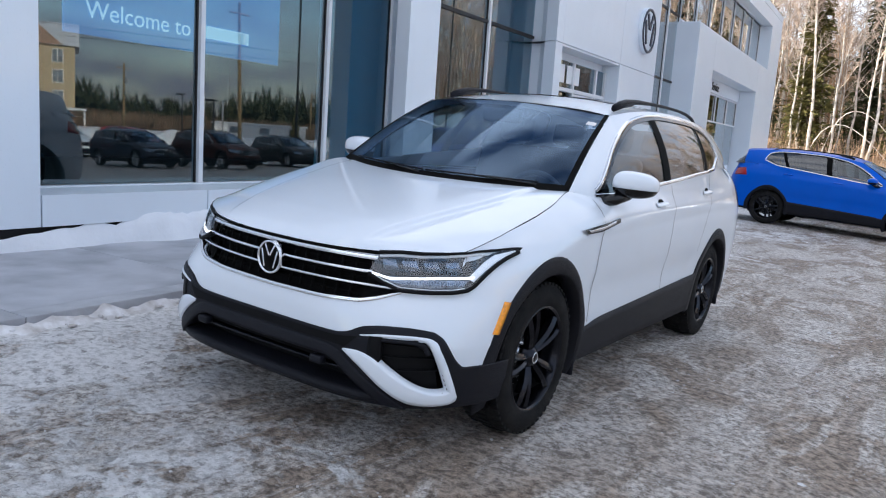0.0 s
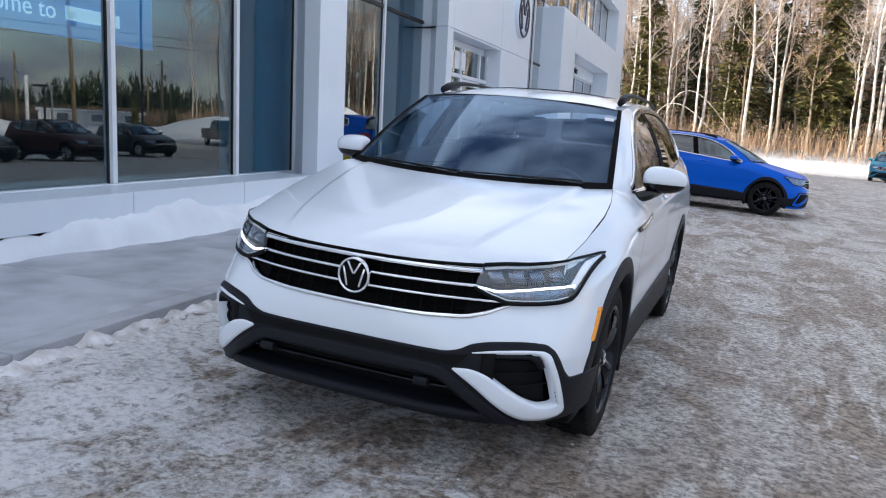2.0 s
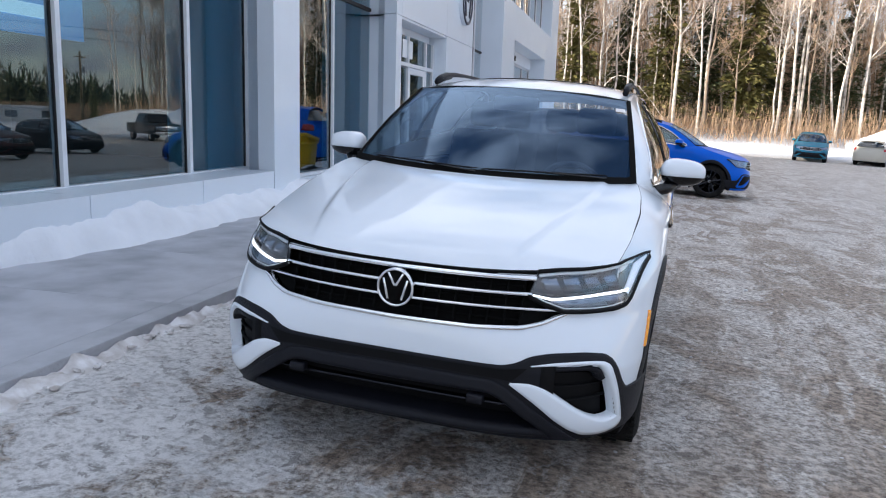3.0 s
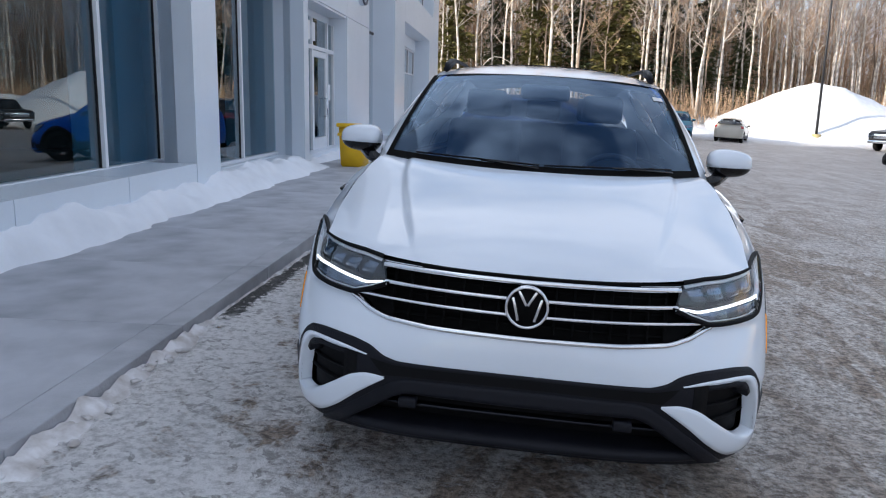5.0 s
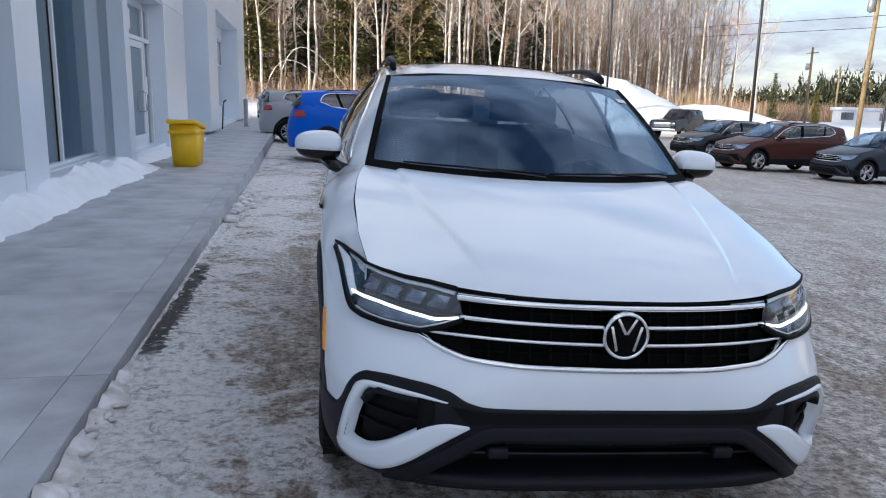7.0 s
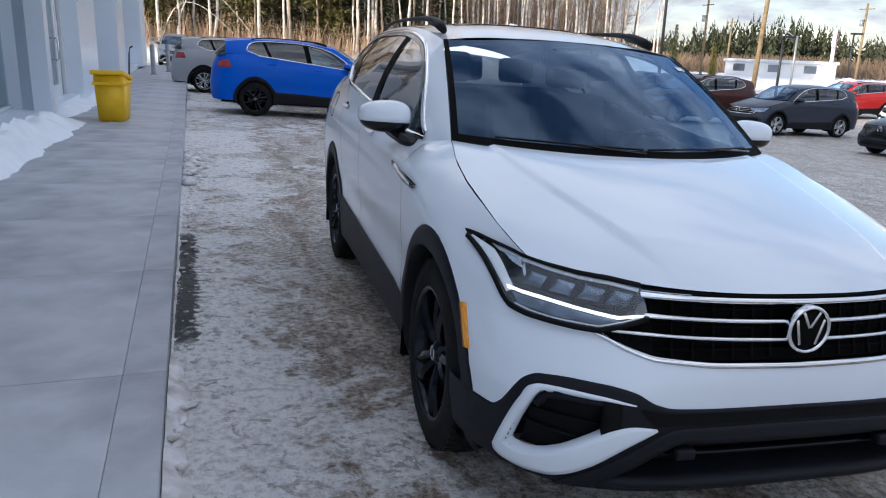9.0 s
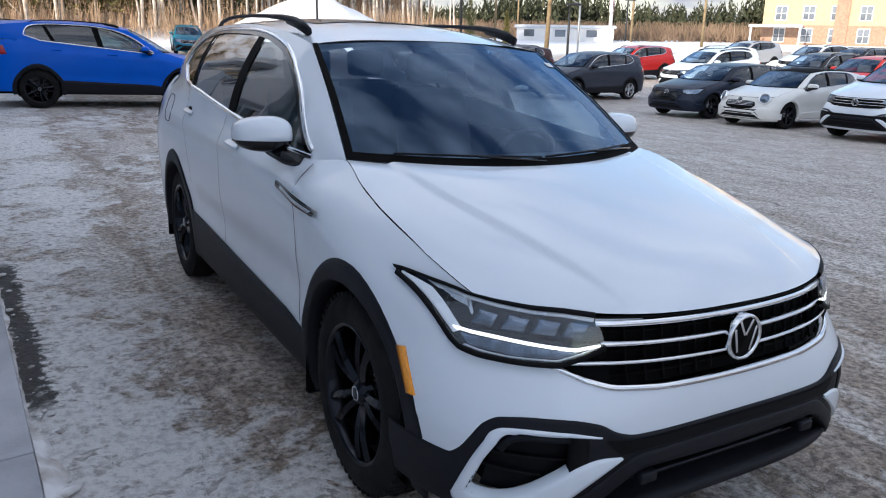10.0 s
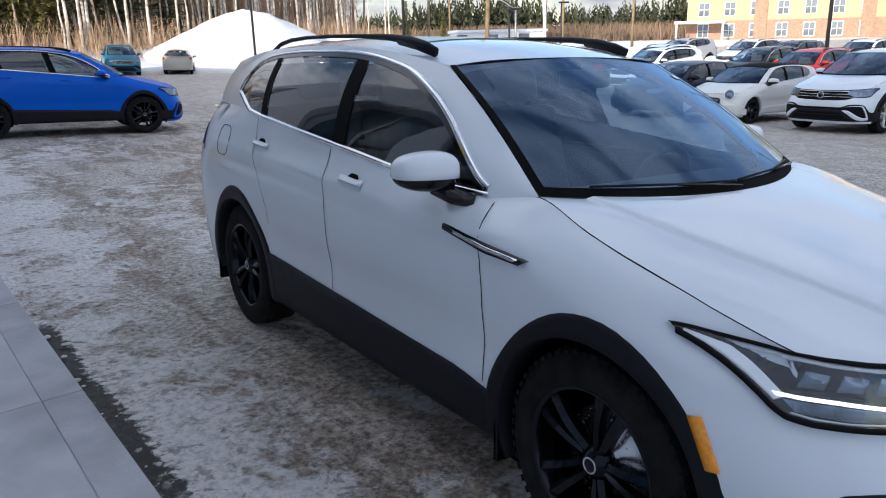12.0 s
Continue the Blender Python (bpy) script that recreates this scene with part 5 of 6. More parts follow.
        rows = [[Vector((-.42 + .84 * i / 8, 1.55 + 1.1 * j / 10, ZROOF(1.55 + 1.1 * j / 10) + (ZEDGE(1.6) - ZROOF(1.6)) * abs((-.42 + .84 * i / 8) / .6) ** 2.5 + .004)) for i in range(9)] for j in range(11)]
        V, Fc = lay_grid(rows)
        mk("sunroof", V, Fc, GLOSSBLACK, lab="dark glass sunroof")
        bm = bmesh.new()
        ring = [side(2.98 + .085 * math.copysign(abs(math.cos(a)) ** .6, math.cos(a)), 1.085 + .085 * math.copysign(abs(math.sin(a)) ** .6, math.sin(a)), .0, -1) for a in [2 * math.pi * i / 40 for i in range(41)]]
        tube(bm, ring, .0025, 5)
        part("fuel_flap_seam", bm, DARK, car)
    return car


PAPER = mat("white_paper", (0.8, 0.79, 0.78), 0.7, vary=0.05)
main_car = build_car("white_sport_utility_car", LOT.copy(), WHITE, "glossy white sport utility car parked on packed snow beside the kerb", hi=True, drl=True)

# ---- other cars in the lot ----
def stand(x, y, heading, up=0.0):
    """A pose on the lot: heading is the way the nose points, degrees from -y towards +x."""
    z = lot_z(x, y)
    n_ = Vector((-(lot_z(x + .5, y) - lot_z(x - .5, y)), -(lot_z(x, y + .5) - lot_z(x, y - .5)), 1)).normalized()
    return Matrix.Translation((x, y, z + up)) @ Vector((0, 0, 1)).rotation_difference(n_).to_matrix().to_4x4() @ Matrix.Rotation(radians(heading), 4, "Z")


def nose_in(x_front, y, heading, sy=1.0, sc=None):
    """Pose with the nose tip at (x_front, y); the axle lies .86 m behind it."""
    d = Matrix.Rotation(radians(heading), 3, "Z") @ Vector((0, .86 * sy, 0))
    return stand(x_front + d.x, y + d.y, heading)


GREY = car_paint("gunmetal_car_paint", (.035, .042, .06), .3)
MAROON = car_paint("copper_brown_car_paint", (.075, .028, .023), .2)
NAVY = car_paint("dark_blue_grey_car_paint", (.014, .020, .038), .3)
CREAM = car_paint("cream_white_car_paint", (.80, .79, .75))
SILVER = car_paint("silver_car_paint", (.36, .37, .39))
BLACKP = car_paint("black_car_paint", (.012, .012, .014))
TEAL = car_paint("teal_car_paint", (.01, .16, .26))
GOLD = car_paint("pale_gold_car_paint", (.45, .42, .36))
RED = car_paint("red_car_paint", (.36, .02, .02))

# blue car beyond, broadside; its near wheels stand at y 15.2
h_blue = 90 - 3.4
blue = build_car("blue_sport_utility_car", stand(1.72, 16.05, h_blue), BLUE, "bright blue sport utility car with black wheels parked across the lot", scale=(1.06, 1.005, 1.04), wheel_r=.385)
build_car("white_large_car", nose_in(13.3, 7.15, -90, 1.07), WHITE, "large white sport utility car with chrome grille in the parked row", scale=(1.08, 1.07, 1.06), wheel_r=.385, rim=RIMSILVER)
build_car("cream_small_car", nose_in(13.4, 10.05, -90, .86), CREAM, "small cream hatchback with a black soft top in the parked row", scale=(.95, .86, .84), wheel_r=.31, roof_mat=DARK, rails=False, grille_bars=0, face="round", clad=CREAM)
build_car("dark_hatchback_car", nose_in(13.5, 12.5, -88, .95), NAVY, "dark blue-grey hatchback with black grille in the parked row", scale=(.99, .96, .87), wheel_r=.325, rails=False, chrome=False, grille_bars=0, rim=RIMDARK, face="mesh", clad=NAVY)
grey = build_car("grey_crossover_car", nose_in(13.4, 17.9, -84, .93), GREY, "gunmetal grey crossover with two-tone wheels in the parked row", scale=(.97, .93, .95), wheel_r=.335, rim=RIMSILVER, rails=False)
build_car("brown_crossover_car", nose_in(11.7, 20.9, -84, .97), MAROON, "copper brown crossover with silver wheels in the parked row", scale=(1.0, .97, 1.0), wheel_r=.35, rim=RIMSILVER)
black = build_car("black_car", nose_in(12.9, 26.6, -74, .98), BLACKP, "black crossover car in the parked row", scale=(1.0, .98, .95), wheel_r=.34, rim=RIMSILVER)
silver = build_car("silver_car", stand(0.42, 22.8, 86), SILVER, "silver sport utility car parked behind the blue one", scale=(1.05, 1.02, 1.02), wheel_r=.36, rim=RIMSILVER)
build_car("teal_car", nose_in(8.3, 45.6, -8), TEAL, "teal sport utility car facing the lot beside the snow bank", scale=(1.06, 1.04, 1.04), wheel_r=.38)
build_car("gold_hatchback_car", stand(12.6, 49.3, 160), GOLD, "pale gold hatchback parked with its tail to the lot", scale=(.98, .85, .90), wheel_r=.32, rim=RIMSILVER, rails=False)
red = build_car("red_car", nose_in(23.0, 14.2, -90), RED, "red crossover car in the second parked row", scale=(1.0, .96, .95), wheel_r=.34, rim=RIMSILVER)
white2 = build_car("white_crossover_car", nose_in(21.6, 20.2, -92), WHITE, "white crossover car in the second parked row", scale=(1.0, .98, .98), wheel_r=.35, rim=RIMSILVER)
copy_thing(black, stand(1.9, 19.4, 86))
copy_thing(silver, nose_in(-4.6, 41.5, 4))
copy_thing(black, nose_in(24.5, 17.2, -90))
copy_thing(grey, nose_in(24.0, 11.4, -90))
copy_thing(white2, nose_in(25.2, 23.0, -90))
copy_thing(red, nose_in(22.4, 25.6, -90))
copy_thing(white2, nose_in(33.5, 17.5, -90))
copy_thing(black, nose_in(33.0, 21.0, -90))
copy_thing(white2, nose_in(34.0, 24.0, -92))
copy_thing(silver, nose_in(34.0, 28.5, -90))
copy_thing(red, nose_in(32.5, 13.5, -90))
copy_thing(silver, nose_in(23.5, 8.2, -90))
copy_thing(black, nose_in(14.6, 2.0, -90))
copy_thing(grey, nose_in(14.2, -1.3, -90))
copy_thing(white2, nose_in(14.4, -4.6, -92))
copy_thing(red, nose_in(14.3, -8.0, -90))
copy_thing(silver, nose_in(23.5, -2.2, -90))
copy_thing(black, nose_in(24, 3.4, -90))
# car standing inside the showroom
show = copy_thing(black, BLD @ Matrix.Translation((-6.1, .75, .30)) @ Matrix.Rotation(radians(168), 4, "Z"))
tagged(show, "dark sport utility car on display inside the showroom", "car")

# ---- dark pickup by the snow heap ----
def build_pickup(M, paint):
    """A crew-cab pickup, nose along -y, centred on the origin: bonnet, cab, open bed."""
    pk = new("pickup_truck")
    pk.matrix_world = M
    tagged(pk, "black crew-cab pickup truck parked beside the snow heap", "truck")

    def loft(nm, secs, m, lab=""):
        """A shell through cross-sections (y, half width at foot, half width at top, z0, z1)."""
        bm = bmesh.new()
        rings = []
        for y, wa, wb, z0, z1 in secs:
            rings.append([bm.verts.new(p) for p in ((-wa, y, z0), (-wa, y, z0 + .55 * (z1 - z0)), (-wb, y, z1 - .04), (-wb + .07, y, z1), (wb - .07, y, z1), (wb, y, z1 - .04), (wa, y, z0 + .55 * (z1 - z0)), (wa, y, z0))])
        for a, b in zip(rings, rings[1:]):
            for k in range(8):
                bm.faces.new((a[k], a[(k + 1) % 8], b[(k + 1) % 8], b[k]))
        bm.faces.new(rings[0][::-1])
        bm.faces.new(rings[-1])
        bmesh.ops.recalc_face_normals(bm, faces=bm.faces)
        return part(nm, bm, m, pk, lab, smooth=False)
    loft("bonnet", [(-2.85, .88, .80, .52, 1.10), (-2.78, .95, .88, .50, 1.20), (-1.5, 1.0, .92, .50, 1.28), (-1.28, 1.0, .92, .50, 1.28)], paint)
    loft("cab", [(-1.28, 1.0, .90, .50, 1.29), (-.62, 1.0, .74, .50, 1.88), (-.3, 1.0, .74, .50, 1.93), (.9, 1.0, .74, .50, 1.92), (1.08, 1.0, .78, .50, 1.80)], paint)
    for x0, x1, y0, y1 in ((-1.0, -.88, 1.10, 2.85), (.88, 1.0, 1.10, 2.85), (-.88, .88, 2.74, 2.85)):
        part("bed_side", boxbm(x0, x1, y0, y1, .55, 1.24, .02), paint, pk)
    part("bed_floor", boxbm(-.88, .88, 1.10, 2.74, .62, .70), DARK, pk, smooth=False)
    part("grille", boxbm(-.60, .60, -2.89, -2.84, .76, 1.06, .02), CHROME, pk)
    part("front_bumper", boxbm(-.93, .93, -2.95, -2.76, .48, .68, .05), CHROME, pk)
    bm = bmesh.new()
    add_box(bm, -.70, .70, -.008, .008, -.40, .40, .004, Matrix.Translation((0, -.965, 1.60)) @ Matrix.Rotation(radians(-48.2), 4, "X"))
    part("windscreen", bm, GLOSSBLACK, pk)
    for s_ in (-1, 1):
        part("headlamp", boxbm(s_ * .62, s_ * .90, -2.88, -2.80, .84, 1.06, .02), REFLECTOR, pk)
        for y0, y1 in ((-.62, .10), (.18, .86)):
            bm = bmesh.new()
            add_box(bm, -.012, .012, y0, y1, -.20, .22, .008, Matrix.Translation((s_ * .862, 0, 1.58)) @ Matrix.Rotation(radians(s_ * -20), 4, "Y"))
            part("side_window", bm, GLOSSBLACK, pk)
        for y in (-1.85, 1.85):
            wh = new("wheel")
            wh.parent = pk
            wh.location = (s_ * .86, y, .40)
            bm = bmesh.new()
            lathe(bm, [(.25, .13), (.30, .14), (.38, .11), (.40, .0), (.38, -.11), (.25, -.12)], 28)
            part("tyre", bm, TYRE, wh)
            bm = bmesh.new()
            lathe(bm, [(.0005, s_ * .10), (.12, s_ * .11), (.26, s_ * .12)], 20)
            part("rim", bm, RIMSILVER, wh)
    return pk


build_pickup(stand(22.3, 46.5, -52), BLACKP)

# ---- yellow bin on the pavement ----
YELLOW = mat("yellow_plastic", (.90, .54, .010), .45, vary=.06, scale=4, bump=.1)
grit_bin = new("yellow_grit_bin")
grit_bin.matrix_world = BLD @ Matrix.Translation((-2.87, 10.95, PAVE_Z)) @ Matrix.Rotation(radians(-6), 4, "Z")
tagged(grit_bin, "yellow plastic grit bin with a hinged lid on the pavement", "bin")
bm = bmesh.new()
sec = [(-.30, .0), (.27, .0), (.36, .62), (-.32, .74)]
lo = []
for y, k in ((-.22, 1), (.22, 1)):
    lo.append([bm.verts.new((y * (.86 if z < .1 else 1.0), x, z)) for x, z in sec])
for i in range(4):
    bm.faces.new((lo[0][i], lo[0][(i + 1) % 4], lo[1][(i + 1) % 4], lo[1][i]))
bm.faces.new(lo[0][::-1])
bm.faces.new(lo[1])
bmesh.ops.recalc_face_normals(bm, faces=bm.faces)
bmesh.ops.bevel(bm, geom=bm.edges[:], offset=.025, segments=2, affect="EDGES")
part("tub", bm, YELLOW, grit_bin)
bm = bmesh.new()
add_box(bm, -.25, .25, -.38, .41, -.035, .035, .025, Matrix.Translation((0, 0, .71)) @ Matrix.Rotation(radians(-9), 4, "X"))
part("lid", bm, YELLOW, grit_bin)
part("rim_band", boxbm(-.235, .235, -.345, .375, .565, .62, .012), YELLOW, grit_bin)

# ---- bollards and pipe by the service entrance ----
STEEL = mat("galvanised_steel", (.36, .38, .40), .45, metal=.6, vary=.15)
bol = new("bollard")
bol.matrix_world = BLD @ Matrix.Translation((-2.95, 27.0, PAVE_Z))
tagged(bol, "grey steel bollard beside the service entrance", "bollard", "bollards by the entrance")
bm = bmesh.new()
lathe(bm, [(.0005, 1.05), (.06, 1.04), (.08, 1.0), (.08, 0)], 20, axis="z")
part("post", bm, STEEL, bol)
bm = bmesh.new()
lathe(bm, [(.0005, .03), (.13, .03), (.13, 0)], 20, axis="z")
part("foot", bm, STEEL, bol)
copy_thing(bol, BLD @ Matrix.Translation((-2.5, 29.5, PAVE_Z)))
bm = bmesh.new()
tube(bm, [(-3.6, 24.6, PAVE_Z), (-3.55, 24.6, .9), (-3.5, 24.4, 1.1), (-3.4, 24.0, 1.15)], .025, 8)
pipe = part("stand_pipe", bm, GASKET)
pipe.matrix_world = BLD
tagged(pipe, "black bent pipe by the service entrance", "pipe")

# ---- snow mound and banks ----
def mound(name, lab, cx, cy, rx, ry, h, seed, rot=0.0, nseg=64, nr=22):
    rows = []
    for j in range(nr + 1):
        r = j / nr
        row = []
        for i in range(nseg + 1):
            a = 2 * math.pi * (i % nseg) / nseg
            k = 1 + .22 * noise.noise(Vector((math.cos(a) * 1.3, math.sin(a) * 1.3, seed)))
            x, y = rx * r * k * math.cos(a), ry * r * k * math.sin(a)
            X = cx + x * math.cos(rot) - y * math.sin(rot)
            Yq = cy + x * math.sin(rot) + y * math.cos(rot)
            z = h * (1 - r ** 1.5) ** 1.35 + .30 * noise.fractal(Vector((X * .5, Yq * .5, seed)), 1, 2, 5) * (1 - r) * min(1, h / 2)
            row.append(Vector((X, Yq, lot_z(X, Yq) + z - .03)))
        rows.append(row)
    V, Fc = lay_grid(rows)
    return tagged(mesh_part(name, V, Fc, SNOW), lab, "snow", kind="stuff")


mound("snow_mound", "large heap of ploughed snow lit by low sun", 19.4, 54.5, 8.2, 6.0, 3.5, 4.4)
mound("snow_mound", "ploughed snow heap trailing off beside the lot", 28.5, 55.5, 7.0, 4.5, 1.1, 6.1)
for k in range(9):
    mound("snow_bank", "low ploughed snow bank along the edge of the lot", -14 + 6.0 * k, 51.5 + 1.0 * math.sin(k * 1.9), 4.6, 1.8, .35 + .3 * math.sin(k * 2.7) ** 2, 10 + k, nseg=36, nr=10)
for k in range(8):
    mound("snow_bank", "low ploughed snow bank behind the parked cars", 40 + 2.0 * math.sin(k * 2.2), -6 + 7.0 * k, 2.2, 4.6, 1.1 + .3 * math.sin(k), 30 + k, nseg=32, nr=8)
# loose lumps along the kerb
rnd = random.Random(5)
lump = bmesh.new()
for k in range(220):
    if k < 110:
        v = rnd.uniform(-3.4, 1.2) if k < 80 else rnd.uniform(1.2, 5.5)
        u = KERB_U + .03 + abs(rnd.gauss(0, .05))
        r = rnd.uniform(.006, .026) * (1 if v < .8 else .6)
    else:
        v, u, r = rnd.uniform(5.8, 8.6), KERB_U + .02 + abs(rnd.gauss(.06, .07)), rnd.uniform(.02, .065)
    p = BLD @ Vector((u, v, 0))
    M_ = Matrix.Translation((p.x, p.y, lot_z(p.x, p.y) + .018 + r * .25)) @ Matrix.Rotation(rnd.uniform(0, 6), 4, "Z") @ Matrix.Diagonal((r * rnd.uniform(.8, 1.8), r * rnd.uniform(.8, 1.8), r * rnd.uniform(.35, .65), 1))
    q = bmesh.ops.create_icosphere(lump, subdivisions=2 if k % 4 == 0 else 1, radius=1)
    for vv in q["verts"]:
        vv.co = M_ @ (vv.co * (1 + .6 * noise.noise(vv.co * 2.1 + Vector((k, 0, 0)))))
V, Fc = [], []
rows = []
for i in range(261):  # crusted ridge of snow thrown against the kerb
    v = -3.6 + 9.1 * i / 260
    wd = (.13 + .12 * noise.fractal(Vector((v * 1.9, 3.1, 0)), 1, 2, 5)) * (1 if v < .9 else .3)
    row = []
    for j in range(9):
        t = j / 8
        u = KERB_U + .004 + max(.02, wd) * t
        p = BLD @ Vector((u, v, 0))
        hgt = .036 * (1 - t) ** .8 * max(0, .85 + 1.1 * noise.fractal(Vector((v * 7, u * 9, 8.0)), .8, 2.1, 5)) * (1 if v < 1.0 else .4)
        row.append(Vector((p.x, p.y, lot_z(p.x, p.y) + .014 + hgt - .03 * t)))
    rows.append(row)
V, Fc = lay_grid(rows)
tagged(mesh_part("snow_ridge", V, Fc, DIRTYSNOW), "crusted ridge of old snow against the kerb", "snow", kind="stuff")
lumps = part("snow_lumps", lump, DIRTYSNOW)
tagged(lumps, "dirty broken snow lumps along the kerb", "snow", kind="stuff")
grit_bm = bmesh.new()
for k in range(900):  # loose stones and ice chips on the lot
    x, y = rnd.uniform(-2.0, 4.5), rnd.uniform(-2.6, 7.0)
    r = rnd.uniform(.003, .009) * (2.2 if k % 60 == 0 else 1)
    M_ = Matrix.Translation((x, y, lot_z(x, y) + .004)) @ Matrix.Rotation(rnd.uniform(0, 6), 4, "Z") @ Matrix.Diagonal((r * rnd.uniform(.8, 1.6), r, r * .7, 1))
    q = bmesh.ops.create_icosphere(grit_bm, subdivisions=1, radius=1)
    for vv in q["verts"]:
        vv.co = M_ @ vv.co
tagged(part("ice_chips", grit_bm, DIRTYSNOW, smooth=False), "scattered ice chips and grit on the lot", "grit", kind="stuff")

# ---- posts, signs and wires ----
POLEMAT = mat("dark_painted_steel", (.02, .021, .024), .5, vary=.1)
WOOD = mat("weathered_pole_wood", (.30, .22, .12), .85, vary=.25, scale=4, bump=.5)
YELLOWCONC = mat("yellowed_concrete_base", (.55, .45, .22), .8, vary=.2)


def lamp_post(x, y, h, lab="tall dark steel lamp post on a concrete base", base=True):
    p = new("lamp_post")
    p.matrix_world = Matrix.Translation((x, y, lot_z(x, y)))
    tagged(p, lab, "lamp post", "lamp posts of the lot")
    bm = bmesh.new()
    tube(bm, [(0, 0, 0), (0, 0, h)], .09, 10, taper=[.09, .06])
    part("pole", bm, POLEMAT, p)
    if base:
        bm = bmesh.new()
        lathe(bm, [(.0005, .75), (.30, .74), (.32, 0)], 16, axis="z")
        part("base", bm, YELLOWCONC, p)
    part("lamp_head", boxbm(-.2, .75, -.18, .18, h - .02, h + .12, .03), POLEMAT, p)
    return p


lamp_post(18.2, 50.5, 13)
lamp_post(20.4, 34.5, 10.5)
lamp_post(30.5, 16.5, 9.5)
lamp_post(33.0, 10.8, 9.5)
lamp_post(29.5, 36.5, 3.6, "short dark lamp post at the edge of the lot", False)
lamp_post(45, 48, 4.4, "dark lamp post beyond the lot", False)
lamp_post(28, -16, 9.0)


def polar(az, d):
    a = radians(az)
    q = BLD @ Vector((d * math.sin(a), d * math.cos(a), 0))
    return q.x, q.y


ux, uy = polar(40.3, 52)
up = new("utility_pole")
up.matrix_world = Matrix.Translation((ux, uy, lot_z(ux, uy) - .2)) @ Matrix.Rotation(radians(2.2), 4, "Y")
tagged(up, "weathered wooden utility pole with crossarm and transformer", "utility pole")
bm = bmesh.new()
tube(bm, [(0, 0, 0), (0, 0, 11.5)], .16, 10, taper=[.17, .12])
part("pole", bm, WOOD, up)
part("crossarm", boxbm(-.06, .06, -1.1, 1.1, 10.6, 10.75, .01), WOOD, up)
bm = bmesh.new()
lathe(bm, [(.0005, 1.0), (.2, .98), (.22, .1), (.0005, 0)], 16, axis="z", M=Matrix.Translation((-.35, .1, 8.2)))
part("transformer", bm, STEEL, up)
for az, d, h in ((36.5, 95, 9), (46.5, 100, 9), (51.5, 90, 8.5), (38.2, 120, 8)):
    x_, y_ = polar(az, d)
    q = copy_thing(up, Matrix.Translation((x_, y_, lot_z(x_, y_) - .2)))
    q.scale = (1, 1, h / 11.5)
wires = bmesh.new()
for z_, dz in ((9.7, .9), (8.7, .8)):
    a, b = Vector((ux - 26, uy + 75, z_ - .6)), Vector((ux + 60, uy - 70, z_))
    tube(wires, [a.lerp(b, t / 12) - Vector((0, 0, dz * 4 * (t / 12) * (1 - t / 12))) for t in range(13)], .025, 5)
tagged(part("overhead_wires", wires, POLEMAT), "sagging black overhead wires", "wires", kind="stuff")

x_, y_ = polar(42.7, 62)
sl = new("street_lamp")
sl.matrix_world = Matrix.Translation((x_, y_, lot_z(x_, y_)))
tagged(sl, "grey street lamp with a curved arm", "street lamp")
bm = bmesh.new()
tube(bm, [(0, 0, 0), (0, 0, 4.1)], .08, 8)
part("pole", bm, STEEL, sl)
bm = bmesh.new()
tube(bm, [(0, 0, 3.9), (-.8, .7, 4.6), (-1.6, 1.4, 4.95), (-2.2, 1.9, 5.0)], .05, 6)
part("arm", bm, STEEL, sl)
part("lamp_head", boxbm(-2.6, -2.0, 1.7, 2.1, 4.93, 5.05, .02), STEEL, sl)

x_, y_ = polar(45.0, 74)
rs = new("roadside_sign")
rs.matrix_world = Matrix.Translation((x_, y_, lot_z(x_, y_))) @ Matrix.Rotation(radians(45), 4, "Z")
tagged(rs, "dark red roadside sign with white bars on a pole", "sign")
bm = bmesh.new()
tube(bm, [(0, 0, 0), (0, 0, 3.6)], .16, 10)
part("pole", bm, PAPER, rs)
SIGNRED = mat("dark_red_sign_face", (.30, .03, .045), .5)
part("panel", boxbm(.1, 1.55, -.15, .15, 3.3, 5.0, .02), SIGNRED, rs)
part("side_panel", boxbm(-1.1, 0, -.15, .15, 3.5, 5.1, .02), PAPER, rs)
bm = bmesh.new()
lathe(bm, [(.0005, -.17), (.28, -.17), (.28, -.15)], 20, axis="y", M=Matrix.Translation((-.35, 0, 4.3)))
part("roundel", bm, SIGNRED, rs)
for k in range(3):
    part("lettering_bar", boxbm(.35, 1.3, -.16, -.15, 3.6 + .45 * k, 3.75 + .45 * k), PAPER, rs)

# ---- hotel across the road ----
BRICK = mat("tan_brick_render", (.50, .39, .24), .85, vary=.08, scale=2, bump=.2)
REDBRICK = mat("red_brick_base", (.40, .25, .17), .85, vary=.15, scale=3, bump=.3)
ROOFSNOW = mat("snowy_roof", (.70, .72, .75), .8, vary=.1)
# blue-grey base colour stands in for sky mirrored in the panes
HOTELGLASS = mat("sky_toned_window_glass", (.22, .25, .29), .15, vary=.3, scale=.4)
hotel = new("hotel_building")
hx, hy = polar(55.3, 112)
hotel.matrix_world = Matrix.Translation((hx, hy, -1.4)) @ Matrix.Rotation(radians(-54), 4, "Z")
tagged(hotel, "four-storey tan brick hotel with white windows and snowy gables", "building")
HL = 62
part("wall", boxbm(0, HL, 0, 15, 2.9, 11.6), BRICK, hotel, smooth=False)
part("base_wall", boxbm(-.05, HL + .05, -.05, 15.05, 0, 2.9), REDBRICK, hotel, smooth=False)
for x in (9.5, 22.5, 35.5, 48.5):
    part("wall_pier", boxbm(x - .8, x + .8, -.25, .0, 0, 11.6), REDBRICK, hotel, smooth=False)
bm = bmesh.new()
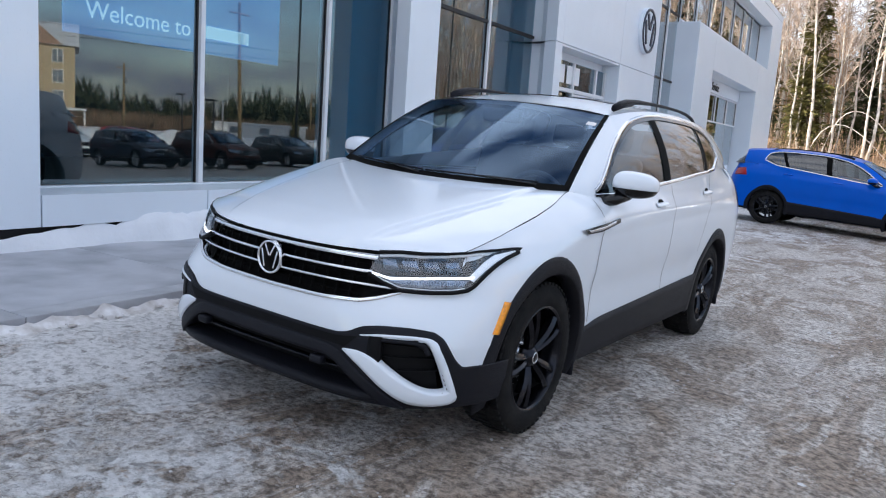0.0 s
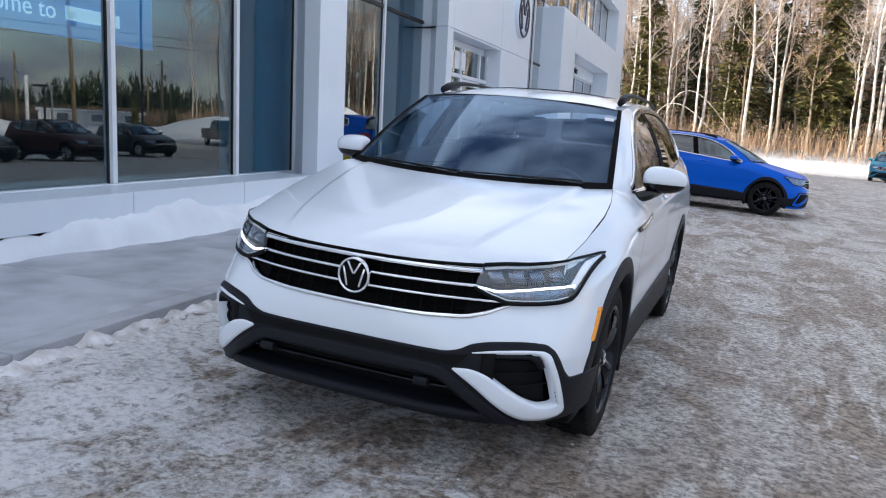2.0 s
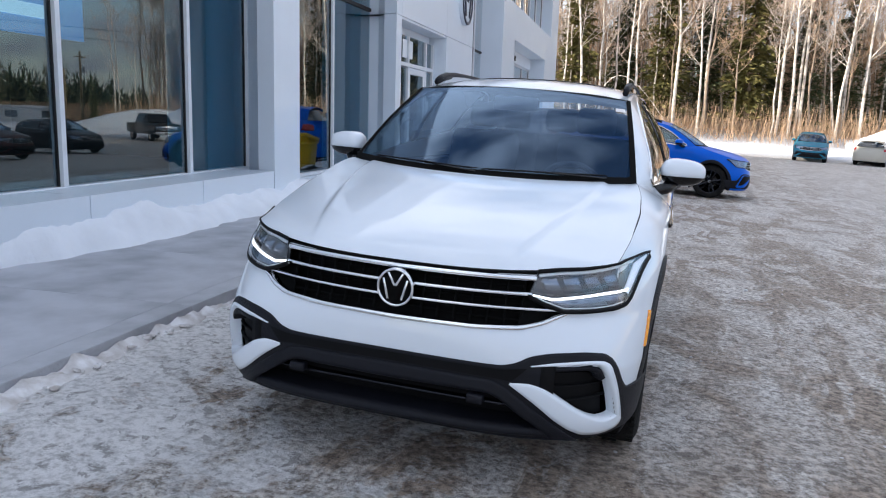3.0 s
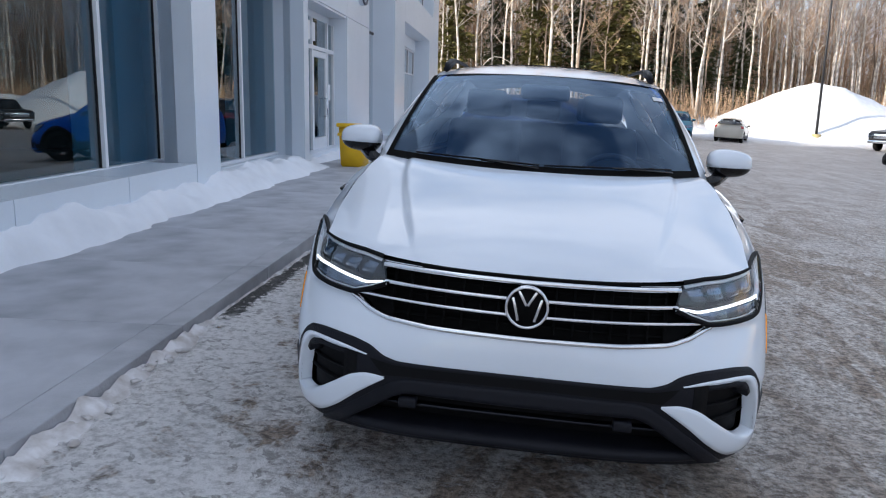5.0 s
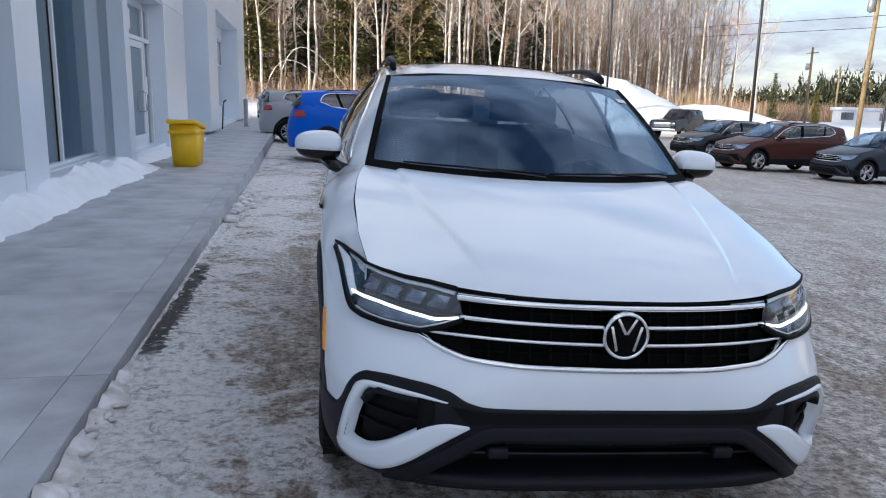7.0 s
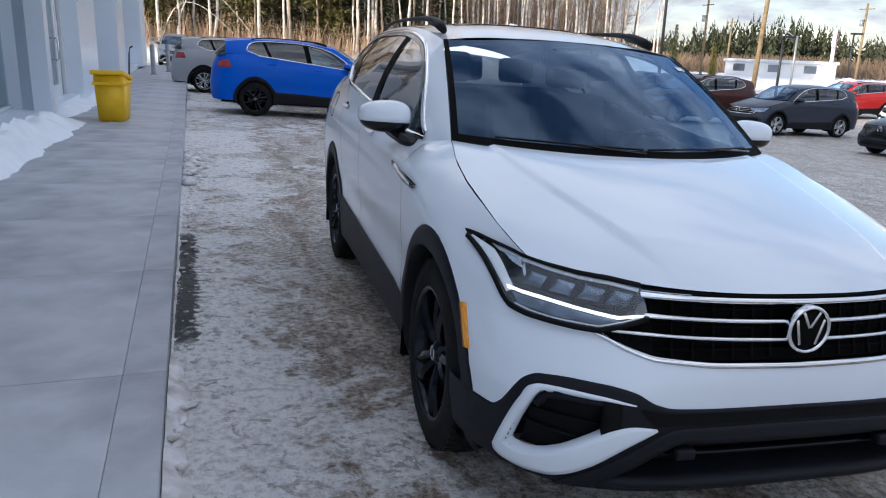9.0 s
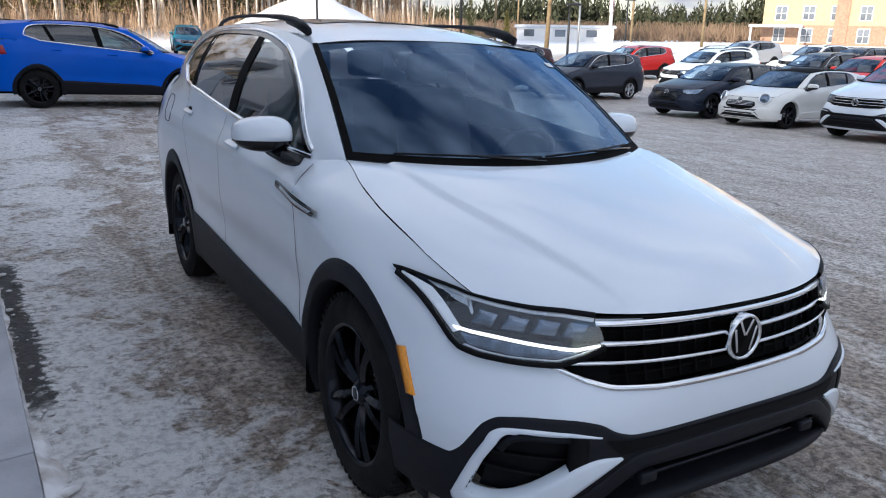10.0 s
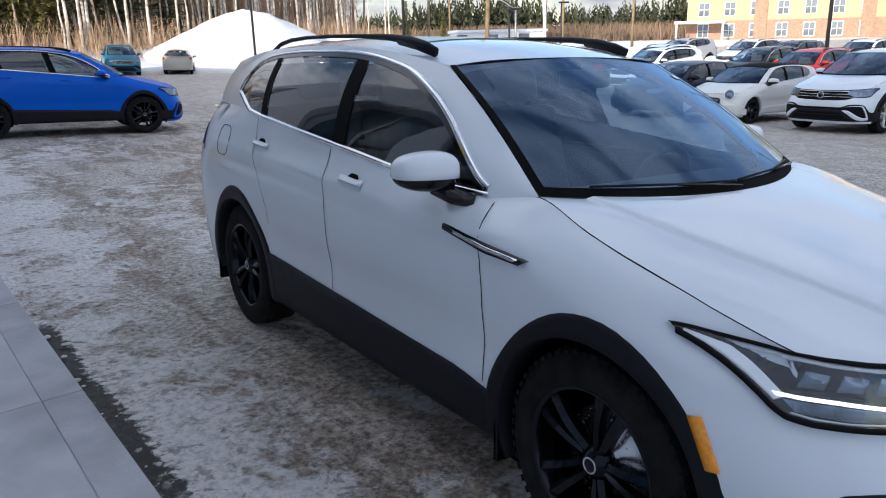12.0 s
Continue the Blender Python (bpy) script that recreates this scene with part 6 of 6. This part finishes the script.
for a, b, y0, y1, hh in ((-.6, HL + .6, -.6, 15.6, 3.8),):
    v = [bm.verts.new(p) for p in ((a, y0, 11.6), (b, y0, 11.6), (b, y1, 11.6), (a, y1, 11.6), (a, (y0 + y1) / 2, 11.6 + hh), (b, (y0 + y1) / 2, 11.6 + hh))]
    for f in ((0, 1, 5, 4), (2, 3, 4, 5), (0, 4, 3), (1, 2, 5), (0, 3, 2, 1)):
        bm.faces.new([v[i] for i in f])
part("roof", bm, ROOFSNOW, hotel, smooth=False)
for x in (5.5, 29, 55):
    bm = bmesh.new()
    v = [bm.verts.new(p) for p in ((x - 4, -.5, 11.6), (x + 4, -.5, 11.6), (x, -.5, 15.0), (x - 4, 6, 11.6), (x + 4, 6, 11.6), (x, 6, 15.0))]
    for f in ((0, 1, 2), (0, 2, 5, 3), (1, 4, 5, 2)):
        bm.faces.new([v[i] for i in f])
    bmesh.ops.recalc_face_normals(bm, faces=bm.faces)
    g = part("gable", bm, [REDBRICK, ROOFSNOW], hotel, smooth=False)
    for pl in g.data.polygons:
        pl.material_index = 0 if len(pl.vertices) == 3 else 1
wf = bmesh.new()
add_box(wf, -.75, .75, -.06, .04, -.95, .95, .02)
wp_ = bmesh.new()
for a in (-.64, .04):
    for b in (-.84, .03):
        add_box(wp_, a, a + .60, -.075, -.05, b, b + .80)
base_w = new("window")
base_w.parent = hotel
base_w.location = (2.2, -.02, 4.4)
fr_ = part("window_frame", wf, PAPER, base_w, smooth=False)
pn_ = part("pane", wp_, HOTELGLASS, base_w, smooth=False)
for fl in range(4):
    for k in range(18):
        if fl == 1 and k == 0:
            continue
        w = new("window")
        w.parent = hotel
        w.location = (2.2 + 3.35 * k, -.02 if fl else -.07, 1.6 + 2.85 * fl)
        for src in (fr_, pn_):
            o = new(src.name.split(".")[0], src.data)
            o.parent = w
porch = part("porch_roof", boxbm(-1.5, 5.0, -4.0, 0, 2.6, 2.95, .05), ROOFSNOW, hotel, smooth=False)
for x in (-1.2, 4.7):
    part("porch_post", boxbm(x - .12, x + .12, -3.8, -3.56, 0, 2.6), PAPER, hotel, smooth=False)

# ---- low white shed and van beyond the cars ----
x_, y_ = polar(42.5, 104)
shed = new("low_white_shed")
shed.matrix_world = Matrix.Translation((x_, y_, -1.3)) @ Matrix.Rotation(radians(-42), 4, "Z")
tagged(shed, "long low white shed with a snowy roof", "building")
part("wall", boxbm(-8, 5, 0, 6, 0, 2.0, .02), PAPER, shed, smooth=False)
part("roof", boxbm(-8.3, 5.3, -.4, 6.4, 2.0, 2.4, .15), ROOFSNOW, shed, smooth=False)
for k in range(3):
    part("window", boxbm(-7 + 4.2 * k, -5.6 + 4.2 * k, -.05, 0, .9, 1.8), HOTELGLASS, shed, smooth=False)

# ---- woods ----
BIRCH = mat("white_birch_bark", (.84, .76, .66), .8, vary=.3, scale=3, bump=.3, col2=(.30, .25, .20), detail=8)
BARK = mat("grey_brown_bark", (.34, .26, .19), .9, vary=.25, scale=4, bump=.4)
PALETWIG = mat("pale_birch_twigs", (.62, .49, .39), .9, vary=.2, scale=2)
TWIG = mat("bare_brown_twigs", (.60, .41, .26), .9, vary=.25, scale=2)
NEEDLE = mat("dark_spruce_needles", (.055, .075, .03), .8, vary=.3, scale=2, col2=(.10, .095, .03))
SCRUB = mat("dull_brown_scrub", (.24, .165, .11), .9, vary=.3, scale=.2)
FARNEEDLE = mat("far_conifer_needles", (.030, .040, .018), .85, vary=.3, scale=.3, col2=(.055, .055, .025))
# yellow-green needles with low sunlight put into the colour
NEEDLE_SUN = mat("sun_painted_needles", (.17, .14, .035), .8, vary=.3, scale=2, col2=(.07, .075, .02))


def sliver(V, Fc, a, b, r0, r1):
    """A three-sided twig."""
    d = (b - a)
    if d.length < 1e-6:
        return
    d.normalize()
    s = d.cross(Vector((.31, .52, .79))).normalized()
    t = d.cross(s)
    i = len(V)
    for p, r in ((a, r0), (b, r1)):
        for k in range(3):
            an = 2.0944 * k
            V.append(tuple(p + (s * math.cos(an) + t * math.sin(an)) * r))
    for k in range(3):
        Fc.append((i + k, i + (k + 1) % 3, i + 3 + (k + 1) % 3, i + 3 + k))


def bare_tree(name, seed, h, r, bark, lean=0.0, fine=True):
    """A leafless tree: tapered bent trunk, limbs, and a crown of fine twigs."""
    g = random.Random(seed)
    t = new(name)
    tagged(t, "slender leafless birch with white bark" if bark is BIRCH else "bare brown hardwood tree", "tree", "trees of the wood edge")
    pts, x, y = [], 0.0, 0.0
    n = 10
    ln = Vector((g.uniform(-1, 1), g.uniform(-1, 1), 0)) * lean
    for i in range(n + 1):
        pts.append(Vector((x, y, h * i / n)))
        x += g.gauss(0, .10) + ln.x
        y += g.gauss(0, .10) + ln.y
    bm = bmesh.new()
    tube(bm, pts, r, 7, taper=[r * (1 - .88 * i / n) for i in range(n + 1)])
    part("trunk", bm, bark, t)
    V, Fc, V2, F2 = [], [], [], []
    for k in range(22 if fine else 12):
        f = g.uniform(.28, .97)
        i = min(n - 1, int(f * n))
        p = pts[i].lerp(pts[i + 1], f * n - i)
        a = g.uniform(0, 6.283)
        L = h * (.06 + .16 * (1 - f)) * g.uniform(.7, 1.3)
        q = p + Vector((math.cos(a) * L * .75, math.sin(a) * L * .75, L * g.uniform(.6, 1.1)))
        m_ = p.lerp(q, .5) + Vector((0, 0, -.05 * L))
        rr = r * .30 * (1 - f * .7)
        sliver(V, Fc, p, m_, rr, rr * .7)
        sliver(V, Fc, m_, q, rr * .7, rr * .3)
        for c in range(9 if fine else 5):
            s_ = p.lerp(q, g.uniform(.3, 1.0))
            e = s_ + Vector((g.gauss(0, .35), g.gauss(0, .35), g.uniform(.1, .8))) * (h / 15)
            sliver(V2, F2, s_, e, .015, .006)
            for c2 in range(2):
                s2 = s_.lerp(e, g.uniform(.3, .9))
                sliver(V2, F2, s2, s2 + Vector((g.gauss(0, .22), g.gauss(0, .22), g.uniform(.0, .4))), .010, .004)
    for nm, a, b, m_ in (("branchwork", V, Fc, bark), ("crown", V2, F2, PALETWIG if bark is BIRCH else TWIG)):
        mesh_part(nm, a, b, m_, t, smooth=False)["kind"] = "stuff"
    return t


def spruce(name, seed, h, rad, m):
    """A conifer: trunk, and a crown of many drooping needle sprays with gaps."""
    g = random.Random(seed)
    t = new(name)
    tagged(t, "dark green spruce with drooping boughs", "tree", "spruces of the wood edge")
    bm = bmesh.new()
    tube(bm, [(0, 0, 0), (0, 0, h * .5), (0, 0, h)], .16, 7, taper=[.17, .10, .02])
    part("trunk", bm, BARK, t)
    V, Fc = [], []
    layers = 34
    for i in range(layers):
        f = .08 + .92 * i / layers
        R = rad * (1 - f) ** .85 * g.uniform(.75, 1.15) + .12
        for k in range(max(4, int(13 * (1 - f) + 4))):
            a = g.uniform(0, 6.283)
            L = R * g.uniform(.55, 1.1)
            z = h * f + g.uniform(-.15, .15)
            p0 = Vector((0, 0, z))
            d = Vector((math.cos(a), math.sin(a), 0))
            sd = Vector((-d.y, d.x, 0))
            for s_ in range(5):
                u0 = s_ / 5
                c = p0 + d * L * (u0 + .12) + Vector((0, 0, -.28 * L * u0 ** 1.4 + .1 * L * u0))
                w = (.16 + .10 * (1 - u0)) * g.uniform(.7, 1.3)
                for q in range(3):
                    o = c + Vector((g.gauss(0, .08), g.gauss(0, .08), g.gauss(0, .06)))
                    e1 = (d * g.uniform(.6, 1) + sd * g.uniform(-.9, .9) + Vector((0, 0, g.uniform(-.5, .15)))).normalized() * w * 1.6
                    e2 = Vector((g.gauss(0, 1), g.gauss(0, 1), g.gauss(0, .6))).normalized() * w * .45
                    n_ = len(V)
                    V += [tuple(o - e2), tuple(o + e1), tuple(o + e2)]
                    Fc.append((n_, n_ + 1, n_ + 2))
    mesh_part("crown", V, Fc, m, t, smooth=False)
    return t


rt = random.Random(11)
def base_z(x, y): return lot_z(x, y) - .1


kinds = [bare_tree("birch_tree", 21 + k, 15 + 1.3 * k, .088 + .009 * k, BIRCH, .03 * k) for k in range(5)] + [bare_tree("bare_tree", 61 + k, 15 + k, .11, BARK, .02) for k in range(2)]
evers = [spruce("spruce_tree", 31, 13, 2.3, NEEDLE), spruce("spruce_tree", 32, 10, 1.9, NEEDLE_SUN), spruce("spruce_tree", 33, 15, 2.4, NEEDLE)]
used = set()


def plant(src, x, y, s=1.0):
    if src.name in used:
        m_ = Matrix.Translation((x, y, base_z(x, y))) @ Matrix.Rotation(rt.uniform(0, 6.28), 4, "Z")
        o = copy_thing(src, m_)
    else:
        used.add(src.name)
        o = src
        o.matrix_world = Matrix.Translation((x, y, base_z(x, y)))
    o.scale = (s, s, s)
    return o


for k in range(150):
    x = -18 + 56 * (k + rt.random()) / 150
    y = 57 + rt.uniform(0, 8) + (.30 * max(0, x - 10)) - .12 * max(0, x - 26)
    plant(kinds[rt.choice((0, 1, 2, 3, 4, 0, 2, 5, 6))], x, y, rt.uniform(.80, 1.2))
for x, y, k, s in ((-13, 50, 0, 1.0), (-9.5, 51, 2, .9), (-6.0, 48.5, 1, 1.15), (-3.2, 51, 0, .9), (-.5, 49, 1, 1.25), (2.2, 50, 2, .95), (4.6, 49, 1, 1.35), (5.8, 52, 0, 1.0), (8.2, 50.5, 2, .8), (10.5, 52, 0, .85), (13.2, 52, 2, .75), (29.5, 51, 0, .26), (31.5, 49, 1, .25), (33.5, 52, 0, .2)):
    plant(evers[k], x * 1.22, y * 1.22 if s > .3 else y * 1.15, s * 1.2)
# a bent birch arching over beside the showroom's end
bm = bmesh.new()
for k, (dx, hh) in enumerate(((0, 4.6), (-.9, 3.7))):
    arc = [(-5.4 + dx + 5.6 * (t / 12) ** 1.3, 53 - .05 * t, base_z(-5, 53) + hh * math.sin(math.pi * (t / 12) ** .75 * .93)) for t in range(13)]
    tube(bm, arc, .05, 6, taper=[.045 - .003 * t for t in range(13)])
tagged(part("bent_birch", bm, BIRCH), "snow-bent birch stems arching over the bank", "tree")
# the wood behind: too many stems to count
V, Fc, V2, F2 = [], [], [], []
for k in range(850):
    x = rt.uniform(-26, 40)
    y = 63 + rt.uniform(0, 24) + .25 * max(0, x - 10)
    h = rt.uniform(8, 14) * (1 if x < 31 else .8)
    z = base_z(x, y)
    a, b = Vector((x, y, z)), Vector((x + rt.gauss(0, .5), y + rt.gauss(0, .5), z + h))
    m_ = a.lerp(b, .5) + Vector((rt.gauss(0, .2), 0, 0))
    r = rt.uniform(.05, .12)
    tgt, tf = (V, Fc) if k % 5 < 2 else (V2, F2)
    sliver(tgt, tf, a, m_, r, r * .7)
    sliver(tgt, tf, m_, b, r * .7, r * .15)
    for c in range(22):
        f = rt.uniform(.25, 1)
        p = a.lerp(m_, f * 2) if f < .5 else m_.lerp(b, f * 2 - 1)
        q = p + Vector((rt.gauss(0, .7), rt.gauss(0, .7), rt.uniform(.2, 1.3)))
        sliver(V2, F2, p, q, .030, .010)
        for c2 in range(3):
            s2 = p.lerp(q, rt.uniform(.2, 1))
            sliver(V2, F2, s2, s2 + Vector((rt.gauss(0, .35), rt.gauss(0, .35), rt.uniform(0, .6))), .018, .006)
tagged(mesh_part("birch_wood", V, Fc, BIRCH, smooth=False), "many pale birch stems deep in the wood", "trees", kind="stuff")
tagged(mesh_part("bare_wood", V2, F2, TWIG, smooth=False), "tangle of bare brown stems and twigs in the wood", "trees", kind="stuff")
# brush at the foot of the wood
V, Fc = [], []
for k in range(5200):
    x = rt.uniform(-19, 40)
    y = 55.5 + rt.uniform(0, 7) + .28 * max(0, x - 10)
    z = base_z(x, y)
    a = Vector((x, y, z))
    b = a + Vector((rt.gauss(0, .45), rt.gauss(0, .35), rt.uniform(.3, 2.6)))
    sliver(V, Fc, a, b, .016, .005)
tagged(mesh_part("brush", V, Fc, TWIG, smooth=False), "dry brown brush at the foot of the wood", "brush", kind="stuff")
# dense conifers far inside, closing the view
V, Fc = [], []
def far_conifer(V, Fc, x, y, z, h, r, g, n=70):
    for k in range(n):
        f = (k + g.random()) / n
        a = g.uniform(0, 6.283)
        R = r * (1 - f) ** .8 + .1
        o = Vector((x + math.cos(a) * R * .5, y + math.sin(a) * R * .5, z + h * (.06 + .94 * f)))
        e1 = Vector((math.cos(a), math.sin(a), -.45)) * R * .75
        e2 = Vector((-math.sin(a), math.cos(a), 0)) * R * .38
        up_ = Vector((0, 0, h * .05))
        n_ = len(V)
        V += [tuple(o - e2), tuple(o + e1), tuple(o + e2), tuple(o + up_ * 1.6)]
        Fc += [(n_, n_ + 1, n_ + 2), (n_, n_ + 2, n_ + 3), (n_ + 1, n_ + 3, n_)]


for k in range(70):
    x = rt.uniform(-40, 30)
    far_conifer(V, Fc, x, 75 + rt.uniform(0, 14) + .25 * max(0, x - 8), base_z(x, 80), rt.uniform(6, 11), rt.uniform(1.5, 2.4), rt)
tagged(mesh_part("conifer_wood", V, Fc, NEEDLE, smooth=False), "dark conifers deep in the wood", "trees", kind="stuff")
V, Fc = [], []
for k in range(1900):
    az = rt.uniform(20, 118)
    d = rt.uniform(150, 205)
    x, y = polar(az, d)
    h = rt.uniform(5, 8.8) * (1 + .22 * math.sin(az * .35))
    far_conifer(V, Fc, x, y, -1.5, h, rt.uniform(1.2, 2.3), rt, 26)
tagged(mesh_part("far_conifers", V, Fc, FARNEEDLE, smooth=False), "far dark conifer treeline on the horizon", "trees", kind="stuff")
V, Fc = [], []
for k in range(9000):
    az, d = rt.uniform(28, 80), rt.uniform(115, 148)
    x, y = polar(az, d)
    a = Vector((x, y, -1.4))
    sliver(V, Fc, a, a + Vector((rt.gauss(0, 1.0), rt.gauss(0, 1.0), rt.uniform(1.0, 3.3))), .09, .02)
tagged(mesh_part("far_brush", V, Fc, SCRUB, smooth=False), "far belt of bare brown scrub", "brush", kind="stuff")

# ---- pavement slabs and kerb stones ----
pave = new("pavement")
pave.matrix_world = BLD
tagged(pave, "frosted grey concrete pavement in front of the showroom", "pavement", kind="structure")
slab = bmesh.new()
add_box(slab, FRONT_U - .6, KERB_U - .1705, .003, 1.497, -.30, PAVE_Z, .0025)
sm = bpy.data.meshes.new("slab")
slab.to_mesh(sm)
slab.free()
sm.materials.append(CONCRETE)
kerb = bmesh.new()
add_box(kerb, KERB_U - .170, KERB_U, .003, 1.497, -.30, PAVE_Z, .006)
km = bpy.data.meshes.new("kerb_stone")
kerb.to_mesh(km)
kerb.free()
km.materials.append(KERBMAT)
for k in range(-6, 24):
    for nm, me in (("slab", sm), ("kerb_stone", km)):
        o = new(nm, me)
        o.parent = pave
        o.location = (0, .66 + 1.5 * k, 0)
